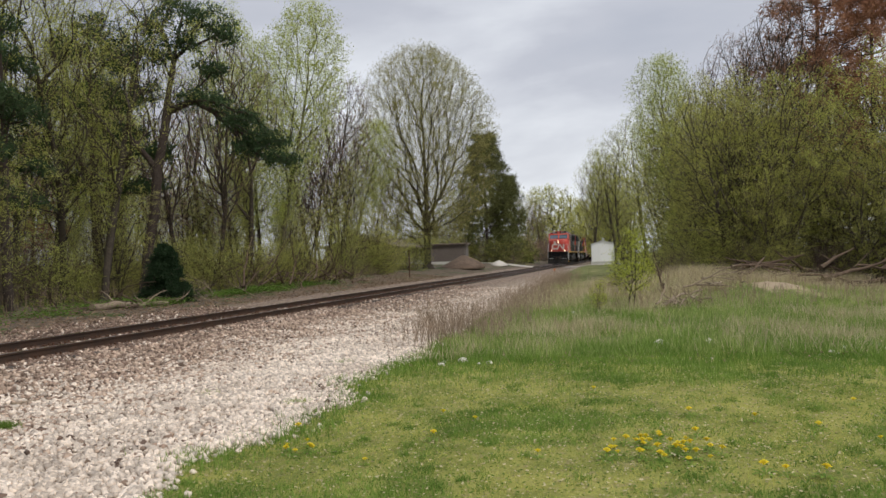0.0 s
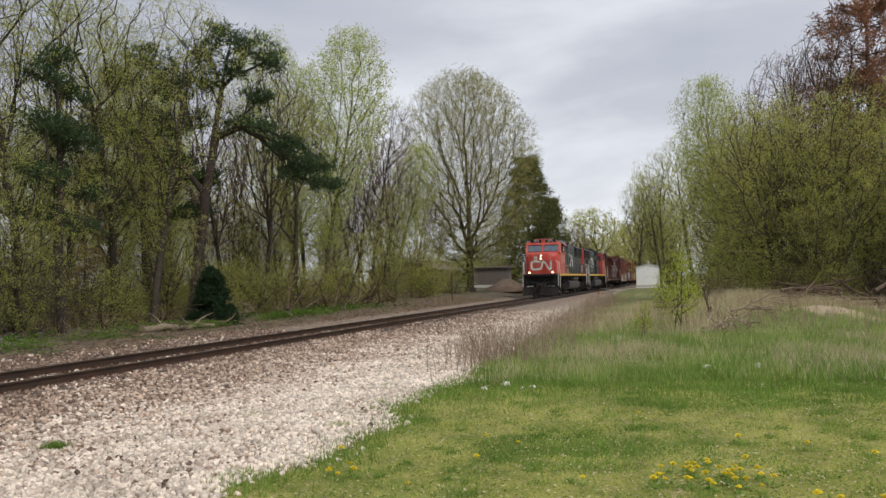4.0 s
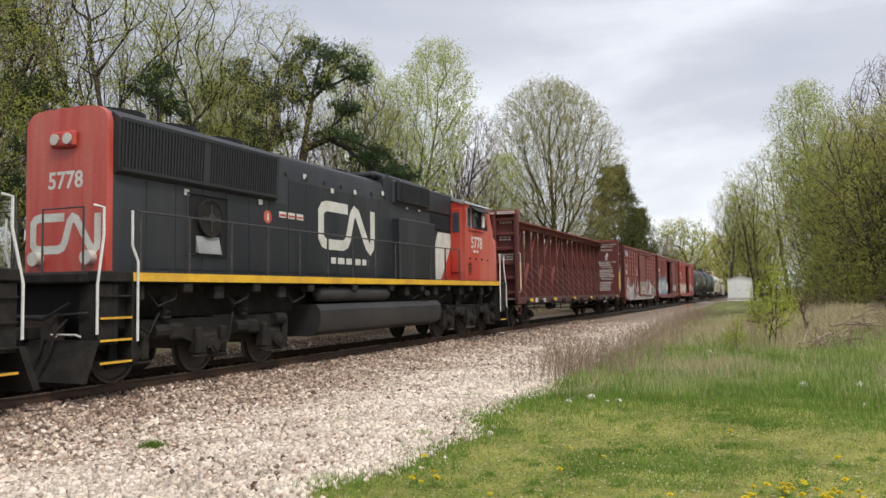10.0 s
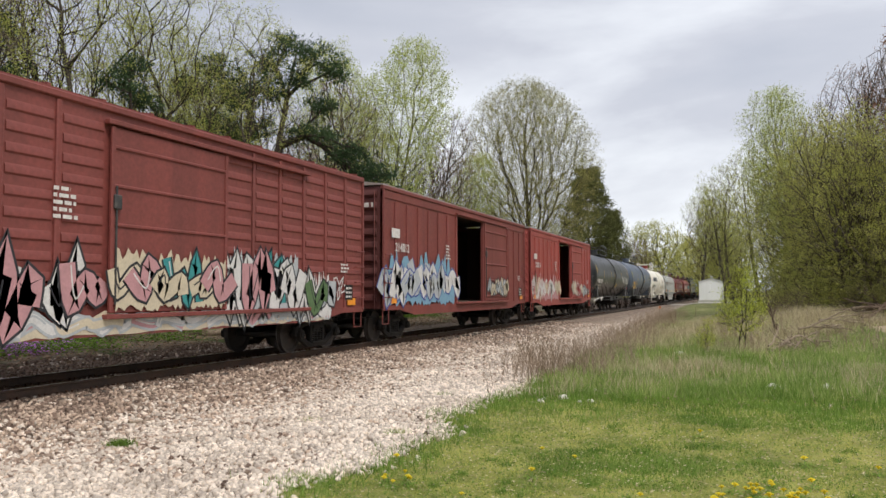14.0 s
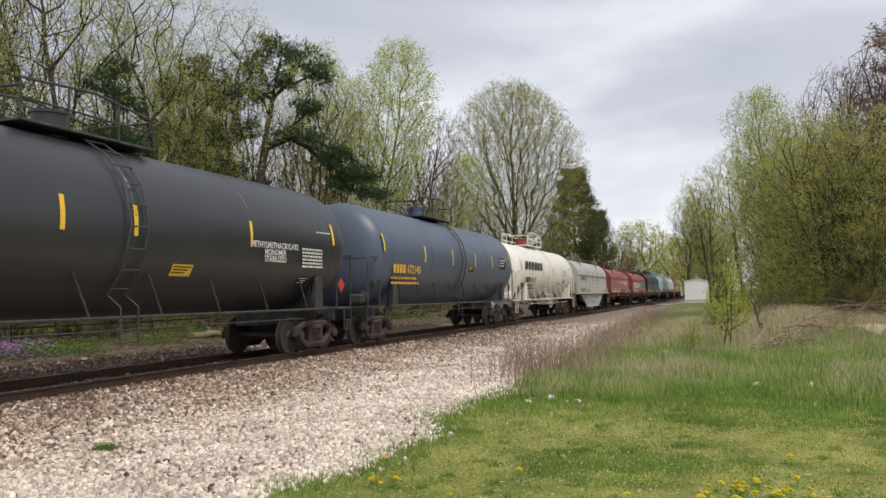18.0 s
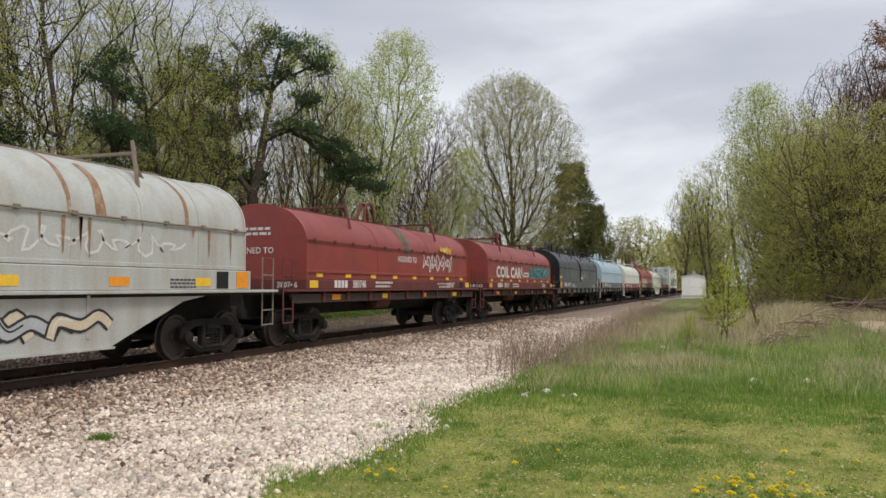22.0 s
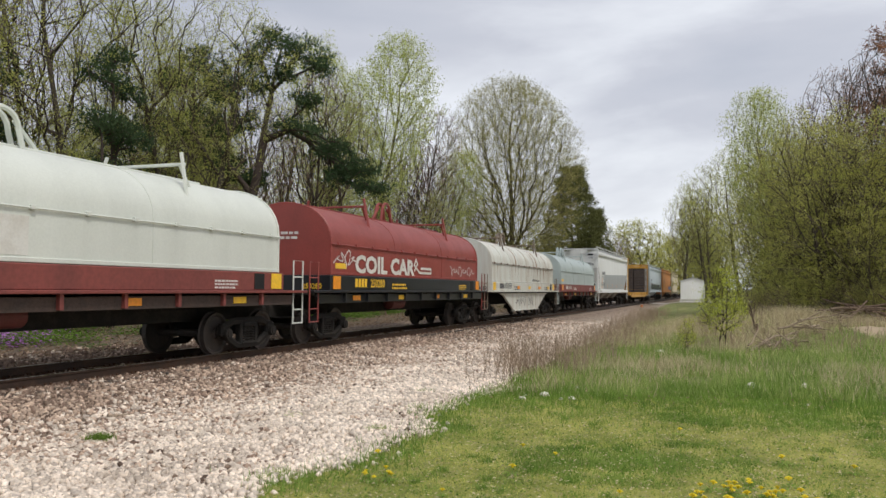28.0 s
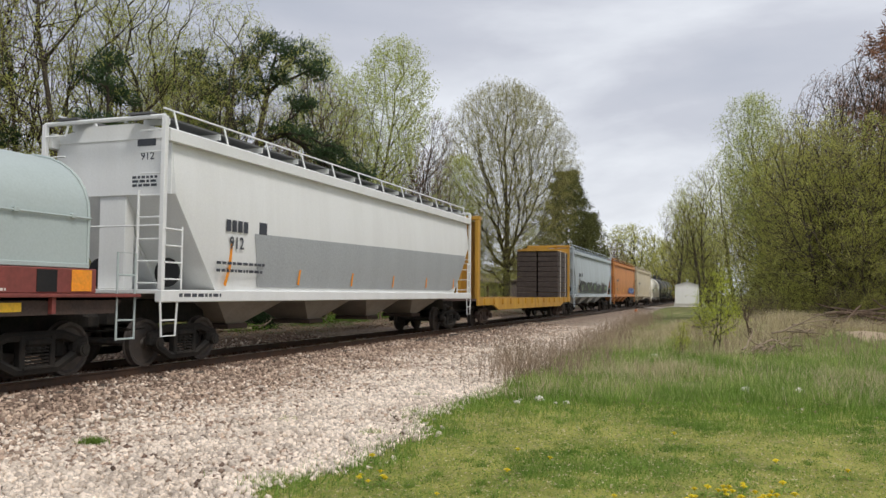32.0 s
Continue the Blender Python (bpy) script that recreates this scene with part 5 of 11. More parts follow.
def build_boxcar(x, length, style, paint, number, label, seed):
    """A 50-foot box car. style 'ribbed': closed embossed sides; 'open': smooth ribbed sides with a door slid back."""
    car = tagged(new("box_car"), label, "box car", "box cars of the train")
    rng = np.random.default_rng(seed)
    hl, zs, zt = length / 2, 1.02, 4.55
    d0, d1 = -1.62, 1.56
    part("underframe", Mesh().box(-hl, hl, -0.3, 0.3, 0.72, 1.0, 0.02).box(-hl + 0.1, hl - 0.1, -1.35, 1.35, 0.95, 1.05, 0.01), M_UNDER, car)
    part("floor", Mesh().box(-hl + 0.1, hl - 0.1, -1.42, 1.42, 1.05, 1.14), M_INSIDE, car)
    for s in (-1, 1):
        y0, y1 = sorted((s * 1.41, s * 1.47))
        if style == "open":
            part("side_wall", Mesh().box(-hl, d0, y0, y1, zs, zt), paint, car)
            part("side_wall", Mesh().box(d1 if s < 0 else d0, hl, y0, y1, zs, zt), paint, car)
            part("door_header", Mesh().box(d0, d1, y0, y1, 4.32, zt), paint, car)
            part("lining", Mesh().box(-hl + 0.1, hl - 0.1, s * 1.36, s * 1.40, 1.14, 4.4) if s > 0 else Mesh().box(-hl + 0.1, d0 - 0.05, -1.40, -1.36, 1.14, 4.4).box(d1 + 0.05, hl - 0.1, -1.40, -1.36, 1.14, 4.4), M_INSIDE, car)
            n = 7
        else:
            part("side_wall", Mesh().box(-hl, hl, y0, y1, zs, zt), paint, car)
            n = 6
        # vertical ribs
        for a, b in ((-hl, d0), (d1, hl)):
            for k in range(1, n):
                rx = a + (b - a) * k / n
                part("rib", Mesh().box(rx - 0.05, rx + 0.05, s * 1.468, s * 1.515, zs + 0.05, zt - (0.02 if style != "open" else 0.3), 0.015), paint, car)
        if style == "ribbed":
            for a, b in ((-hl, d0), (d1, hl)):
                for k in range(n):
                    pa, pb = a + (b - a) * k / n + 0.1, a + (b - a) * (k + 1) / n - 0.1
                    for j in range(10):
                        z = zs + 0.32 + 0.315 * j
                        key = (round(pb - pa, 3), s)
                        if key not in EMBOSS:
                            EMBOSS[key] = Mesh().prism([(s * 1.469, 0), (s * 1.495, 0.03), (s * 1.495, 0.12), (s * 1.469, 0.17)], "x", 0, pb - pa).mesh("embossing")
                            EMBOSS[key].materials.append(paint)
                        part("embossing", EMBOSS[key], None, car).location = (pa, 0, z)
        else:
            part("fascia", Mesh().box(-hl, hl, s * 1.468, s * 1.50, 4.3, 4.53, 0.01), paint, car)
        part("top_rail", Mesh().box(-hl - 0.02, hl + 0.02, s * 1.40, s * 1.53, zt, zt + 0.12, 0.02), paint, car)
        part("side_sill", Mesh().prism([(-hl, zs + 0.08), (-hl, zs - 0.06), (-hl + 1.2, zs - 0.06), (-hl + 2.4, zs - 0.24), (hl - 2.4, zs - 0.24), (hl - 1.2, zs - 0.06), (hl, zs - 0.06), (hl, zs + 0.08)], "y", *sorted((s * 1.472, s * 1.508))), paint, car)
        # sliding door
        q0, q1 = (d1 - 0.02, d1 + 3.2) if style == "open" and s < 0 else (d0, d1)
        dm = Mesh().box(q0, q1, s * 1.52, s * 1.555, 1.16, 4.3, 0.01)
        door = part("door", dm, paint, car, "sliding door pushed open" if style == "open" and s < 0 else "")
        for k in range(5):
            z = 1.28 + 0.66 * k
            part("door_rib", Mesh().prism([(s * 1.553, z), (s * 1.585, z + 0.025), (s * 1.585, z + 0.055), (s * 1.553, z + 0.08)], "x", q0 + 0.05, q1 - 0.05), paint, door)
        for xx in (q0 + 0.03, q1 - 0.03):
            part("door_edge", Mesh().box(xx - 0.04, xx + 0.04, s * 1.545, s * 1.59, 1.16, 4.3, 0.01), paint, door)
        part("lock_bar", Mesh().tube([(q0 + 0.1, s * 1.6, 1.3), (q0 + 0.1, s * 1.6, 3.3)], 0.02, 6).box(q0 + 0.03, q0 + 0.2, s * 1.57, s * 1.64, 2.9, 3.15, 0.02), M_RAILING, door)
        part("door_track", Mesh().box(d0 - 0.1, d1 + 3.3, s * 1.49, s * 1.63, 1.06, 1.14, 0.01), paint, car)
        part("door_track", Mesh().box(d0 - 0.1, d1 + 3.3, s * 1.49, s * 1.61, 4.33, 4.41, 0.01), paint, car)
        if style == "open":
            for xx in (d0, d1):
                part("door_post", Mesh().box(xx - 0.06, xx + 0.06, s * 1.40, s * 1.53, 1.06, 4.33, 0.015), paint, car)
        # ladders at the corner
        for e in (-1, 1):
            a, b = e * (hl - 0.06), e * (hl - 0.52)
            grab_irons(car, min(a, b), max(a, b), s * 1.5, [1.35 + 0.42 * k for k in range(4)], paint, s)
            part("corner_post", Mesh().box(min(a, e * hl), max(a, e * hl) + 0.0, s * 1.40, s * 1.535, zs - 0.02, zt, 0.015), paint, car)
            part("reflector", Mesh().box(e * (hl - 0.95), e * (hl - 0.5), s * 1.516, s * 1.524, 1.16, 1.34), M_ORANGE, car)
        # stencils
        if s < 0:
            lettering("car_number", number, 0.36, M_TEXT, car, facing(s, -hl + 1.35, 2.15 if style == "ribbed" else 2.75, 1.53), 0.008)
            part("mark_block", bars(Mesh(), -0.3, 0, 0.6, 1, 0.28, 0.3, facing(s, -hl + 0.85, 2.68 if style == "ribbed" else 3.15, 1.53), rng, 0), M_TEXT, car)
            stencil(car, rng, s, -hl + 0.9, 1.95, 1.53, 0.5, 3, 0.05, 0.09)
            stencil(car, rng, s, d0 - 0.9, 3.1, 1.53, 0.5, 5, 0.06, 0.11)
            stencil(car, rng, s, hl - 1.1, 2.2, 1.53, 0.5, 3, 0.05, 0.09)
            part("consolidated_plate", Mesh().box(hl - 1.1, hl - 0.68, s * 1.52, s * 1.528, 1.3, 1.7), M_BLACK, car)
            part("small_lettering", bars(Mesh(), -0.17, 0, 0.34, 3, 0.05, 0.11, facing(s, hl - 0.89, 1.58, 1.529), rng, 0.2), M_TEXT, car)
    # corrugated ends
    for e in (-1, 1):
        em = Mesh().box(e * (hl - 0.08), e * (hl - 0.02), -1.41, 1.41, zs, zt + 0.08)
        wall = part("end_wall", em, M_OXIDE_DARK if paint is not M_OXIDE_BRIGHT else paint, car)
        for k in range(9):
            z = zs + 0.16 + 0.39 * k
            part("end_corrugation", Mesh().prism([(e * (hl - 0.021), z), (e * (hl + 0.045), z + 0.08), (e * (hl + 0.045), z + 0.14), (e * (hl - 0.021), z + 0.26)], "y", -1.3, 1.3), M_OXIDE_DARK if paint is not M_OXIDE_BRIGHT else paint, wall)
        part("end_ladder", Mesh().tube([(e * (hl + 0.07), -1.25, 1.0), (e * (hl + 0.07), -1.25, 4.5)], 0.016, 5), paint, car)
        part("brake_wheel", Mesh().tube([(e * (hl + 0.14), 0.75 + 0.26 * math.cos(a), 2.5 + 0.26 * math.sin(a)) for a in [2 * math.pi * k / 14 for k in range(14)]], 0.016, 5, True), M_UNDER, car)
        part("crossover_platform", Mesh().box(e * (hl - 0.02), e * (hl + 0.24), -0.9, 0.9, 1.0, 1.05), M_UNDER, car)
        part("end_number_block", bars(Mesh(), -0.45, 0, 0.9, 1, 0.13, 0.2, Matrix.Translation((e * (hl + 0.05), -0.75 if e < 0 else 0.75, 4.02)) @ (Matrix(((0, 0, -1), (-1, 0, 0), (0, 1, 0))) if e < 0 else Matrix(((0, 0, 1), (1, 0, 0), (0, 1, 0)))).to_4x4(), rng, 0), M_TEXT, car)
    # roof
    roof = Mesh().prism([(-1.5, zt + 0.12), (-1.5, zt + 0.15), (0, zt + 0.34), (1.5, zt + 0.15), (1.5, zt + 0.12)], "x", -hl - 0.04, hl + 0.04)
    part("roof", roof, M_ROOF_TIN if style == "open" else paint, car)
    for k in range(14):
        rx = -hl + 0.4 + (length - 0.8) * k / 13
        part("roof_seam", Mesh().prism([(-1.5, zt + 0.15), (0, zt + 0.34), (1.5, zt + 0.15), (1.5, zt + 0.19), (0, zt + 0.385), (-1.5, zt + 0.19)], "x", rx - 0.035, rx + 0.035), M_ROOF_TIN if style == "open" else paint, car)
    sill_steps(car, hl - 0.05, 1.46, 0.98, paint)
    add_truck(car, -hl + 1.75)
    add_truck(car, hl - 1.75)
    add_couplers(car, hl)
    CARS.append((car, x, False))
    return car


def decorate_boxcars(b1, b2, b3):
    h = 7.87
    spray(b1, -6.9, -4.6, 0.79, 2.2, 1.522, ["white", "pink", "white"], "white", 4, 1, back=None)
    spray(b1, -4.7, -1.8, 0.79, 2.35, 1.522, ["silver", "white", "pink"], "black", 4, 2, back=None)
    spray(b1, -6.0, 5.9, 0.78, 1.25, 1.516, ["white", "cream", "white", "pink"], "silver", 11, 21, back="cream", height_jitter=0.5)
    spray(b1, -1.5, 1.5, 1.16, 2.3, 1.592, ["cream", "pink", "cream", "teal"], "black", 4, 3, back="cream")
    spray(b1, 1.7, 4.4, 0.79, 2.5, 1.526, ["white", "white", "pink", "teal"], "black", 4, 4, back="silver")
    spray(b1, 4.3, 6.0, 0.79, 2.1, 1.526, ["silver", "white", "green"], "black", 3, 41, back="white", height_jitter=0.4)
    tag_scrawl(b1, 6.1, 6.9, 1.25, 2.0, 1.522, "white", 42)
    spray(b1, -h + 0.55, -h + 1.3, 3.9, 4.45, 1.522, ["white", "pink"], "blue", 2, 5, back="pink")
    tag_scrawl(b1, -h + 0.6, -h + 1.35, 3.0, 3.6, 1.522, "silver", 6)
    spray(b2, -7.8, -1.9, 0.92, 2.85, 1.522, ["silver", "white", "silver"], "blue", 5, 7, back="sky", height_jitter=0.45)
    spray(b2, 2.2, 4.7, 1.3, 2.25, 1.592, ["silver", "cream"], "black", 4, 8)
    spray(b3, -7.6, -1.9, 0.95, 2.5, 1.522, ["white", "cream", "white"], "red", 5, 9, back="pink", height_jitter=0.5)
    spray(b3, 1.8, 4.4, 1.2, 2.3, 1.592, ["cream", "cream", "red"], "white", 3, 10, back=None)
    spray(b3, 5.0, 6.4, 1.1, 2.25, 1.522, ["silver"], "black", 2, 11)


B1 = build_boxcar(-40.63, 15.75, "ribbed", M_OXIDE, "214285", "closed oxide-red box car with embossed sides and graffiti", 3)
B2 = build_boxcar(-23.53, 15.85, "open", M_OXIDE, "214812", "oxide-red box car with its door open and blue-silver graffiti", 4)
B3 = build_boxcar(-6.53, 15.75, "open", M_OXIDE_BRIGHT, "220706", "faded red box car with its door open and white graffiti", 5)
decorate_boxcars(B1, B2, B3)


def build_lumber_car(x, length):
    """Centre-beam car: end bulkheads, truss down the middle, open deck."""
    car = tagged(new("lumber_car"), "empty oxide-red centre-beam lumber car with end bulkheads", "flat car")
    rng = np.random.default_rng(77)
    hl, zt = length / 2, 4.92
    P = M_OXIDE_DARK
    part("deck", Mesh().box(-hl, hl, -1.4, 1.4, 1.16, 1.24, 0.01), M_DECK, car)
    part("centre_sill", Mesh().box(-hl, hl, -0.3, 0.3, 0.86, 1.16, 0.02), M_UNDER, car)
    part("brake_cylinder", Mesh().lathe([(-4.2, 0.02), (-4.15, 0.17), (-3.3, 0.17), (-3.2, 0.02)], -0.75, 0.78, 14), M_UNDER, car)
    for s in (-1, 1):
        part("train_pipe", Mesh().tube([(-hl + 3.6, s * 0.95, 0.74), (-2.0, s * 0.95, 0.66), (2.0, s * 0.95, 0.66), (hl - 3.6, s * 0.95, 0.74)], 0.025, 6), M_UNDER, car)
        for k in range(7):
            bx = -hl + 4.2 + (length - 8.4) * k / 6
            part("pipe_hanger", Mesh().box(bx - 0.02, bx + 0.02, s * 0.95 - 0.02, s * 0.95 + 0.02, 0.62, 1.16), M_UNDER, car)
        part("side_sill", Mesh().box(-hl, hl, s * 1.38, s * 1.47, 0.98, 1.27, 0.02), M_SILL_DARK, car)
        for k in range(11):
            bx = -hl + 1.4 + (length - 2.8) * k / 10
            part("winch", Mesh().cyl((bx - 0.12, s * 1.52, 1.0), (bx + 0.12, s * 1.52, 1.0), 0.075, 8).box(bx - 0.17, bx - 0.12, s * 1.46, s * 1.58, 0.9, 1.12).box(bx + 0.12, bx + 0.17, s * 1.46, s * 1.58, 0.9, 1.12), M_UNDER, car)
            if k % 2 == 0:
                part("reflector", Mesh().box(bx + 0.35, bx + 0.85, s * 1.471, s * 1.479, 1.06, 1.2), M_REFLECT, car)
    # end bulkheads
    for e in (-1, 1):
        wall = part("bulkhead", Mesh().box(e * (hl - 0.32), e * (hl - 0.26), -1.42, 1.42, 1.24, zt), P, car)
        for k in range(6):
            z = 1.4 + 0.62 * k
            part("bulkhead_beam", Mesh().box(e * (hl - 0.26), e * (hl - 0.08), -1.42, 1.42, z, z + 0.14, 0.02), P, wall)
        for y in (-1.42, -0.45, 0.45, 1.42):
            part("bulkhead_post", Mesh().box(e * (hl - 0.30), e * hl, y - 0.075, y + 0.075, 1.0, zt - 0.003, 0.02), P, wall)
        part("bulkhead_cap", Mesh().box(e * (hl - 0.36), e * (hl + 0.02), -1.5, 1.5, zt - 0.16, zt + 0.03, 0.02), M_OXIDE, wall)
        # inner face signs
        mi = Matrix.Translation((e * (hl - 0.325), 0, 0)) @ (Matrix(((0, 0, 1), (1, 0, 0), (0, 1, 0))) if e < 0 else Matrix(((0, 0, -1), (-1, 0, 0), (0, 1, 0)))).to_4x4()
        for cx in (-0.72, 0.72):
            for word, z, size in (("LOADING & UNLOADING", 4.62, 0.12), ("INSTRUCTIONS", 4.46, 0.12), ("WARNING", 4.22, 0.17), ("CAR MAY FALL OVER", 3.42, 0.13), ("SAFETY FIRST", 3.05, 0.13), ("WARNING", 2.25, 0.17)):
                lettering("warning_word", word, size, M_TEXT, wall, mi @ Matrix.Translation((cx, z, 0)), 0.002)
            for z, rows in ((3.32, 2), (2.88, 5), (2.05, 5), (1.52, 1)):
                part("small_writing", bars(Mesh(), cx - 0.5, z, 1.0, rows, 0.06, 0.11, mi, rng, 0.3), M_TEXT, wall)
            fig = Mesh()
            flat(fig, [(cx - 0.12, 3.62), (cx + 0.1, 3.6), (cx + 0.02, 3.72), (cx + 0.12, 3.95), (cx + 0.02, 4.12), (cx - 0.05, 3.95), (cx - 0.14, 3.85), (cx - 0.04, 3.78)], mi)
            part("pictogram", fig, M_TEXT, wall)
        mo = Matrix.Translation((e * (hl + 0.024), 0, 0)) @ (Matrix(((0, 0, -1), (-1, 0, 0), (0, 1, 0))) if e < 0 else Matrix(((0, 0, 1), (1, 0, 0), (0, 1, 0)))).to_4x4()
        lettering("cap_words", "ATTENTION", 0.14, M_TEXT, wall, mo @ Matrix.Translation((0.1, zt - 0.13, 0)), 0.004)
        part("small_lettering", bars(Mesh(), -1.4, zt - 0.11, 0.9, 1, 0.07, 0.1, mo, rng, 0), M_TEXT, wall)
        part("small_lettering", bars(Mesh(), 0.62, zt - 0.06, 0.8, 2, 0.045, 0.07, mo, rng, 0), M_TEXT, wall)
        mp = Matrix.Translation((e * (hl - 0.255), 0, 0)) @ (Matrix(((0, 0, -1), (-1, 0, 0), (0, 1, 0))) if e < 0 else Matrix(((0, 0, 1), (1, 0, 0), (0, 1, 0)))).to_4x4()
        lettering("end_number", "625881", 0.2, M_TEXT, wall, mp @ Matrix.Translation((0.92, 4.42, 0)), 0.004)
        part("small_lettering", bars(Mesh(), 0.6, 3.8, 0.6, 2, 0.06, 0.11, mp, rng, 0.2), M_TEXT, wall)
        part("small_lettering", bars(Mesh(), 0.55, 3.05, 0.7, 3, 0.06, 0.1, mp, rng, 0.2), M_TEXT, wall)
        for s in (-1, 1):
            part("grab_bar", Mesh().box(e * (hl - 0.28), e * (hl - 0.2), s * 1.5, s * 1.56, 1.6, 2.75, 0.015), M_REFLECT, wall, "yellow grab bar")
            part("grab_rod", Mesh().tube([(e * (hl - 0.12), s * 1.5, 1.45), (e * (hl - 0.12), s * 1.57, 1.55), (e * (hl - 0.12), s * 1.57, 3.1), (e * (hl - 0.12), s * 1.5, 3.15)], 0.016, 5), M_RAIL_WHITE, wall)
    # the truss
    part("top_chord", Mesh().box(-hl + 0.3, hl - 0.3, -0.5, 0.5, 4.74, 4.82, 0.01).box(-hl + 0.3, hl - 0.3, -0.16, 0.16, 4.56, 4.739).box(-hl + 0.3, hl - 0.3, -0.2, 0.2, 4.84, 4.9, 0.01), M_OXIDE, car)
    n = 18
    xs = [-hl + 0.3 + (length - 0.6) * k / n for k in range(n + 1)]
    for k in range(1, n):
        px = xs[k]
        m = Mesh().loft([[(px - 0.085, -0.2, 1.24), (px + 0.085, -0.2, 1.24), (px + 0.085, 0.2, 1.24), (px - 0.085, 0.2, 1.24)], [(px - 0.07, -0.12, 4.58), (px + 0.07, -0.12, 4.58), (px + 0.07, 0.12, 4.58), (px - 0.07, 0.12, 4.58)]])
        part("post", m, P, car)
    for k in range(0, n - 1, 2):
        a, b = (xs[k], xs[k + 2]) if k < n // 2 else (xs[k + 2], xs[k])
        for s in (-1,):
            if True:
                d = Vector((b - a, 0, 3.2)).normalized()
                w = Vector((-d.z, 0, d.x)) * 0.07
                p, q = Vector((a, -0.06, 1.3)), Vector((b, -0.06, 4.5))
                m = Mesh()
                o = Vector((0, 0.12, 0))
                v = [tuple(z) for z in (p - w, p + w, q + w, q - w, p - w + o, p + w + o, q + w + o, q - w + o)]
                m.add(v, [(0, 1, 2, 3), (7, 6, 5, 4), (0, 4, 5, 1), (1, 5, 6, 2), (2, 6, 7, 3), (3, 7, 4, 0)])
                part("brace", m, M_OXIDE, car)
    for k in range(1, n):
        for s in (-1, 1):
            part("lashing_cable", Mesh().tube([(xs[k], s * 1.45, 1.3), (xs[k] - 0.75, s * 0.2, 2.9)], 0.008, 4), M_CABLE, car)
    for s in (-1, 1):
        lettering("car_number", "625881", 0.24, M_TEXT, car, facing(s, s * (hl - 4.08), 1.03, 1.474), 0.006)
        part("mark_block", bars(Mesh(), -0.25, 0, 0.5, 1, 0.19, 0.2, facing(s, s * (hl - 2.87), 1.03, 1.474), rng, 0), M_TEXT, car)
        part("service_plate", Mesh().box(hl - 5.6, hl - 4.75, s * 1.49, s * 1.5, 0.78, 1.2), M_BLACK, car)
        part("plate_frame", Mesh().tube([(hl - 5.58, s * 1.505, 0.8), (hl - 4.77, s * 1.505, 0.8), (hl - 4.77, s * 1.505, 1.18), (hl - 5.58, s * 1.505, 1.18)], 0.014, 4, True), M_TEXT, car)
        part("small_lettering", bars(Mesh(), -0.3, 0, 0.6, 3, 0.06, 0.11, facing(s, hl - 5.17, 1.06, 1.503), rng, 0.2), M_TEXT, car)
    sill_steps(car, hl - 0.1, 1.44, 1.0, P)
    add_truck(car, -hl + 2.35)
    add_truck(car, hl - 2.35)
    add_couplers(car, hl - 0.1)
    CARS.append((car, x, False))


build_lumber_car(-61.9, 23.05)


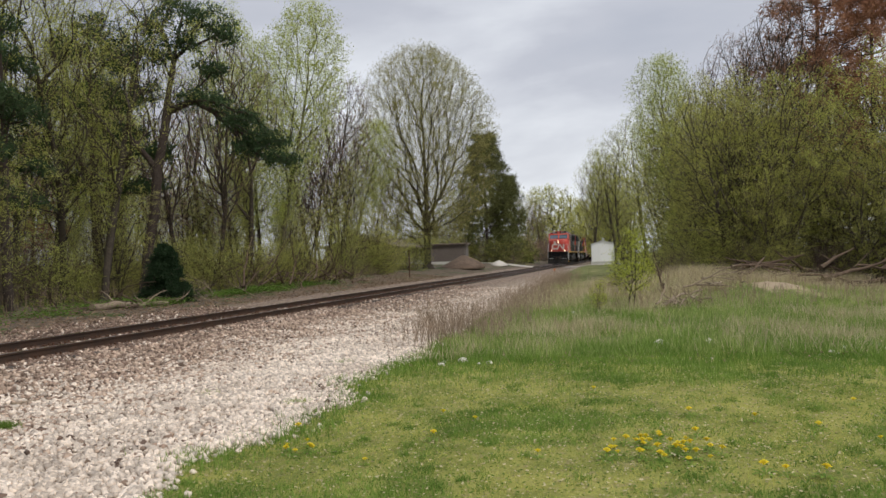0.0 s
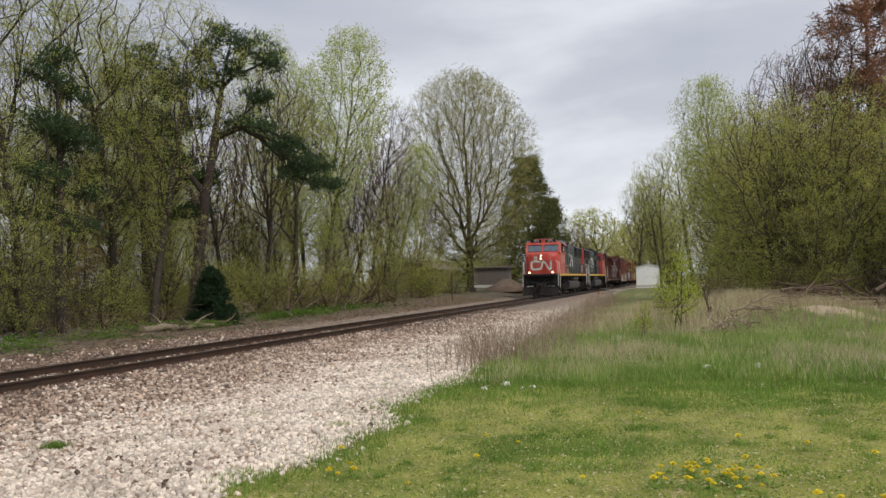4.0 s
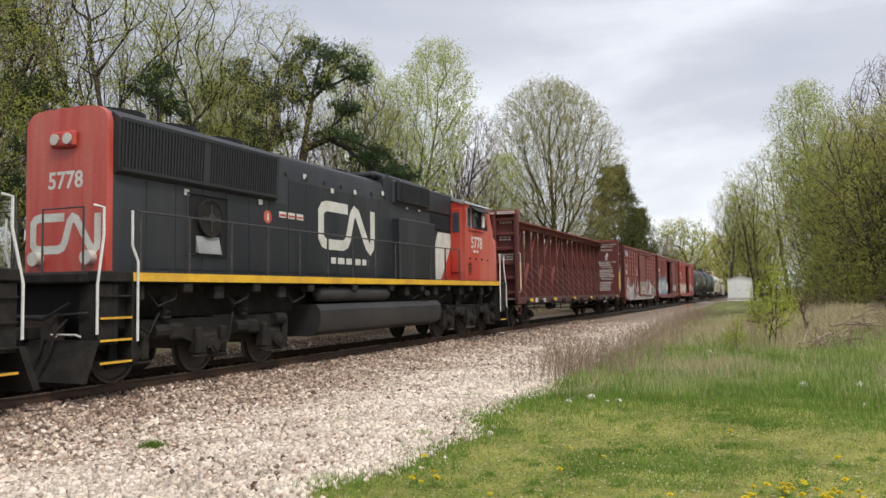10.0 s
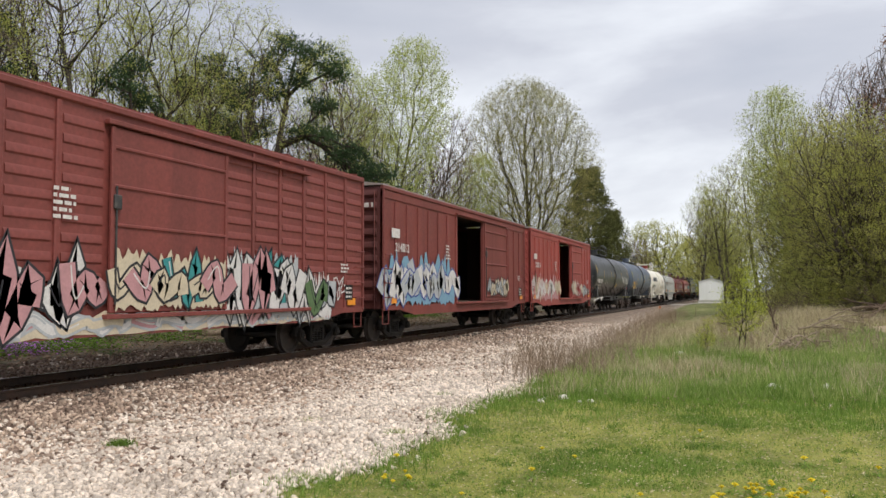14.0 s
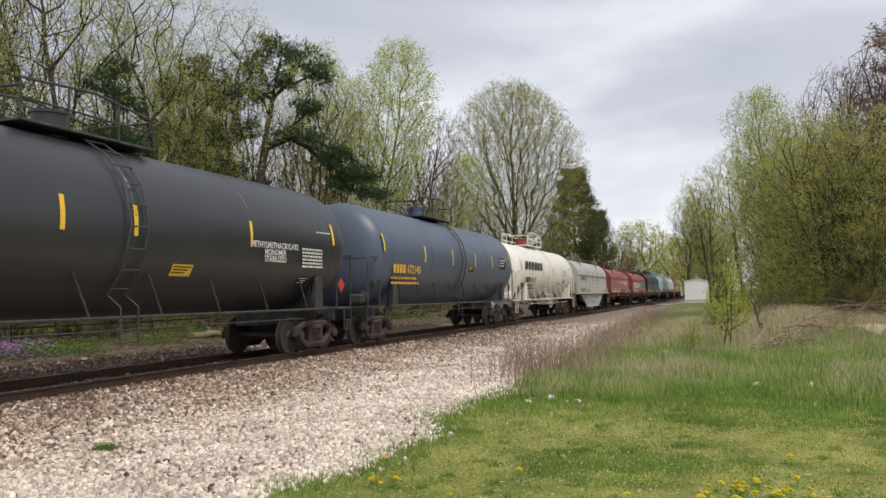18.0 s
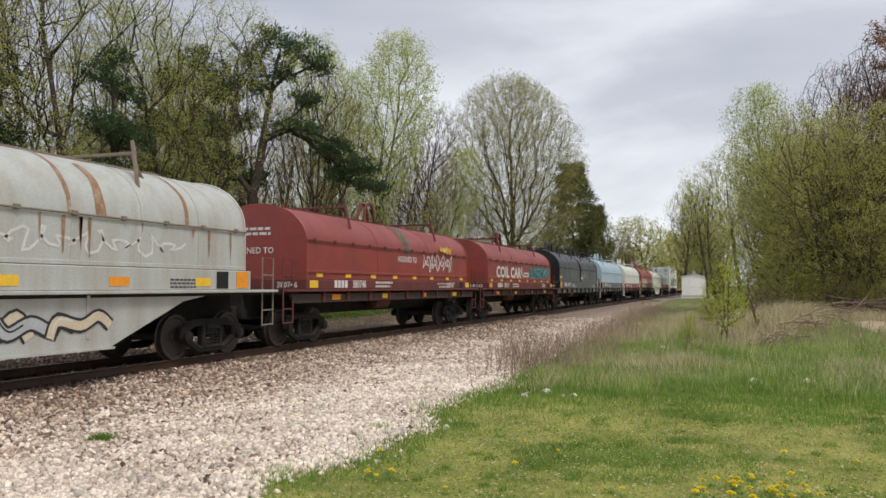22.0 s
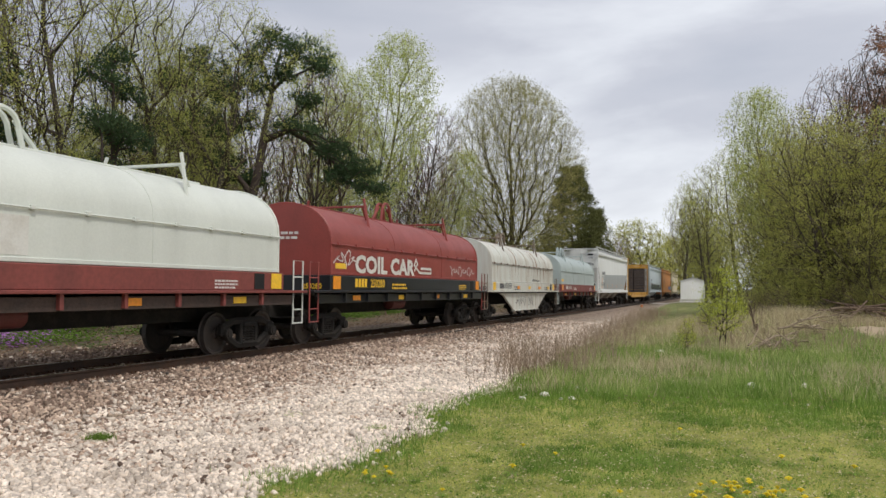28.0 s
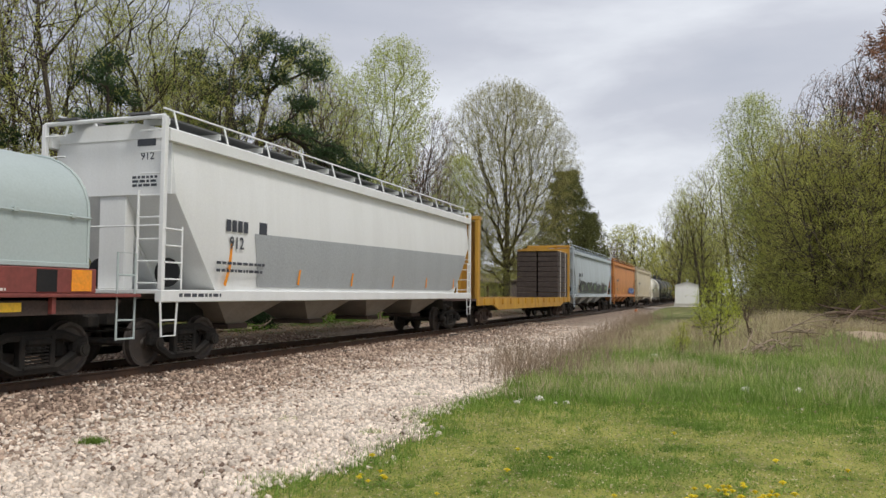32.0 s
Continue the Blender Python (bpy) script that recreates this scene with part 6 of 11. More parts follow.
def build_bulkhead_car(x, length):
    car = tagged(new("lumber_car"), "ochre-yellow bulkhead flat car part loaded with wrapped lumber", "flat car")
    hl, zt = length / 2, 4.83
    part("deck", Mesh().box(-hl, hl, -1.4, 1.4, 1.14, 1.24, 0.01), M_DECK, car)
    part("centre_sill", Mesh().box(-hl, hl, -0.3, 0.3, 0.62, 1.14, 0.02), M_UNDER, car)
    for s in (-1, 1):
        part("side_sill", Mesh().prism([(-hl, 1.28), (-hl, 0.95), (-hl + 2.5, 0.95), (-hl + 3.5, 0.72), (hl - 3.5, 0.72), (hl - 2.5, 0.95), (hl, 0.95), (hl, 1.28)], "y", *sorted((s * 1.4, s * 1.47))), M_YELLOW_CAR, car)
        for k in range(14):
            bx = -hl + 1.0 + (length - 2.0) * k / 13
            part("stake_pocket", Mesh().box(bx - 0.08, bx + 0.08, s * 1.47, s * 1.55, 0.98, 1.26, 0.02), M_YELLOW_CAR, car)
    for e in (-1, 1):
        wall = part("bulkhead", Mesh().box(e * (hl - 0.5), e * (hl - 0.44), -1.4, 1.4, 1.24, zt - 0.2), M_YELLOW_CAR if e < 0 else M_YELLOW_CAR, car)
        for y in (-1.36, -0.5, 0.5, 1.36):
            part("bulkhead_post", Mesh().box(e * (hl - 0.44), e * (hl - 0.1), y - 0.08, y + 0.08, 1.24, zt - 0.1, 0.02), M_YELLOW_CAR, wall)
        part("bulkhead_cap", Mesh().box(e * (hl - 0.52), e * (hl - 0.08), -1.48, 1.48, zt - 0.14, zt + 0.02, 0.02), M_YELLOW_CAR, wall)
    wrap = material("dark_lumber_wrap", (0.045, 0.032, 0.027), 0.7, dirt=(0.11, 0.085, 0.07), dirt_amount=0.6, scale=6)
    for j in range(9):
        for e in range(1):
            x0 = 7.1
            for s in (-1, 1):
                part("lumber_pack", Mesh().box(x0, x0 + 3.4, s * 0.05, s * 1.36, 1.26 + 0.335 * j, 1.26 + 0.335 * j + 0.31, 0.02), wrap, car)
    part("load_cover", Mesh().prism([(-1.38, 4.28), (-1.3, 4.36), (-0.4, 4.52), (0.4, 4.52), (1.3, 4.36), (1.38, 4.28)], "x", 7.05, 10.53), M_YELLOW_CAR, car, "pale tan cover over the load")
    for k in range(2):
        bx = 7.9 + 1.7 * k
        part("strap", Mesh().tube([(bx, -1.385, 1.25), (bx, -1.385, 4.3)], 0.02, 4), M_TEXT, car)
    add_truck(car, -hl + 2.3, ME_TRUCK_BROWN)
    add_truck(car, hl - 2.3, ME_TRUCK_BROWN)
    add_couplers(car, hl - 0.1)
    CARS.append((car, x, False))


build_bulkhead_car(228.55, 22.1)

# ---- train: tank cars, coil cars, hoppers ----
M_TANK_BLACK = material("gloss_black_tank_paint", (0.022, 0.024, 0.028), 0.36, spec=0.7, dirt=(0.045, 0.042, 0.040), dirt_amount=0.5, scale=0.9, fine=0.08)
M_TANK_SLATE = material("slate_blue_tank_paint", (0.080, 0.102, 0.145), 0.42, spec=0.5, dirt=(0.115, 0.135, 0.17), dirt_amount=0.6, scale=0.8, streak=True, fine=0.06)
M_TANK_CREAM = material("cream_tank_paint", (0.84, 0.80, 0.71), 0.42, dirt=(0.72, 0.64, 0.52), dirt_amount=0.45, scale=0.9, fine=0.04)
M_SOOT = material("black_product_stain", (0.10, 0.075, 0.055), 0.8, dirt=(0.3, 0.24, 0.18), dirt_amount=0.6, scale=3)
M_COIL_GREY = material("rust_streaked_grey_paint", (0.60, 0.61, 0.56), 0.6, dirt=(0.36, 0.25, 0.16), dirt_amount=0.5, scale=2.6, streak=True, fine=0.08)
M_COIL_RED = material("faded_coil_red_paint", (0.27, 0.052, 0.041), 0.48, dirt=(0.17, 0.040, 0.034), dirt_amount=0.6, scale=1.2, fine=0.1)
M_COIL_BLACK = material("satin_black_hood_paint", (0.012, 0.0135, 0.017), 0.36, spec=0.5, dirt=(0.034, 0.034, 0.035), dirt_amount=0.5, scale=0.8)
M_COIL_BLUE = material("pale_blue_hood_paint", (0.36, 0.47, 0.54), 0.5, dirt=(0.27, 0.35, 0.40), dirt_amount=0.6, scale=1.1, streak=True)
M_COIL_PALE = material("pale_grey_hood_paint", (0.62, 0.64, 0.58), 0.5, dirt=(0.50, 0.52, 0.47), dirt_amount=0.6, scale=0.9, streak=True, fine=0.04)
M_COIL_SAGE = material("sage_grey_hood_paint", (0.40, 0.46, 0.45), 0.5, dirt=(0.33, 0.38, 0.37), dirt_amount=0.5, scale=0.9, fine=0.05)
M_HOPPER = material("clean_white_hopper_paint", (0.74, 0.75, 0.74), 0.45, dirt=(0.62, 0.62, 0.60), dirt_amount=0.5, scale=1.2, streak=True, fine=0.03)
M_HOPPER_GREY = material("hopper_grey_band", (0.36, 0.38, 0.39), 0.5, dirt=(0.30, 0.31, 0.32), dirt_amount=0.5, scale=1.2, streak=True)
M_HOPPER_BLUE = material("dull_blue_grey_hopper_paint", (0.46, 0.52, 0.56), 0.5, dirt=(0.34, 0.37, 0.39), dirt_amount=0.6, streak=True)
M_HOPPER_ORANGE = material("orange_hopper_paint", (0.56, 0.22, 0.055), 0.55, dirt=(0.34, 0.14, 0.06), dirt_amount=0.6, streak=True)
M_HOPPER_CREAM = material("cream_hopper_paint", (0.60, 0.52, 0.38), 0.55, dirt=(0.42, 0.34, 0.23), dirt_amount=0.6, streak=True)
M_GRATE = material("walkway_grating", (0.14, 0.14, 0.14), 0.7, 0.3)
# Hopper paint darkened: the shade under the white car is put into its colour.
M_HOPPER_SHADED = material("hopper_paint_with_shade", (0.30, 0.27, 0.23), 0.7, dirt=(0.18, 0.15, 0.12), dirt_amount=0.6)


M_PLACARD_RED = material("red_placard", (0.55, 0.045, 0.035), 0.5, scale=6)
M_PLACARD_YELLOW = material("yellow_placard", (0.78, 0.66, 0.10), 0.5, scale=6)


def mark_bars(car, n, w, h, m, mat):
    """An owner's mark: one bar for each letter."""
    pitch = w * 1.28
    for k in range(n):
        u = (k - (n - 1) / 2) * pitch
        part("mark_bar", flat(Mesh(), [(u - w / 2, 0), (u + w / 2, 0), (u + w / 2, h), (u - w / 2, h)], m), mat, car)


def shell_patch(s, x0, x1, a0, a1, r, zc):
    """A sheet that lies on the round shell between two lengths and two angles in degrees."""
    v = [(x, s * r * math.cos(radians(a)), zc + r * math.sin(radians(a))) for x in (x0, x1) for a in np.linspace(a0, a1, 4)]
    f = [(i, i + 4, i + 5, i + 1) for i in range(3)]
    return Mesh().add(v, f if s < 0 else [q[::-1] for q in f])


def build_tank_car(x, length, r, zc, paint, trim, number, label, text_mat, plat, seed, long_name=None, tape=None, trucks=None, stain=False, num_at=3.2, stripes=None, decals=()):
    car = tagged(new("tank_car"), label, "tank car", "tank cars of the train")
    rng = np.random.default_rng(seed)
    tl = length / 2
    prof = [(-tl, 0.02)] + [(-tl + 0.62 * (1 - math.cos(a)), r * math.sin(a) ** 0.9) for a in (0.3, 0.6, 0.9, 1.2, 1.45)] + [(-tl + 0.72, r)]
    prof += [(-0.02, r), (0.02, r)] + [(-a, b) for a, b in reversed(prof)]
    part("tank", Mesh().lathe(prof, 0, zc, 48), paint, car)
    for k in range(5):
        wx = -tl + 1.2 + (length - 2.4) * k / 4
        part("weld_seam", Mesh().lathe([(wx - 0.02, r), (wx - 0.012, r + 0.006), (wx + 0.012, r + 0.006), (wx + 0.02, r)], 0, zc, 48), paint, car)
    fr = tl + 0.35
    for e in (-1, 1):
        part("stub_sill", Mesh().box(e * (tl - 2.7), e * fr, -0.3, 0.3, 0.72, 1.12, 0.02), trim, car)
        part("end_platform", Mesh().box(e * (tl - 0.6), e * fr, -1.4, 1.4, 1.08, 1.13, 0.01), trim, car)
        part("saddle", Mesh().prism([(-1.35, 1.1), (-1.28, 1.95), (-0.9, 1.6), (0.9, 1.6), (1.28, 1.95), (1.35, 1.1)], "x", e * (tl - 1.75), e * (tl - 1.55)), paint, car)
        for s in (-1, 1):
            x0, x1 = sorted((e * (tl - 0.55), e * fr))
            part("end_handrail", Mesh().tube([(x0, s * 1.42, 1.1), (x0, s * 1.42, 2.5), (x0 + 0.1, s * 1.42, 2.6), (x1 - 0.1, s * 1.42, 2.6), (x1, s * 1.38, 2.5), (x1, s * 1.38, 1.1)], 0.024, 6), trim, car)
            part("step", Mesh().tube([(e * fr, s * 1.4, 1.1), (e * fr, s * 1.4, 0.52), (e * (fr - 0.42), s * 1.4, 0.52), (e * (fr - 0.42), s * 1.4, 1.1)], 0.018, 5).tube([(e * fr, s * 1.4, 0.78), (e * (fr - 0.42), s * 1.4, 0.78)], 0.015, 5), trim, car)
            part("saddle_leg", Mesh().prism([(s * 1.30, 1.1), (s * 1.46, 1.1), (s * 1.46, 1.95), (s * 1.4, 2.0)], "x", e * (tl - 1.78), e * (tl - 1.4)), trim, car)
        part("end_walk_rail", Mesh().tube([(e * fr, -1.38, 2.55), (e * fr, 1.38, 2.55)], 0.02, 6), trim, car)
        if e < 0:
            part("brake_cylinder", Mesh().cyl((e * (tl - 0.5), -0.9, 1.42), (e * (tl - 0.1), -0.9, 1.42), 0.17, 12), trim, car)
            part("valve", Mesh().box(e * (tl - 0.1), e * (tl + 0.2), -1.15, -0.7, 1.2, 1.5, 0.05), trim, car)
    for s in (-1, 1):
        part("side_walk_rail", Mesh().tube([(-tl + 1.2, s * 1.47, 1.12), (tl - 1.2, s * 1.47, 1.12)], 0.03, 6), trim, car)
        for k in range(8):
            bx = -tl + 2.2 + (length - 4.4) * k / 7
            part("rail_brace", Mesh().tube([(bx, s * 1.47, 1.12), (bx - 0.3, s * (r * 0.86), zc - r * 0.52)], 0.022, 5), trim, car)
        for z in (0.9,):
            part("lower_rail", Mesh().tube([(-tl + 2.2, s * 1.40, z), (tl - 2.2, s * 1.40, z)], 0.014, 5), trim, car)
        lad = Mesh()
        angs = [radians(a) for a in (-62, -45, -25, 0, 25, 48, 68)]
        for xx in (-0.22, 0.22):
            lad.tube([(xx, s * 1.5, 0.62), (xx, s * 1.5, 1.3)] + [(xx, s * (r + 0.09) * math.cos(a), zc + (r + 0.09) * math.sin(a)) for a in angs[1:]], 0.02, 5)
        part("ladder", lad, trim, car)
        for a in np.linspace(radians(-40), radians(66), 9):
            part("rung", Mesh().tube([(-0.22, s * (r + 0.09) * math.cos(a), zc + (r + 0.09) * math.sin(a)), (0.22, s * (r + 0.09) * math.cos(a), zc + (r + 0.09) * math.sin(a))], 0.015, 5), trim, car)
        # tape stripes follow the curve of the shell
        if tape is not None:
            for tx in stripes or (-tl + 0.9, -tl + 4.1, -tl + 7.0, 1.2, tl - 3.2, tl - 0.8):
                hi = 22 if abs(tx) > tl - 1.5 else 14
                st = [[(tx + dx, s * (r + 0.006) * math.cos(radians(a)), zc + (r + 0.006) * math.sin(radians(a))) for a in np.linspace(hi - 20, hi, 5)] for dx in (-0.05, 0.05)]
                v = st[0] + st[1]
                part("tape_stripe", Mesh().add(v, [(i, i + 1, i + 6, i + 5) for i in range(4)]), tape, car)
        # lettering on the shell, a little above its widest line
        yy = r + 0.012
        cx = -tl + num_at
        lettering("car_number", number, 0.39, text_mat, car, facing(s, cx if s < 0 else -cx, zc - 0.57, r - 0.02), 0.006)
        mark_bars(car, 4, 0.20, 0.27, facing(s, (cx - 1.22) if s < 0 else -(cx - 1.22), zc - 0.57, r - 0.02), text_mat)
        if number != "53869":
            part("small_lettering", bars(Mesh(), -1.2, 0, 2.3, 2, 0.075, 0.16, facing(s, (cx - 0.45) if s < 0 else -(cx - 0.45), zc - 0.76, r - 0.13), rng, 0.2), text_mat, car)
        if long_name:
            for k in range(6):
                ox = -1.75 + 0.66 * k
                part("company_band", flat(Mesh(), [(ox, 0.02), (ox + 0.5, 0.02), (ox + 0.56, 0.46), (ox + 0.06, 0.46)], facing(s, (-tl + 3.0) if s < 0 else (tl - 3.0), zc + 0.06, yy)), text_mat, car)
        part("data_lines", bars(Mesh(), -0.45, 0, 0.9, 7, 0.05, 0.085, facing(s, tl - 1.5 if s < 0 else -(tl - 1.5), zc + 0.32, yy - 0.05), rng, 0.25), text_mat if text_mat is not M_REFLECT else M_TEXT, car)
        for nx, na, nw, nh, ground_mat, ink in decals:
            lab = part("warning_label", shell_patch(s, nx - nw / 2, nx + nw / 2, na - nh / 2, na + nh / 2, r + 0.006, zc), ground_mat, car)
            for k in range(3):
                part("label_line", shell_patch(s, nx - nw * 0.42, nx + nw * (0.42 - 0.12 * k), na + nh * (0.24 - 0.24 * k), na + nh * (0.34 - 0.24 * k), r + 0.009, zc), ink, lab)
        for e in (-1, 1):
            part("placard", flat(Mesh(), [(0, -0.2), (0.2, 0), (0, 0.2), (-0.2, 0)], facing(s, e * (tl - 0.12), 1.75, 1.34)), {"53869": M_PLACARD_RED, "42115": M_PLACARD_YELLOW}.get(number, M_BLACK), car, "diamond hazard placard")
        if stain:
            for k, (sxx, w2, ang) in enumerate(((-tl + 1.3, 0.85, -38), (0.2, 0.4, -52), (tl - 1.5, 0.6, -42))):
                v, f, n = [], [], 26
                for q, fr_ in enumerate((0.0, 0.5, 1.0)):
                    for i in range(n):
                        t = 2 * math.pi * i / n
                        g = fr_ * (1 + 0.28 * math.sin(3 * t + k) + 0.16 * math.sin(7 * t + 2 * k) + 0.1 * rng.normal())
                        a = radians(ang + 17 * g * math.sin(t))
                        v.append((sxx + w2 * 0.6 * g * math.cos(t), s * (r + 0.006) * math.cos(a), zc + (r + 0.006) * math.sin(a)))
                f = [(q * n + i, q * n + (i + 1) % n, (q + 1) * n + (i + 1) % n, (q + 1) * n + i) for q in range(2) for i in range(n)]
                part("soot_stain", Mesh().add(v, f), M_SOOT, car, "dark product stain")
    # top platform, manway and railings
    zt = zc + r
    part("platform", Mesh().box(-2.6 + plat, 0.6 + plat, -0.75, 0.75, zt + 0.02, zt + 0.07, 0.01), trim, car)
    part("manway", Mesh().cyl((-1.3 + plat, 0, zt - 0.05), (-1.3 + plat, 0, zt + 0.42), 0.32, 18), paint if trim is not M_TANK_CREAM else M_COIL_RED, car)
    part("manway_lid", Mesh().cyl((-1.3 + plat, 0, zt + 0.42), (-1.3 + plat, 0, zt + 0.48), 0.36, 18), paint if trim is not M_TANK_CREAM else M_COIL_RED, car)
    part("safety_valve", Mesh().cyl((-0.3 + plat, 0.2, zt), (-0.3 + plat, 0.2, zt + 0.34), 0.1, 10), trim, car)
    for s in (-1, 1):
        y = s * 0.75
        part("platform_rail", Mesh().tube([(-2.6 + plat, y, zt + 0.05), (-2.6 + plat, y, zt + 0.72), (-1.0 + plat, y, zt + 0.82), (0.5 + plat, y, zt + 0.62), (0.6 + plat, y, zt + 0.05)], 0.026, 6), trim, car)
        part("platform_rail", Mesh().tube([(-2.6 + plat, y, zt + 0.4), (0.58 + plat, y, zt + 0.36)], 0.02, 6), trim, car)
        for px in (-1.6, -0.4):
            part("rail_post", Mesh().tube([(px + plat, y, zt + 0.05), (px + plat, y, zt + 0.78)], 0.022, 6), trim, car)
    for px in (-2.6, 0.6):
        part("platform_rail", Mesh().tube([(px + plat, -0.75, zt + 0.6), (px + plat, 0.75, zt + 0.6)], 0.022, 6), trim, car)
    tx = trucks or tl - 1.05
    for e in (-1, 1):
        add_truck(car, e * tx, ME_TRUCK_BROWN)
    add_couplers(car, fr - 0.05)
    CARS.append((car, x, False))
    return car


M_MARK_ORANGE = material("orange_yellow_lettering", (0.74, 0.42, 0.05), 0.5, dirt=(0.45, 0.25, 0.06), dirt_amount=0.6, scale=6)
M_TAPE_YELLOW = material("chrome_yellow_tape", (0.72, 0.60, 0.04), 0.45, dirt=(0.5, 0.4, 0.06), scale=6)
M_TAPE_RUST = material("rust_orange_tape", (0.56, 0.22, 0.08), 0.5, scale=6)
M_NAVY = material("dark_navy_lettering", (0.045, 0.05, 0.065), 0.5)
build_tank_car(11.35, 17.0, 1.62, 2.72, M_TANK_BLACK, M_RAILING, "53869", "black tank car with white numbers and yellow tape stripes", M_TEXT, 0.9, 21, tape=M_REFLECT, num_at=2.6, stripes=(-7.75, -4.85, -1.65, 0.0, 3.6, 7.4), decals=((1.45, -27, 0.62, 9, M_REFLECT, M_BLACK), (6.2, -33, 0.5, 9, M_BLACK, M_TEXT)))
build_tank_car(29.45, 15.7, 1.62, 2.72, M_TANK_SLATE, M_RAILING, "672140", "slate-blue tank car with orange-yellow lettering", M_MARK_ORANGE, 0.6, 22, tape=M_TAPE_YELLOW, num_at=2.85, stripes=(-7.4, -4.0, -1.15, 1.65, 4.05, 6.95), decals=((1.1, -9, 0.62, 9, M_BLACK, M_MARK_ORANGE), (5.7, 3, 0.95, 18, M_BLACK, M_TEXT)))
build_tank_car(45.9, 14.6, 1.5, 2.6, M_TANK_CREAM, M_TANK_CREAM, "42115", "cream tank car with dark lettering and sooty stains", M_NAVY, 0.2, 23, long_name=True, tape=M_TAPE_RUST, stain=True, stripes=(-6.75, -4.5, -1.95, 0.8, 3.4, 6.3), decals=((4.0, -18, 0.5, 10, M_NAVY, M_TEXT), (2.6, -24, 0.4, 8, M_REFLECT, M_BLACK)))
build_tank_car(313.5, 14.6, 1.55, 2.65, M_TANK_CREAM, M_TANK_CREAM, "42116", "pale tank car far back in the train", M_NAVY, 0.2, 24, tape=M_TAPE_RUST)
build_tank_car(331.0, 15.6, 1.6, 2.7, M_TANK_BLACK, M_RAILING, "53870", "black tank car far back in the train", M_TEXT, 0.2, 25, tape=M_REFLECT)
build_tank_car(348.6, 15.6, 1.6, 2.7, M_TANK_BLACK, M_RAILING, "53871", "black tank car near the end of the view", M_TEXT, 0.2, 26, tape=M_REFLECT)


TANK_1, TANK_3 = CARS[-6][0], CARS[-4][0]
for s_ in (-1, 1):
    for word_, cz_ in (("HYDROGEN", 2.72), ("PEROXIDE", 2.52)):
        lettering("product_name", word_, 0.155, M_NAVY, TANK_3, facing(s_, 4.15 if s_ < 0 else -4.15, cz_, 1.52), 0.003)
    for e_ in (-1, 1):
        lettering("placard_number", "2014", 0.12, M_BLACK, TANK_3, facing(s_, e_ * 7.18, 1.71, 1.345), 0.003)
for s_ in (-1, 1):
    for k_, (word_, cz_) in enumerate((("METHYLMETHACRYLATE", 2.56), ("MONOMER", 2.40), ("STABILIZED", 2.25))):
        lettering("product_name", word_, 0.19, M_TEXT, TANK_1, facing(s_, 4.55 if s_ < 0 else -4.55, cz_, 1.64) @ Matrix.Diagonal((0.95, 1.0, 1.0, 1.0)), 0.004)
    for word_, cx_, cz_, size_ in (("LD LMT 194400 LB 90450 KG", -6.45, 1.93, 0.135), ("LT WT 63800 LB 28850 KG OKLA 05-1993", -6.25, 1.73, 0.125), ("CONSULT OWNER", -3.5, 2.27, 0.105), ("BEFORE REPAIRING TANK", -3.5, 2.14, 0.105)):
        lettering("car_words", word_, size_, M_TEXT, TANK_1, facing(s_, cx_ if s_ < 0 else -cx_, cz_, 1.625 - 0.28 * (2.72 - cz_) ** 2), 0.002)
    part("data_plate", bars(Mesh(), -0.5, 0.5, 1.0, 6, 0.05, 0.085, facing(s_, 6.25 if s_ < 0 else -6.25, 2.08, 1.64), np.random.default_rng(5), 0.0), M_TEXT, TANK_1, "block of small white writing")["kind"] = "stuff"


def hood_section(w, z0, z1, top, n=16):
    pts = [(-w, z0), (-w, z1)]
    for k in range(1, n):
        a = math.pi * (1 - k / n)
        pts.append((w * math.cos(a), z1 + (top - z1) * math.sin(a) ** 0.9))
    return pts + [(w, z1), (w, z0)]


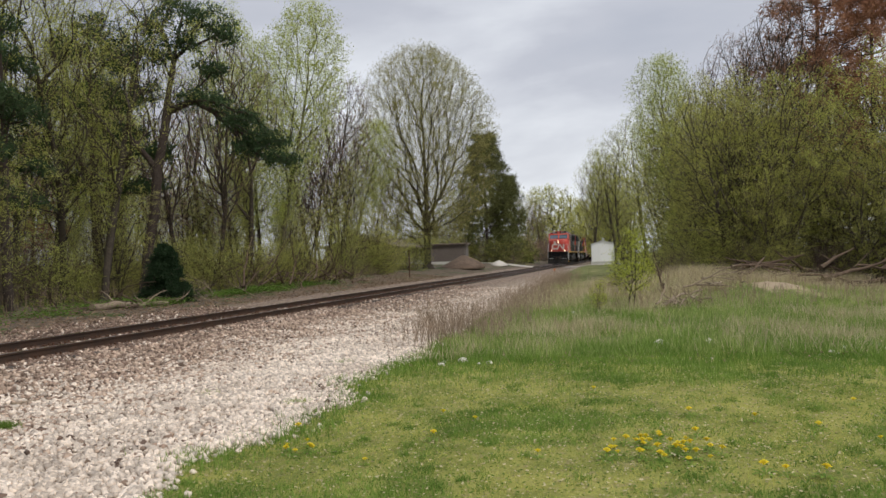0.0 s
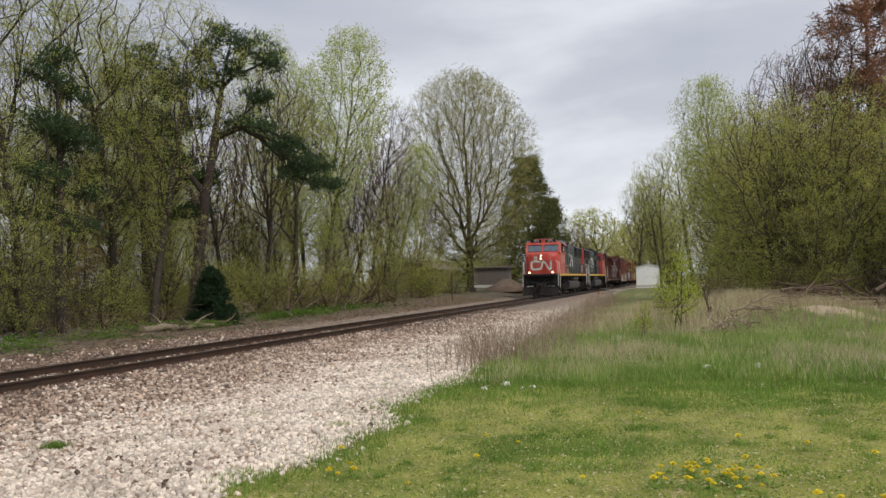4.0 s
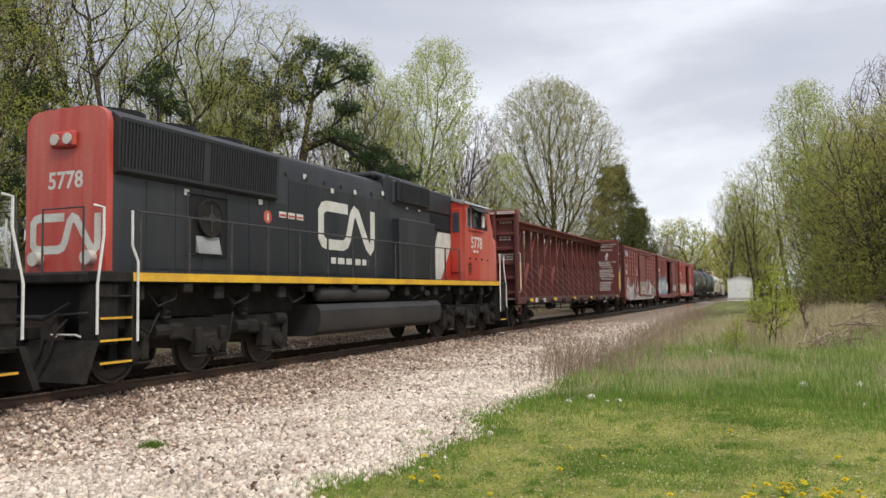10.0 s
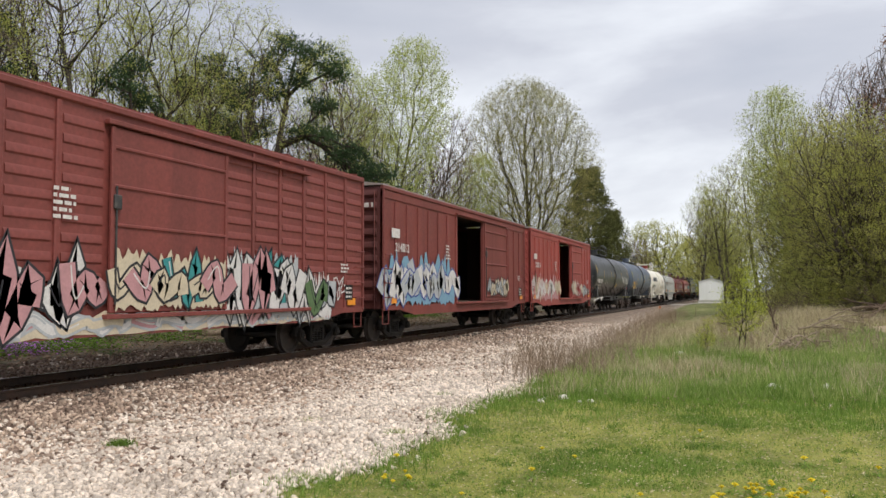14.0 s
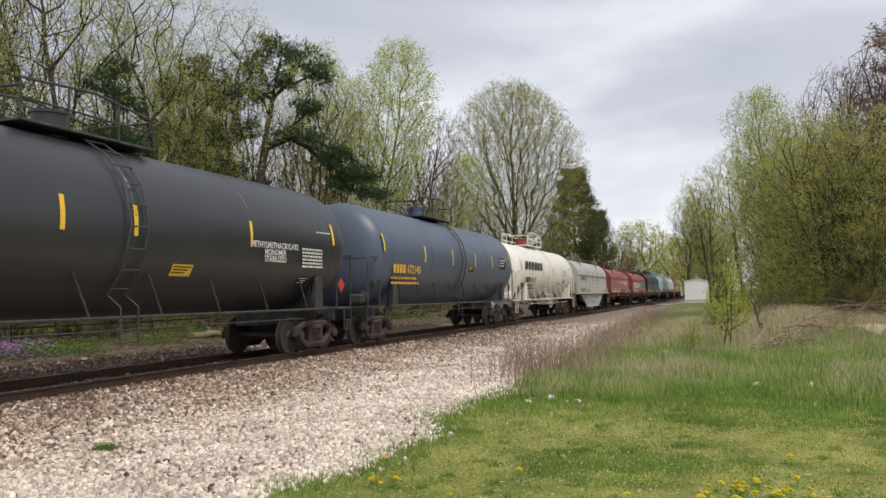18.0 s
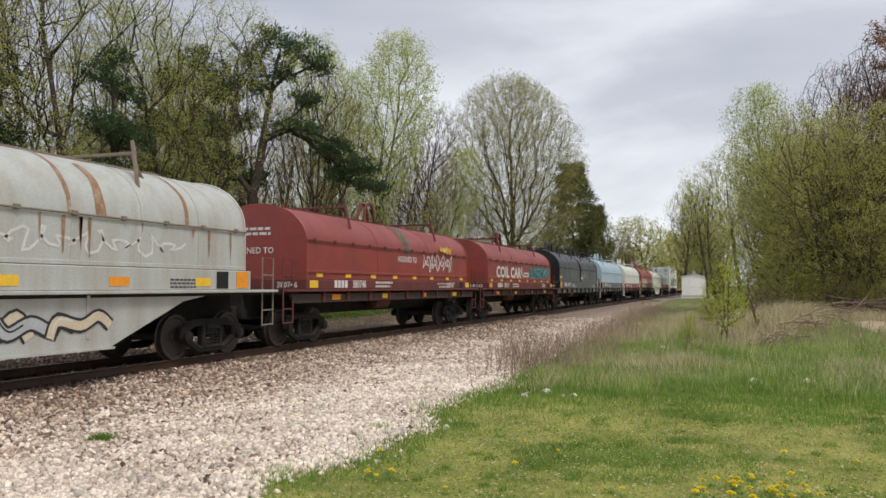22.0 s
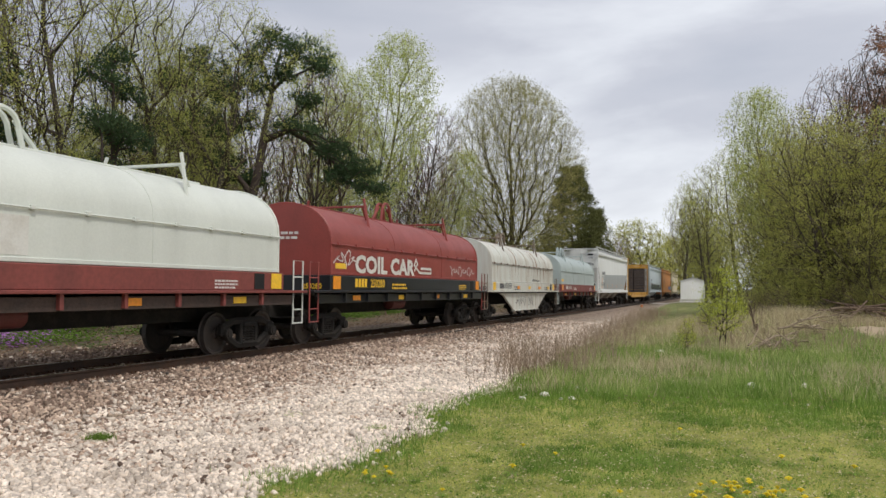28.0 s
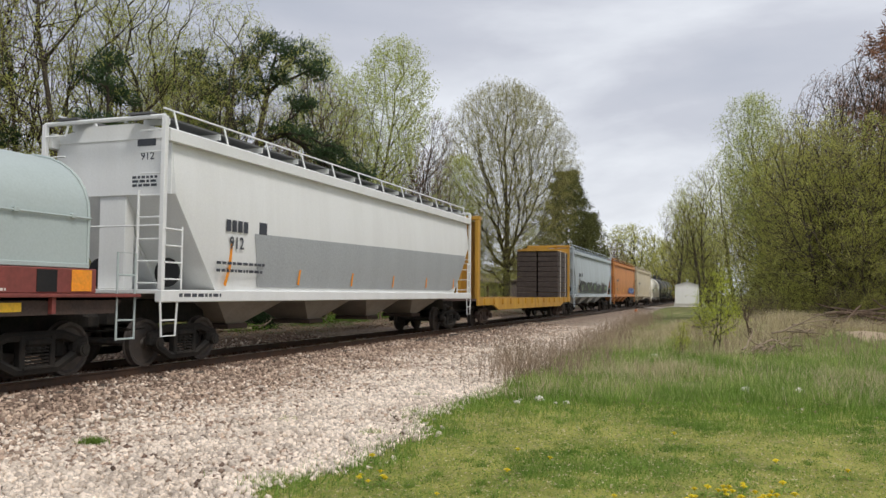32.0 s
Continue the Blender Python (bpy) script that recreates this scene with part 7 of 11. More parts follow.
def build_coil_car(x, hood, frame, belly, label, number, seed, text=None, gear=None, sill_text=None, hoods=1, length=13.2, big_words=False, patch=None, top=3.81, low=False):
    """A coil car: low frame with removable rounded hood; belly: deep side girder below."""
    car = tagged(new("coil_car"), label, "coil car", "coil cars of the train")
    rng = np.random.default_rng(seed)
    gear = gear or hood
    sill_text = sill_text or M_TEXT
    z0, z1, top = (1.68, 2.55, 3.61) if low else (1.84, 2.68, top)
    hl, fl = length / 2, length / 2 + 1.12
    part("deck", Mesh().box(-fl, fl, -1.45, 1.45, 1.3, 1.42, 0.01), M_UNDER, car)
    part("centre_sill", Mesh().box(-fl, fl, -0.3, 0.3, 0.72, 1.3, 0.02), M_UNDER, car)
    for s in (-1, 1):
        part("side_sill", Mesh().box(-hl - 0.1, hl + 0.1, s * 1.44, s * 1.52, 1.42, z0 - 0.01, 0.015), frame, car)
        for k in range(8 if low else 0):
            bx = -hl + 0.7 + (length - 1.4) * k / 7
            part("reflector", Mesh().box(bx - 0.17, bx + 0.17, s * 1.432, s * 1.439, 1.74, 1.84), M_REFLECT, car)
        part("ledge", Mesh().box(-fl, fl, s * 1.42, s * 1.6, 1.36, 1.42, 0.01), frame, car)
        if belly:
            part("side_girder", Mesh().prism([(-5.6, 1.36), (-4.5, 1.2), (-2.6, 0.46), (2.6, 0.46), (4.5, 1.2), (5.6, 1.36)], "y", *sorted((s * 1.36, s * 1.44))), frame, car)
            part("girder_flange", Mesh().box(-2.62, 2.62, s * 1.3, s * 1.5, 0.42, 0.46), frame, car)
            part("girder_seam", Mesh().box(-1.62, -1.55, s * 1.44, s * 1.455, 0.5, 1.34), frame, car)
            part("girder_seam", Mesh().box(2.0, 2.07, s * 1.44, s * 1.455, 0.62, 1.34), frame, car)
        else:
            part("lower_sill", Mesh().prism([(-fl + 0.3, 1.36), (-fl + 0.5, 1.08), (fl - 0.5, 1.08), (fl - 0.3, 1.36)], "y", *sorted((s * 1.38, s * 1.45))), frame if frame is M_COIL_BLACK else M_UNDER_BROWN, car)
            for k in range(9):
                bx = -hl + 0.8 + (length - 1.6) * k / 8
                part("gusset", Mesh().box(bx - 0.04, bx + 0.04, s * 1.45, s * 1.53, 1.1, 1.36), frame, car)
        for k in range(4):
            bx = -hl + (4.6 if belly else 1.6) + (length - (6.2 if belly else 3.2)) * k / 3
            part("reflector", Mesh().box(bx - 0.24, bx + 0.24, s * 1.455 if not belly else s * 1.522, s * 1.465 if not belly else s * 1.53, 1.14 if not belly else 1.5, 1.28 if not belly else 1.66), M_REFLECT if k % 2 else M_ORANGE, car)
        cx = -hl + (2.65 if belly else 2.9)
        lettering("car_number", number, 0.30 if low else 0.40 if belly else 0.34, sill_text, car, facing(s, cx if s < 0 else -cx, 1.46 if low else 1.52, 1.524), 0.006)
        mark_bars(car, 4, 0.16, 0.20 if low else 0.24, facing(s, (cx - 1.15) if s < 0 else -(cx - 1.15), 1.46 if low else 1.52, 1.524), sill_text)
        part("small_lettering", bars(Mesh(), -0.6, 0, 1.3, 2, 0.06, 0.11, facing(s, (cx + 1.7) if s < 0 else -(cx + 1.7), 1.58, 1.524), rng, 0.2), sill_text, car)
        part("small_lettering", bars(Mesh(), -0.4, 0, 0.9, 3, 0.04, 0.07, facing(s, (hl - 2.2) if s < 0 else -(hl - 2.2), 1.60, 1.524), rng, 0.2), sill_text, car)
        part("data_plate", Mesh().box(hl - 1.15, hl - 0.75, s * 1.522, s * 1.53, 1.45, z0 - 0.04), M_BLACK, car)
    # hoods
    for h in range(hoods):
        a = -hl + h * (length / hoods) + (0.06 if h else 0)
        b = -hl + (h + 1) * (length / hoods) - (0.06 if h + 1 < hoods else 0)
        paint = hood if h == 0 or not isinstance(hood, tuple) else hood[1]
        paint = paint[0] if isinstance(paint, tuple) else paint
        sec = hood_section(1.43, z0, z1, top)
        hm = part("hood", Mesh().prism(sec, "x", a, b), paint, car)
        for e in (a + 0.03, b - 0.03):
            part("end_rim", Mesh().tube([(e, p, q) for p, q in [(u * 1.008, v if v < 2 else v + 0.012) for u, v in sec]], 0.025, 5), paint, hm)
        n = 8 if belly else 3 if hoods == 1 else 2
        for k in range(1, n):
            rx = a + (b - a) * k / n
            part("hood_seam", Mesh().tube([(rx, p * 1.002, q + (0.004 if q > 2.7 else 0)) for p, q in sec], 0.011 if belly else 0.007, 4), paint, hm)
        for s in (-1, 1):
            part("seam_rail", Mesh().tube([(a, s * 1.465, 2.68), (b, s * 1.465, 2.68)], 0.018, 5), gear, hm)
            for k in range(12 if hoods == 1 else 6):
                cx2 = a + 0.4 + (b - a - 0.8) * k / (11 if hoods == 1 else 5)
                part("rail_clip", Mesh().box(cx2 - 0.05, cx2 + 0.05, s * 1.43, s * 1.5, 2.65, 2.73, 0.01), gear, hm)
            part("hood_foot_rail", Mesh().box(a, b, s * 1.425, s * 1.46, 1.84, 1.92, 0.01), paint, hm)
        mid = (a + b) / 2
        # lifting loop and slanting hold-down struts
        part("lifting_loop", Mesh().tube([(mid - 0.45, -0.12, top - 0.02)] + [(mid + 0.34 * math.cos(t), -0.12, top + 0.32 + 0.34 * math.sin(t)) for t in np.linspace(math.pi, 0, 9)] + [(mid + 0.45, -0.12, top - 0.02)], 0.05, 6), gear, hm)
        part("lifting_loop", Mesh().tube([(mid - 0.45, 0.12, top - 0.02)] + [(mid + 0.34 * math.cos(t), 0.12, top + 0.32 + 0.34 * math.sin(t)) for t in np.linspace(math.pi, 0, 9)] + [(mid + 0.45, 0.12, top - 0.02)], 0.05, 6), gear, hm)
        part("loop_brace", Mesh().tube([(mid - 0.9, 0, top), (mid - 0.35, 0, top + 0.5)], 0.045, 5), gear, hm)
        part("loop_brace", Mesh().tube([(mid + 0.9, 0, top), (mid + 0.35, 0, top + 0.5)], 0.045, 5), gear, hm)
        part("ridge_bar", Mesh().box(a + 1.2, b - 1.2, -0.06, 0.06, top, top + 0.07, 0.01), gear, hm)
        sp = (b - a) * 0.27
        for px in (mid - sp, mid + sp):
            part("stacking_beam", Mesh().box(px - 0.04, px + 0.04, -1.05, 1.05, top + 0.15, top + 0.21, 0.01), gear, hm)
            for s in (-1, 1):
                part("strut", Mesh().tube([(px, s * 0.95, top + 0.42), (px - 0.1, s * 1.22, 3.15)], 0.04, 5), gear, hm)
                part("strut", Mesh().tube([(px, s * 0.9, top + 0.2), (px + 0.35, s * 0.9, 3.55)], 0.035, 5), gear, hm)
        if patch:
            for s in (-1, 1):
                part("repaint_patch", Mesh().box(a + 1.0, a + 6.0, s * 1.431, s * 1.438, 1.95, 2.55), patch, hm)
        for s in (-1, 1):
            if not (low or belly):
                part("warning_label", Mesh().box(a + 0.3, a + 0.95, s * 1.432, s * 1.439, 2.02, 2.17), M_REFLECT, hm)
            if big_words:
                lettering("hood_title", "COIL CAR", 0.70, M_WHITE, hm, facing(s, (mid - 2.85) if s < 0 else (mid + 2.85), 1.94, 1.442) @ Matrix.Diagonal((1.42, 1.0, 1.0, 1.0)), 0.03, label="large white words")
                part("emblem_scroll", ribbon(Mesh(), [(0, 0.1), (0.3, 0.35), (0.15, 0.5), (0.0, 0.3), (0.5, 0.05), (1.6, 0.05), (1.6, 0.2), (0.6, 0.2)], 0.08, facing(s, (mid - 0.55) if s < 0 else (mid + 0.55), 1.98, 1.442)), M_WHITE, hm)
        m_end = Matrix.Translation((a - 0.008, 0, 0)) @ Matrix(((0, 0, -1), (-1, 0, 0), (0, 1, 0))).to_4x4()
        if h == 0:
            part("small_lettering", bars(Mesh(), -0.6, 2.95, 1.2, 2, 0.07, 0.13, m_end, rng, 0.2), text or M_TEXT, hm)
            for s in (-1, 1):
                lettering("end_number", number, 0.2, sill_text, car, Matrix.Translation((-hl - 0.115, 0, 0)) @ Matrix(((0, 0, -1), (-1, 0, 0), (0, 1, 0))).to_4x4() @ Matrix.Translation((s * 0.95, 1.47, 0)), 0.004)
    # ends: sill plate, ladders, hand wheel
    for e in (-1, 1):
        part("end_sill", Mesh().box(e * (hl + 0.02), e * (hl + 0.11), -1.5, 1.5, 1.42, z0 - 0.01, 0.01), frame, car)
        for s in (-1, 1):
            part("corner_ladder", Mesh().tube([(e * fl, s * 1.45, 0.6), (e * fl, s * 1.45, 2.15), (e * (fl - 0.45), s * 1.45, 2.15), (e * (fl - 0.45), s * 1.45, 0.6)], 0.022, 5), gear, car)
            for z in (0.62, 0.95, 1.75):
                part("rung", Mesh().tube([(e * fl, s * 1.45, z), (e * (fl - 0.45), s * 1.45, z)], 0.018, 5), gear, car)
            part("corner_tape", Mesh().box(e * (hl - 0.45), e * (hl - 0.02), s * 1.523, s * 1.531, 1.46, z0 - 0.03), M_REFLECT if (seed + e) % 2 else M_ORANGE, car)
        if e < 0:
            part("brake_wheel", Mesh().tube([(e * (hl + 0.45), 0.85 + 0.27 * math.cos(t), 2.1 + 0.27 * math.sin(t)) for t in [2 * math.pi * k / 14 for k in range(14)]], 0.018, 5, True), gear, car)
    part("brake_tank", Mesh().lathe([(-1.2, 0.02), (-1.12, 0.2), (-0.1, 0.2), (0.0, 0.02)], -0.75, 1.0, 14), frame if belly else M_OXIDE_DARK, car)
    add_truck(car, -fl + 1.75)
    add_truck(car, fl - 1.75)
    add_couplers(car, fl - 0.05)
    CARS.append((car, x, False))
    return car


M_COIL_DULL = material("dull_grey_hood_paint", (0.45, 0.465, 0.435), 0.6, dirt=(0.30, 0.22, 0.15), dirt_amount=0.5, scale=2.6, streak=True, fine=0.08)
M_GEAR = material("rusty_grey_lifting_gear", (0.20, 0.17, 0.135), 0.75, dirt=(0.20, 0.11, 0.06), dirt_amount=0.8, scale=4)
C1 = build_coil_car(61.15, M_COIL_DULL, M_COIL_DULL, True, "rust-streaked grey coil car with graffiti on its girder", "803058", 31, M_NAVY, gear=M_GEAR, sill_text=M_NAVY)
C2 = build_coil_car(76.95, M_COIL_RED, M_OXIDE_DARK, False, "faded red coil car with a red hood and a dark stain", "380746", 32, gear=M_OXIDE_DARK, length=13.0, low=True)
C3 = build_coil_car(92.9, M_COIL_RED, M_OXIDE_DARK, False, "red coil car with large white words on the hood", "380513", 33, gear=M_OXIDE_DARK, length=13.0, big_words=True, low=True)
C4 = build_coil_car(109.5, M_COIL_BLACK, M_COIL_BLACK, False, "black coil car under two black hoods", "383973", 133, hoods=2, length=15.0)
C5 = build_coil_car(125.95, M_COIL_BLUE, M_COIL_BLACK, False, "pale blue hooded coil car on a black frame", "382078", 35)
C6 = build_coil_car(141.6, M_COIL_PALE, M_OXIDE, False, "pale grey hooded coil car on an oxide-red frame", "805039", 36, patch=M_WHITE)
C7 = build_coil_car(157.4, M_COIL_RED, M_COIL_BLACK, False, "red hooded coil car with white words on a black frame", "250280", 37, big_words=True, sill_text=M_REFLECT)
C8 = build_coil_car(172.8, M_COIL_GREY, M_COIL_GREY, True, "rust-streaked grey coil car with black scrawls", "803059", 38, M_NAVY, gear=M_GEAR, sill_text=M_NAVY)
C9 = build_coil_car(188.45, M_COIL_SAGE, M_OXIDE, False, "sage-grey hooded coil car on an oxide-red frame", "805020", 39)
for word_, cz_ in (("LD LMT 226500", 1.70), ("LT WT 59500", 1.56)):
    lettering("sill_words", word_, 0.12, M_NAVY, C1, facing(-1, -2.6, cz_, 1.526), 0.002)
for word_, cz_ in (("FOR RESTRICTED LOADING ONLY", 1.56), ("SEE EQUIPMENT REGISTER", 1.45)):
    lettering("sill_words", word_, 0.10, M_TEXT, C2, facing(-1, 3.6, cz_, 1.526), 0.002)
M_RUST = material("rust_streak", (0.27, 0.145, 0.075), 0.85, dirt=(0.42, 0.33, 0.24), dirt_amount=0.8, scale=7, fine=0.25)


def rust_streaks(car, seed, n):
    """Thin rust runs that hang from the hood's seam and start at its ribs on the round top."""
    rng = np.random.default_rng(seed)
    for k in range(n):
        x, w, ln = rng.uniform(-6.2, 6.2), rng.uniform(0.012, 0.05), rng.uniform(0.15, 0.7)
        pts = [(x - w, 2.64), (x + w, 2.64), (x + w * 0.7, 2.64 - ln * 0.5), (x + w * 0.2, 2.64 - ln), (x - w * 0.2, 2.64 - ln * 0.97), (x - w * 0.8, 2.64 - ln * 0.4)]
        part("rust_streak", flat(Mesh(), pts, facing(-1, 0, 0, 1.444)), M_RUST, car)
    for x, w, hi in ((-2.2, 0.09, 0.75), (1.6, 0.05, 0.9), (2.3, 0.12, 0.6), (4.6, 0.06, 0.8)):
        v = [(x + d * (1 - 0.5 * q) + 0.02 * math.sin(9 * q + x), -1.436 * math.cos(math.pi * hi * q * 0.5), 2.69 + 1.125 * max(0.0, math.sin(math.pi * hi * q * 0.5)) ** 0.9) for q in np.linspace(0, 1, 8) for d in (-w, w)]
        part("rust_streak", Mesh().add(v, [(2 * i, 2 * i + 1, 2 * i + 3, 2 * i + 2) for i in range(7)]), M_RUST, car)


rust_streaks(C1, 301, 22)
rust_streaks(C8, 302, 26)
spray(C1, -2.3, 2.2, 0.55, 1.3, 1.446, ["silver", "cream"], "black", 4, 41)
tag_scrawl(C1, -4.2, -2.5, 0.8, 1.25, 1.446, "black", 42)
tag_scrawl(C1, -2.0, 4.5, 2.0, 2.5, 1.436, "white", 43, thick=0.05)
lettering("hood_words", "USE ONLY ON CAR", 0.26, M_NAVY, C1, facing(-1, -4.0, 2.35, 1.44), 0.004)
lettering("hood_words", "ASSIGNED TO", 0.26, M_TEXT, C2, facing(-1, 0.2, 2.3, 1.44), 0.004)
part("hood_stain", Mesh().add([(-0.1 + 0.35 * u + 0.1 * math.sin(v * 3), -1.437 * math.cos(v * 0.26), 2.56 + 1.07 * math.sin(v * 0.26) ** 0.9) for v in range(5) for u in (0, 1, 2)], [(v * 3 + u, v * 3 + u + 1, v * 3 + u + 4, v * 3 + u + 3) for v in range(4) for u in (0, 1)]), M_SOOT, C2, "dark stain running down the hood")
lettering("end_word", "ASSIGNED TO", 0.22, M_TEXT, C2, Matrix.Translation((-6.515, 0.2, 2.35)) @ Matrix(((0, 0, -1), (-1, 0, 0), (0, 1, 0))).to_4x4(), 0.004)
for k in range(3):
    tag_scrawl(C2, 1.6 + 1.0 * k, 2.7 + 1.0 * k, 1.95, 2.7, 1.437 + 0.003 * k, "white", 44 + k, thick=0.055)
spray(C2, 3.4, 4.3, 2.72, 3.0, 1.46, ["orange", "cream"], "yellow", 1, 47)
spray(C3, 1.6, 5.8, 1.9, 2.62, 1.438, ["teal", "black", "teal"], "black", 4, 48, back="teal", height_jitter=0.3)
tag_scrawl(C4, 0.9, 3.0, 2.0, 2.6, 1.437, "silver", 49)
tag_scrawl(C7, -6.3, -5.0, 2.0, 2.6, 1.437, "white", 50)
tag_scrawl(C7, 3.2, 6.2, 1.95, 2.4, 1.437, "white", 51)
tag_scrawl(C8, -2.2, -0.2, 0.6, 1.25, 1.446, "black", 52)
tag_scrawl(C8, 0.4, 1.4, 0.6, 1.25, 1.446, "black", 53)
tag_scrawl(C8, 1.2, 3.0, 1.9, 2.05, 1.437, "black", 54)


def build_hopper(x, length, paint, band, number, label, seed, tape=M_ORANGE, bays=4):
    car = tagged(new("hopper_car"), label, "hopper car", "covered hopper cars of the train")
    rng = np.random.default_rng(seed)
    hl = length / 2
    zb, ze, zt = 1.5, 3.36, 4.36
    inset = 1.5
    # body: gently bulged sides, sloping ends
    def ring(xx, z0):
        out = []
        for s in (-1, 1):
            for t in ((0, 0.25, 0.5, 0.75, 1) if s < 0 else (1, 0.75, 0.5, 0.25, 0)):
                z = z0 + (zt - z0) * t
                u = (z - zb) / (zt - zb)
                out.append((xx, s * (1.40 + 0.13 * math.sin(math.pi * min(1, max(0, u)) ** 0.9)), z))
        return out
    part("body", Mesh().loft([ring(-hl + 0.35, ze), ring(-hl + 0.35 + inset, zb), ring(hl - 0.35 - inset, zb), ring(hl - 0.35, ze)]), paint, car)
    for s in (-1, 1):
        part("top_chord", Mesh().prism([(s * 1.36, zt), (s * 1.55, zt), (s * 1.55, zt + 0.22), (s * 1.36, zt + 0.3)], "x", -hl + 0.12, hl - 0.12), paint, car)
        part("side_sill", Mesh().box(-hl, hl, s * 1.36, s * 1.54, 1.26, 1.5, 0.02), paint, car)
        if band is not None:
            cols = []
            xs = np.linspace(-hl + 3.1, hl - 0.9, 20)
            for i, xx in enumerate(xs):
                hi = 2.78 + 0.22 * i / 19
                lo = 1.58
                if xx > hl - 0.35 - inset:
                    lo = 1.58 + (xx - (hl - 0.35 - inset)) * 1.24 + 0.02
                col = []
                for t in (0, 0.33, 0.66, 1):
                    z = lo + (hi - lo) * t
                    u = (z - zb) / (zt - zb)
                    col.append((xx + (0.3 * (1 - t) if i == 0 else 0), s * (1.406 + 0.13 * math.sin(math.pi * u ** 0.9) + 0.003), z))
                cols.append(col)
            v = [p for c in cols for p in c]
            f = [(i * 4 + j, i * 4 + j + 1, i * 4 + j + 5, i * 4 + j + 4) for i in range(19) for j in range(3)]
            part("colour_band", Mesh().add(v, f if s > 0 else [q[::-1] for q in f]), band, car)
        for k in range(6):
            tx = -hl + 2.2 + (length - 4.4) * k / 5
            part("tape_stripe", ribbon(Mesh(), [(tx - 0.05, 1.65), (tx + 0.05, 2.05)] if k else [(tx - 0.18, 1.6), (tx, 2.0), (tx + 0.06, 2.5)], 0.09, facing(s, 0, 0, 1.49 if k else 1.515)), tape, car)
        lettering("car_number", number, 0.37, M_NAVY, car, facing(s, hl - 2.4 if s > 0 else -hl + 2.4, 2.40, 1.548), 0.006)
        mark_bars(car, 4, 0.17, 0.25, facing(s, (-hl + 2.4) if s < 0 else (hl - 2.4), 2.76, 1.552), M_NAVY)
        part("small_lettering", bars(Mesh(), -0.9, 0, 2.0, 2, 0.06, 0.16, facing(s, (-hl + 2.6) if s < 0 else (hl - 2.9), 2.05, 1.53), rng, 0.2), M_NAVY, car)
        part("sill_lettering", bars(Mesh(), -0.8, 0, 1.6, 1, 0.07, 0.1, facing(s, (-hl + 1.3) if s < 0 else (hl - 1.3), 1.36, 1.542), rng, 0.2), M_NAVY, car)
        part("inspection_card", Mesh().box(-hl + 3.3, -hl + 3.6, s * 1.53, s * 1.545, 2.78, 3.05), M_NAVY, car)
    # end panels, posts and ladders
    for e in (-1, 1):
        part("end_panel", Mesh().box(e * (hl - 0.40), e * (hl - 0.32), -1.42, 1.42, ze, zt + 0.2), paint, car)
        part("end_platform", Mesh().box(e * (hl - inset - 0.3), e * hl, -1.4, 1.4, 1.42, 1.5, 0.01), paint, car)
        part("end_post", Mesh().box(e * (hl - 0.62), e * (hl - 0.36), -0.33, 0.33, 1.5, ze + 1.1, 0.02), paint, car, "dust-stained centre post")
        for s in (-1, 1):
            part("corner_post", Mesh().box(e * (hl - 0.1), e * hl, s * 1.42, s * 1.52, 1.5, zt + 0.46, 0.01), paint, car)
            part("round_port", Mesh().lathe([(e * (hl - 1.02), 0.3), (e * (hl - 0.98), 0.3)], s * 0.85, 1.85, 18), M_BLACK, car)
            part("end_ladder_rail", Mesh().tube([(e * (hl - 0.02), s * 0.92, 1.5), (e * (hl - 0.02), s * 0.92, 3.4)], 0.03, 5), paint, car)
            for k in range(8):
                z = 1.62 + 0.42 * k
                if z < zt + 0.3:
                    part("rung", Mesh().tube([(e * (hl - 0.02), s * 0.92, z), (e * (hl - 0.02), s * 1.46, z)], 0.018, 5), paint, car)
            for k in range(4):
                z = 1.7 + 0.32 * k
                part("side_rung", Mesh().tube([(e * (hl - 0.05), s * 1.54, z), (e * (hl - 0.55), s * 1.54, z)], 0.018, 5), paint, car)
            part("side_ladder_rail", Mesh().tube([(e * (hl - 0.55), s * 1.54, 1.5), (e * (hl - 0.55), s * 1.54, 2.72)], 0.02, 5), paint, car)
            part("sill_step", Mesh().tube([(e * hl, s * 1.5, 1.28), (e * (hl - 0.05), s * 1.5, 0.62), (e * (hl - 0.45), s * 1.5, 0.62), (e * (hl - 0.5), s * 1.5, 1.28)], 0.022, 5).tube([(e * (hl - 0.02), s * 1.5, 0.92), (e * (hl - 0.48), s * 1.5, 0.92)], 0.018, 5), paint, car)
        part("cross_rail", Mesh().tube([(e * (hl - 0.02), -1.46, 2.72), (e * (hl - 0.02), 1.46, 2.72)], 0.018, 5), paint, car)
        part("top_frame", Mesh().tube([(e * (hl - 0.05), -1.47, zt + 0.46), (e * (hl - 0.05), 1.47, zt + 0.46)], 0.045, 6), paint, car)
        mo = Matrix.Translation((e * (hl - 0.315), 0, 0)) @ (Matrix(((0, 0, -1), (-1, 0, 0), (0, 1, 0))) if e < 0 else Matrix(((0, 0, 1), (1, 0, 0), (0, 1, 0)))).to_4x4()
        lettering("end_number", number, 0.22, M_NAVY, car, mo @ Matrix.Translation((0.85, 4.05, 0)), 0.003)
        part("end_mark", bars(Mesh(), 0.6, 4.32, 0.5, 1, 0.14, 0.2, mo, rng, 0), M_NAVY, car)
        part("small_lettering", bars(Mesh(), 0.5, 3.68, 0.7, 3, 0.05, 0.08, mo, rng, 0.2), M_NAVY, car)
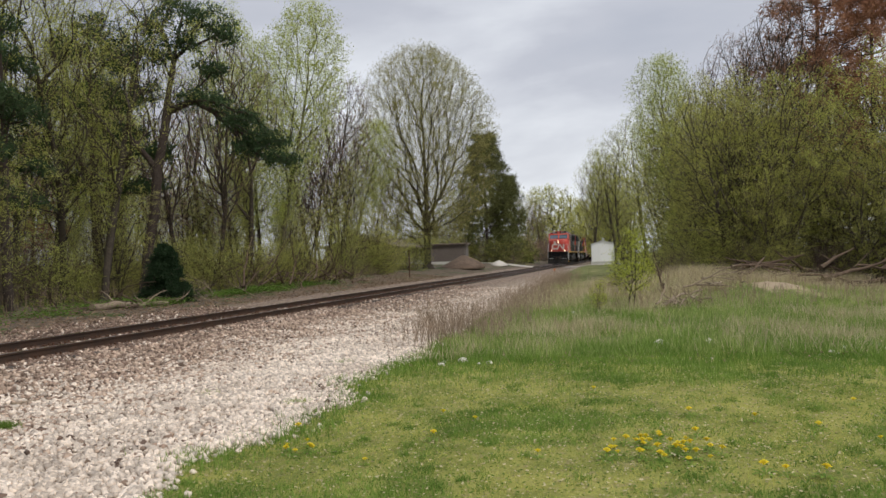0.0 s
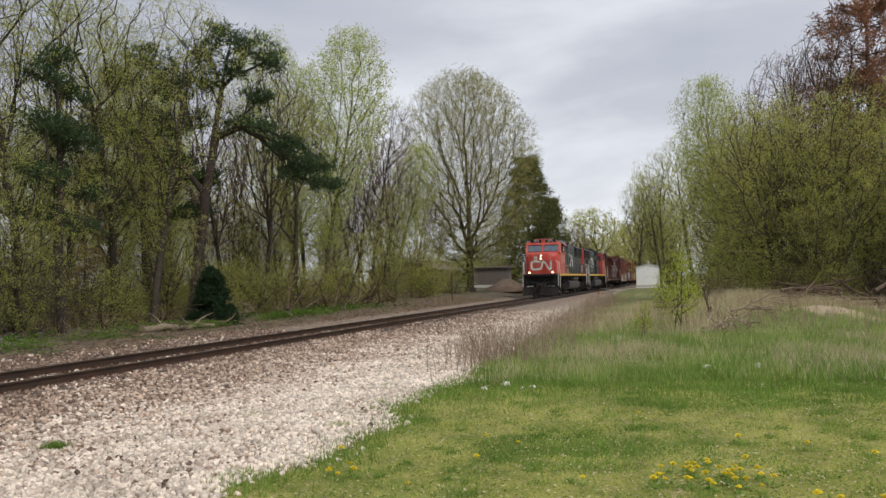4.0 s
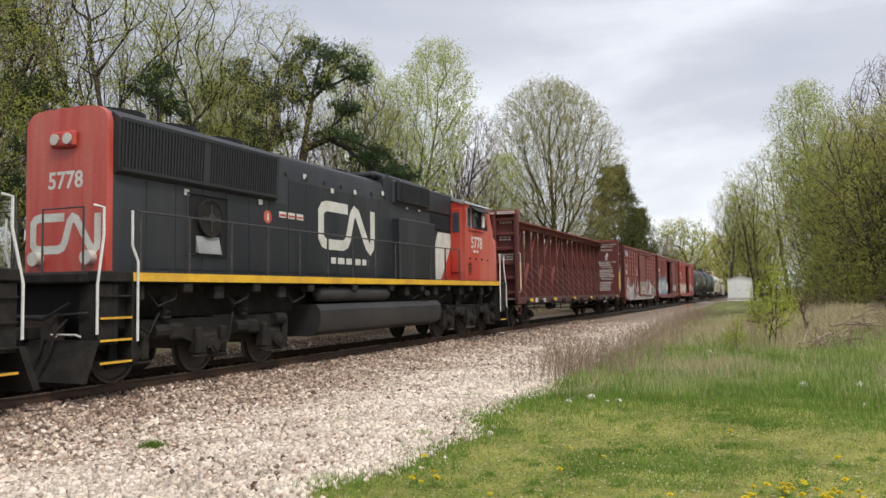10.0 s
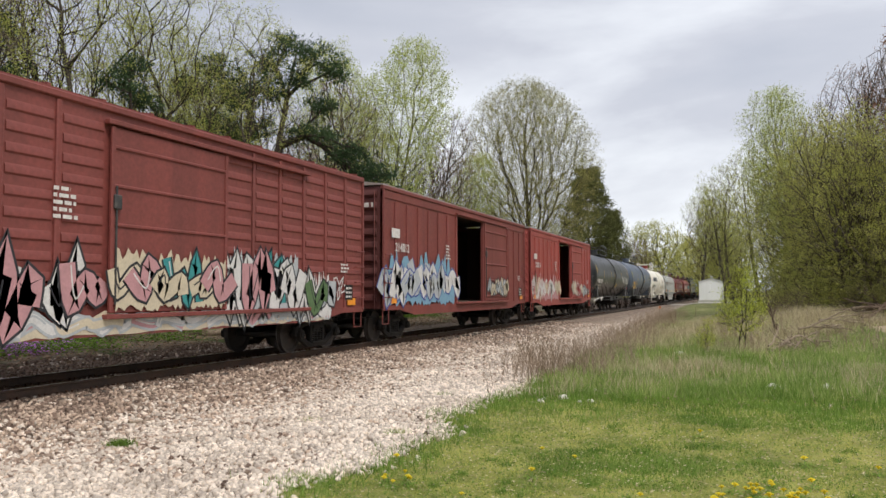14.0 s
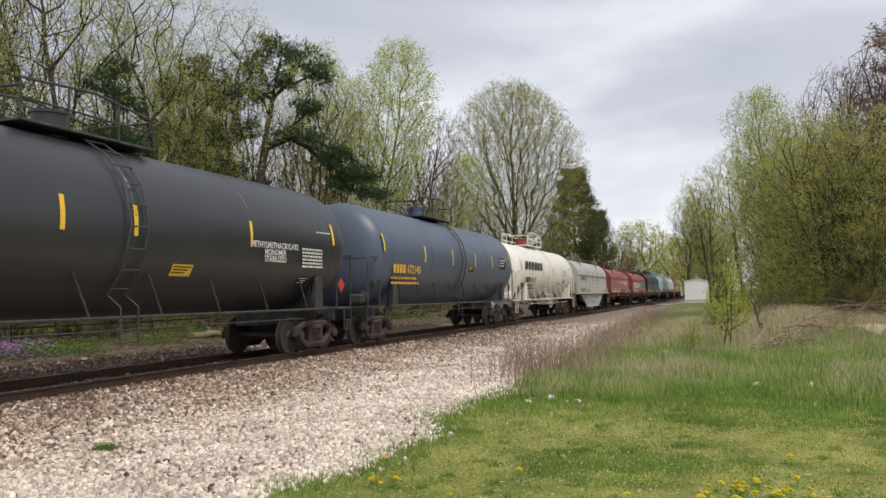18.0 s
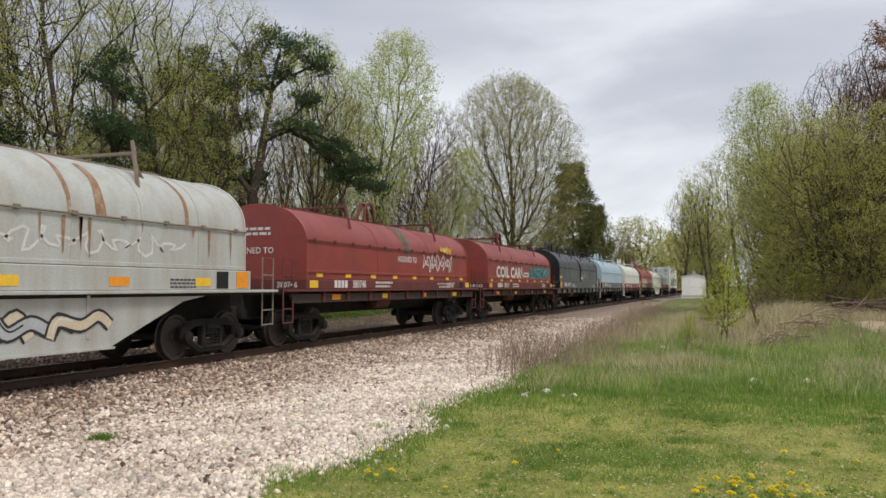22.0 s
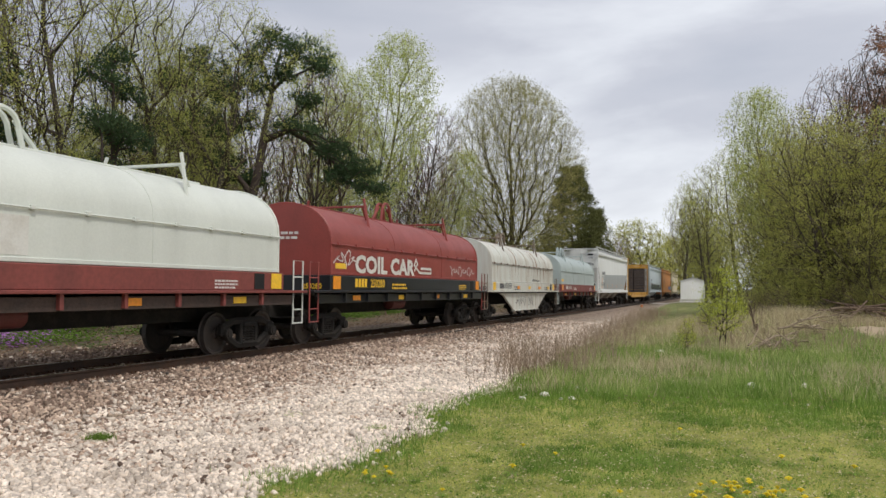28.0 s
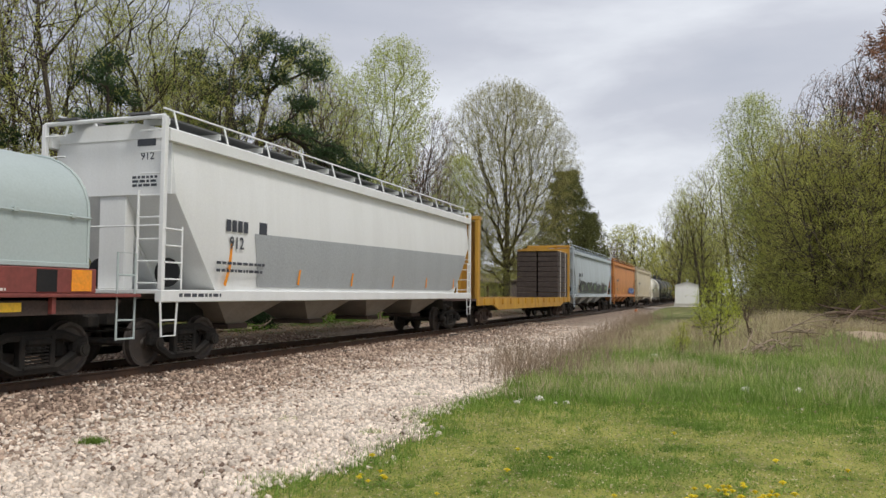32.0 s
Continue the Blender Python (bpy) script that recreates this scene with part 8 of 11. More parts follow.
    # roof with trough hatch and running boards
    part("roof", Mesh().prism([(-1.5, zt + 0.22), (-0.6, zt + 0.42), (0.6, zt + 0.42), (1.5, zt + 0.22), (1.4, zt + 0.1), (-1.4, zt + 0.1)], "x", -hl + 0.3, hl - 0.3), paint, car)
    part("trough_hatch", Mesh().box(-hl + 1.2, hl - 1.2, -0.36, 0.36, zt + 0.42, zt + 0.55, 0.03), M_GRATE, car)
    for s in (-1, 1):
        part("running_board", Mesh().box(-hl, hl, s * 0.62, s * 1.15, zt + 0.52, zt + 0.56), M_GRATE, car)
        part("roof_rail", Mesh().tube([(-hl + 0.2, s * 1.3, zt + 0.66), (hl - 0.2, s * 1.3, zt + 0.66)], 0.02, 5), paint, car)
        for k in range(12):
            px = -hl + 0.5 + (length - 1.0) * k / 11
            part("rail_post", Mesh().tube([(px, s * 1.42, zt + 0.25), (px, s * 1.3, zt + 0.66)], 0.022, 5), paint, car)
            part("board_bracket", Mesh().box(px - 0.03, px + 0.03, s * 0.6, s * 1.2, zt + 0.4, zt + 0.52), paint, car)
    # discharge hoppers
    step = (length - 2 * inset - 1.0) / bays
    for k in range(bays):
        c = -(length - 2 * inset - 1.0) / 2 + step * (k + 0.5)
        # the white car's bays carry painted-in shade, other cars keep their body paint
        part("discharge_hopper", Mesh().loft([[(c - step * 0.48, -1.2, 1.5), (c + step * 0.48, -1.2, 1.5), (c + step * 0.48, 1.2, 1.5), (c - step * 0.48, 1.2, 1.5)], [(c - 0.34, -0.5, 0.72), (c + 0.34, -0.5, 0.72), (c + 0.34, 0.5, 0.72), (c - 0.34, 0.5, 0.72)]]), M_HOPPER_SHADED if band is not None else paint, car)
        part("outlet_gate", Mesh().box(c - 0.4, c + 0.4, -0.6, 0.6, 0.6, 0.72, 0.02), M_UNDER_BROWN, car)
    for e in (-1, 1):
        part("slope_stiffener", Mesh().prism([(e * (hl - 0.5), ze), (e * (hl - 0.42), ze), (e * (hl - 1.7), 1.5), (e * (hl - 1.85), 1.5)], "y", -0.05, 0.05), paint, car)
    for e in (-1, 1):
        part("stub_sill", Mesh().box(e * (hl - 3.0), e * hl, -0.3, 0.3, 0.8, 1.3, 0.02), M_UNDER, car)
    add_truck(car, -hl + 1.35)
    add_truck(car, hl - 1.35)
    add_couplers(car, hl - 0.05)
    CARS.append((car, x, False))
    return car


build_hopper(206.55, 19.5, M_HOPPER, M_HOPPER_GREY, "912", "clean white covered hopper car with a grey band", 61)
H2 = build_hopper(250.6, 19.8, M_HOPPER_BLUE, None, "540", "blue-grey covered hopper car with dark graffiti", 62, tape=M_REFLECT)
spray(H2, -7.5, 6.5, 1.6, 2.6, 1.56, ["black", "green", "black"], "black", 9, 63, back="black", height_jitter=0.6)
H3 = build_hopper(272.0, 19.0, M_HOPPER_ORANGE, None, "541", "weathered orange covered hopper car", 64, tape=M_REFLECT)
spray(H3, 3.0, 8.0, 1.6, 2.3, 1.56, ["blue", "sky"], "blue", 4, 65, back="blue")
build_hopper(294.0, 19.0, M_HOPPER_CREAM, None, "542", "cream covered hopper car", 66, tape=M_REFLECT)
for i, px in enumerate((366.0, 383.0, 400.0, 417.0)):
    build_boxcar(px, 15.75, "ribbed", M_OXIDE_DARK if i % 2 else M_OXIDE, "21%04d" % (4300 + 7 * i), "oxide-red box car at the tail of the train", 70 + i)

# ---- trees ----
M_BARK = material("grey_bark", (0.078, 0.064, 0.049), 0.95, dirt=(0.034, 0.028, 0.022), dirt_amount=0.7, scale=5, bump=0.8, bump_scale=30, fine=0.25, spec=0.15)
M_BARK_GREEN = material("mossy_bark", (0.125, 0.112, 0.070), 0.95, dirt=(0.05, 0.045, 0.032), dirt_amount=0.6, scale=5, bump=0.6, bump_scale=30, fine=0.25, spec=0.15)
M_BARK_PINE = material("pine_bark", (0.078, 0.060, 0.050), 0.95, dirt=(0.035, 0.027, 0.022), dirt_amount=0.7, scale=6, bump=0.8, bump_scale=25, fine=0.25, spec=0.15)
M_TWIG = material("dry_twigs", (0.175, 0.135, 0.105), 0.95, dirt=(0.085, 0.064, 0.05), dirt_amount=0.6, scale=5, fine=0.25, spec=0.15)
M_TWIG_OLIVE = material("olive_brown_twigs", (0.17, 0.145, 0.095), 0.95, dirt=(0.075, 0.062, 0.045), dirt_amount=0.6, scale=4, fine=0.25, spec=0.15)
M_LEAF_OLIVE = leafy("olive_spring_leaves", (0.32, 0.345, 0.075), (0.62, 0.63, 0.19), 0.55)
M_LEAF_FRESH = leafy("fresh_spring_leaves", (0.36, 0.41, 0.09), (0.60, 0.64, 0.22))
M_LEAF_SAPLING = leafy("bright_young_leaves", (0.36, 0.42, 0.055), (0.62, 0.66, 0.12), 0.5)
M_LEAF_PALE = leafy("pale_opening_buds", (0.27, 0.255, 0.075), (0.48, 0.45, 0.17))
M_LEAF_YELLOW = leafy("yellow_green_leaves", (0.355, 0.36, 0.085), (0.64, 0.62, 0.20), 0.5)
M_BUD_RED = leafy("reddish_buds", (0.25, 0.155, 0.115), (0.42, 0.30, 0.225))
M_NEEDLE = leafy("dark_pine_needles", (0.032, 0.058, 0.028), (0.10, 0.145, 0.068), 0.18)
M_NEEDLE_DEEP = leafy("deep_green_spruce_needles", (0.016, 0.032, 0.017), (0.048, 0.078, 0.036), 0.1)
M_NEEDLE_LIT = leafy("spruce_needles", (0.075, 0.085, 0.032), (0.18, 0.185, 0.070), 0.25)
M_NEEDLE_DEAD = leafy("rust_brown_needles", (0.24, 0.115, 0.065), (0.46, 0.25, 0.155), 0.25)


def limbs_mesh(name, segs, mat):
    """Tapered round limbs from (p0, p1, r0, r1) pieces."""
    p0 = np.array([s[0] for s in segs], float)
    p1 = np.array([s[1] for s in segs], float)
    r0 = np.array([s[2] for s in segs], float)
    r1 = np.array([s[3] for s in segs], float)
    vs, fs, base = [], [], 0
    for big in (True, False):
        k = (r0 > 0.05) == big
        if not k.any():
            continue
        n = 7 if big else 3
        a, c, ra, rc = p0[k], p1[k], r0[k], r1[k]
        d = c - a
        d /= np.linalg.norm(d, axis=1, keepdims=True) + 1e-9
        ref = np.where(np.abs(d[:, 2:3]) < 0.9, np.array([[0, 0, 1.0]]), np.array([[1.0, 0, 0]]))
        u = np.cross(d, ref)
        u /= np.linalg.norm(u, axis=1, keepdims=True) + 1e-9
        w = np.cross(d, u)
        th = 2 * np.pi * np.arange(n) / n
        ring = np.cos(th)[None, :, None] * u[:, None, :] + np.sin(th)[None, :, None] * w[:, None, :]
        v = np.concatenate([a[:, None] + ring * ra[:, None, None], c[:, None] + ring * rc[:, None, None]], 1)
        i = np.arange(n)
        f = np.stack([i, (i + 1) % n, n + (i + 1) % n, n + i], -1)
        f = f[None] + (np.arange(len(a)) * 2 * n)[:, None, None] + base
        vs.append(v.reshape(-1, 3))
        fs.append(f.reshape(-1, 4))
        base += len(a) * 2 * n
    return mesh_np(name, np.concatenate(vs), np.concatenate(fs), mat, smooth=True)


def leaves_mesh(name, rng, centres, size, mat, spread=0.25, each=4, slim=0.7, droop=0.0):
    """Small pointed leaves in tight sprigs of four, the sprigs strewn loosely round each centre."""
    c = np.repeat(np.asarray(centres, float), max(1, each // 4), axis=0)
    c = c + rng.normal(0, spread, c.shape)
    c = np.repeat(c, 4, axis=0)
    n = len(c)
    c = c + rng.normal(0, size * 0.9, (n, 3))
    c[:, 2] -= droop * np.abs(rng.normal(0, spread, n))
    t = rand_turns(rng, n)
    s = size * rng.uniform(0.55, 1.3, n)[:, None]
    u, w = t[:, :, 0] * s * 0.5, t[:, :, 1] * s * 0.5 * slim
    v = np.stack([c - w, c + u * 1.6, c + w], 1).reshape(-1, 3)
    return mesh_np(name, v, np.arange(3 * n).reshape(-1, 3), mat)


def needles_mesh(name, rng, centres, dirs, length, mat, each=22, width=0.09, fan=0.9):
    """Tufts of stiff needles: slim blades that fan out round a shoot."""
    c = np.repeat(np.asarray(centres, float), each, axis=0)
    d = np.repeat(np.asarray(dirs, float), each, axis=0)
    n = len(c)
    out = d + rng.normal(0, fan, (n, 3))
    out /= np.linalg.norm(out, axis=1, keepdims=True) + 1e-9
    side = np.cross(out, rng.normal(size=(n, 3)))
    side /= np.linalg.norm(side, axis=1, keepdims=True) + 1e-9
    ln = length * rng.uniform(0.5, 1.2, n)[:, None]
    c = c + rng.normal(0, length * 0.35, (n, 3))
    v = np.stack([c - side * ln * width, c + side * ln * width, c + out * ln], 1).reshape(-1, 3)
    return mesh_np(name, v, np.arange(3 * n).reshape(-1, 3), mat)


def skeleton(rng, tips, trunk, root_r, tip_r, bf=0.25, turn=0.9, step=0.9, curve=0.38):
    """Limbs that reach every tip: each tip joins the branch that costs least length and least bend."""
    cap = len(trunk) + len(tips) * 8
    pos, way = np.zeros((cap, 3)), np.zeros((cap, 3))
    path, parent = np.zeros(cap), np.full(cap, -1)
    for i, p in enumerate(trunk):
        pos[i] = p
        if i:
            parent[i] = i - 1
            d = pos[i] - pos[i - 1]
            ln = np.linalg.norm(d)
            way[i], path[i] = d / ln, path[i - 1] + ln
    way[0] = (0, 0, 1)
    m = len(trunk)
    tips = tips[np.argsort(np.linalg.norm(tips - np.asarray(trunk[len(trunk) // 2]), axis=1) + rng.normal(0, 0.3, len(tips)))]
    ends = []
    for p in tips:
        v = p - pos[:m]
        d = np.linalg.norm(v, axis=1) + 1e-6
        cos = (v * way[:m]).sum(1) / d
        cost = d * (1 + turn * (1 - cos)) + bf * path[:m]
        cost[:1] = 1e9
        q = int(np.argmin(cost))
        n = max(1, min(6, int(d[q] / step)))
        a, ctrl = pos[q].copy(), pos[q] + way[q] * d[q] * curve
        prev = q
        for k in range(1, n + 1):
            s = k / n
            c = a * (1 - s) ** 2 + ctrl * 2 * s * (1 - s) + p * s * s
            if k < n:
                c = c + rng.normal(0, 0.04, 3)
            pos[m], parent[m] = c, prev
            dd = c - pos[prev]
            ln = np.linalg.norm(dd) + 1e-6
            way[m], path[m] = dd / ln, path[prev] + ln
            prev = m
            m += 1
        ends.append(prev)
    load = np.zeros(m)
    load[ends] += 1
    for i in range(m - 1, 0, -1):
        load[parent[i]] += load[i]
    load = np.maximum(load, 1)
    e = math.log(root_r / tip_r) / math.log(load[1])
    rad = tip_r * load ** e
    segs = [(pos[parent[i]], pos[i], min(rad[parent[i]], rad[i] * 1.35) if parent[i] >= len(trunk) else (rad[parent[i]] if i < len(trunk) else rad[i] * 1.3), rad[i]) for i in range(1, m)]
    return segs, pos[ends], way[ends]


def crown_tips(rng, n, z0, z1, radius, profile, lump=0.25, hollow=0.35, off=(0, 0)):
    """Points through a crown: profile gives the width at heights 0 to 1; lumps and gaps break the outline."""
    u = rng.random(n * 3)
    w = np.interp(u, np.linspace(0, 1, len(profile)), profile)
    u = u[rng.random(len(u)) < w / max(profile)][:n]
    w = np.interp(u, np.linspace(0, 1, len(profile)), profile) * radius
    a = rng.uniform(0, 2 * np.pi, len(u))
    k = rng.uniform(0, 6.28, 6)
    w = w * (1 + lump * (np.sin(3 * a + k[0] + 5 * u) * 0.5 + np.sin(5 * a + k[1] - 9 * u) * 0.35 + np.sin(2 * a + k[2] + 14 * u) * 0.3))
    r = w * np.maximum(hollow * rng.random(len(u)), rng.random(len(u)) ** 0.5)
    x, y = r * np.cos(a) + off[0] * u, r * np.sin(a) + off[1] * u
    return np.stack([x, y, z0 + (z1 - z0) * u], -1)


def trunk_line(rng, height, lean=(0, 0), wander=0.10, n=8, base=(0, 0)):
    pts = [np.array((base[0], base[1], -0.25))]
    d = np.array((lean[0], lean[1], 1.0))
    for i in range(n):
        d = d + np.array((*rng.normal(0, wander, 2), 0))
        pts.append(pts[-1] + d / np.linalg.norm(d) * (height + 0.25) / n)
    return pts


def make_tree(name, label, seed, height, r, bark, leaf, tips=500, low=0.3, radius=2.6, profile=(0.3, 0.8, 1.0, 0.95, 0.75, 0.3), leaf_size=0.12, spread=0.2, each=6,
              lean=(0, 0), stems=1, keep=0.9, bf=0.25, turn=0.9, trunk_to=0.7, wander=0.1, lump=0.3, tip_r=0.007, splay=0.25, category="tree", step=0.9, curve=0.38, twig=None):
    """A broadleaf tree or shrub: stems, limbs that fill its crown, and sprays of leaves at their ends."""
    rng = np.random.default_rng(seed)
    segs, ends = [], []
    for s in range(stems):
        a = 2 * math.pi * (s + rng.uniform(-0.3, 0.3)) / stems
        k = splay * rng.uniform(0.5, 1.3) if stems > 1 else 0.0
        ln = (lean[0] + k * math.cos(a), lean[1] + k * math.sin(a))
        base = (0.12 * stems ** 0.5 * math.cos(a), 0.12 * stems ** 0.5 * math.sin(a)) if stems > 1 else (0, 0)
        hh = height * (rng.uniform(0.75, 1.0) if stems > 1 else 1.0)
        line = trunk_line(rng, hh * trunk_to, ln, wander, base=base)
        top = line[-1]
        off = (top[0] / trunk_to * 0.8, top[1] / trunk_to * 0.8)
        pts = crown_tips(rng, tips // stems, hh * low, hh, radius / (stems ** 0.4), profile, lump, off=off)
        sg, en, _ = skeleton(rng, pts, line, r * rng.uniform(0.75, 1.1), tip_r, bf, turn, step, curve)
        segs += sg
        ends.append(en)
        if stems == 1:
            segs.append((np.array((0, 0, -0.3)), np.array((0, 0, 0.45)), r * 1.6, r * 1.02))
    tree = tagged(new(name), label, category)
    part("trunk", limbs_mesh("trunk", [g for g in segs if g[2] > 0.017 or twig is None], bark), None, tree)
    fine = [g for g in segs if g[2] <= 0.017 and twig is not None]
    if fine:
        part("fine_branching", limbs_mesh("fine_branching", fine, twig), None, tree)["kind"] = "stuff"
    if leaf is not None:
        en = np.concatenate(ends)
        en = en[rng.random(len(en)) < keep]
        part("crown", leaves_mesh("crown", rng, en, leaf_size, leaf, spread, each), None, tree)
    return tree


def make_clump_pine(name, label, seed, trunk, r, clumps, each=9, length=0.25):
    """A pine whose needles sit in clumps at the ends of crooked limbs. clumps: (x, y, z, width, thickness)."""
    rng = np.random.default_rng(seed)
    line = [np.array(p, float) for p in trunk]
    fine = []
    for a, c in zip(line[:-1], line[1:]):
        for k in range(4):
            fine.append(a + (c - a) * k / 4 + rng.normal(0, 0.04, 3))
    fine.append(line[-1])
    pts, owner = [], []
    for x, y, z, w, h in clumps:
        w, h = w * 1.12, h * 1.15
        n = int(30 * w * w + 16)
        q = rng.normal(0, 1, (n, 3))
        q /= np.linalg.norm(q, axis=1, keepdims=True)
        q *= rng.random((n, 1)) ** 0.45
        pts.append(np.array((x, y, z)) + q * np.array((w, w, h)))
    pts = np.concatenate(pts)
    segs, ends, ways = skeleton(rng, pts, fine, r, 0.009, 0.2, 0.7, 0.7, 0.15)
    tree = tagged(new(name), label, "tree")
    part("trunk", limbs_mesh("trunk", segs, M_BARK_PINE), None, tree)
    cs = np.concatenate([ends, ends - ways * 0.22, ends + rng.normal(0, 0.2, ends.shape)])
    ds = np.concatenate([ways, ways, ways]) * 0.6 + np.array((0, 0, 0.35))
    part("crown", needles_mesh("crown", rng, cs, ds, length, M_NEEDLE, each, 0.10, 0.75), None, tree)
    return tree


def make_pine(name, label, seed, height, r, bark, needle, lean=(0.0, 0.0), bare=0.45, spread=3.4, whorls=13, cone=False, per=5, each=22, length=0.34, droop=0.0, dens=1.0):
    """A conifer: trunk, tiers of limbs, needle tufts along the outer shoots."""
    rng = np.random.default_rng(seed)
    segs, cs, ds = [], [], []
    axis = Vector((lean[0], lean[1], 1)).normalized()
    p, d, n = Vector((0, 0, -0.2)), axis.copy(), 12
    trunk = [p.copy()]
    for i in range(n):
        d = (d + Vector(rng.normal(0, 0.03, 3)) + axis * 0.1).normalized()
        trunk.append(trunk[-1] + d * (height / n))
    for i in range(n):
        segs.append((tuple(trunk[i]), tuple(trunk[i + 1]), r * (1 - 0.9 * i / n), r * (1 - 0.9 * (i + 1) / n)))
    for wq in range(whorls):
        t = bare + (0.985 - bare) * (wq + rng.uniform(0, 0.7)) / whorls
        k = min(int(t * n), n - 1)
        o = trunk[k].lerp(trunk[k + 1], t * n - k)
        u = (t - bare) / (1 - bare)
        reach = spread * ((1 - u) ** 0.75 + 0.08) * rng.uniform(0.6, 1.2) if cone else spread * (0.45 + 0.55 * math.sin(math.pi * min(1, u * 0.85 + 0.15))) * rng.uniform(0.5, 1.2)
        for b in range(per):
            a = 2 * math.pi * (b + rng.uniform(0, 0.8)) / per + wq
            dd = Vector((math.cos(a), math.sin(a), (0.5 - droop) * (u - 0.25) * (1.2 if not cone else 0.6) - droop * 0.4)).normalized()
            q, rr, m = o.copy(), r * 0.26 * (1 - 0.6 * u), 5
            for s in range(m):
                dd = (dd + Vector(rng.normal(0, 0.12, 3)) + Vector((0, 0, 0.05 - 0.07 * droop))).normalized()
                q2 = q + dd * (reach / m)
                segs.append((tuple(q), tuple(q2), rr * (1 - s / m) + 0.008, rr * (1 - (s + 1) / m) + 0.006))
                if s >= (1 if cone else 2):
                    for e in range(int(round((4 if cone else 6) * dens))):
                        side = Vector(rng.normal(0, 1, 3))
                        side = (side - dd * side.dot(dd)).normalized()
                        ln = reach * (0.24 if cone else 0.2) * rng.uniform(0.5, 1.2)
                        f = q.lerp(q2, rng.random())
                        tip = f + (dd * 0.6 + side * 0.8 + Vector((0, 0, -0.25 * droop))) * ln
                        segs.append((tuple(f), tuple(tip), 0.012, 0.005))
                        for g in (0.45, 0.75, 1.0):
                            cs.append(tuple(f.lerp(tip, g)))
                            ds.append(tuple((tip - f).normalized() * 0.8))
                q = q2
    tree = tagged(new(name), label, "tree")
    part("trunk", limbs_mesh("trunk", segs, bark), None, tree)
    part("crown", needles_mesh("crown", rng, cs, ds, length, needle, each), None, tree)
    return tree



def at_angle(az, dist):
    return dist * math.cos(radians(az)), dist * math.sin(radians(az))


def plant(proto, az, dist, size=1.0, turn=0.0, lean=0.0):
    x, y = at_angle(az, dist)
    o = copy_thing(proto, pose(x, y, gz(x, y) - 0.05, lean, 0, turn))
    o.scale = (size,) * 3
    return o


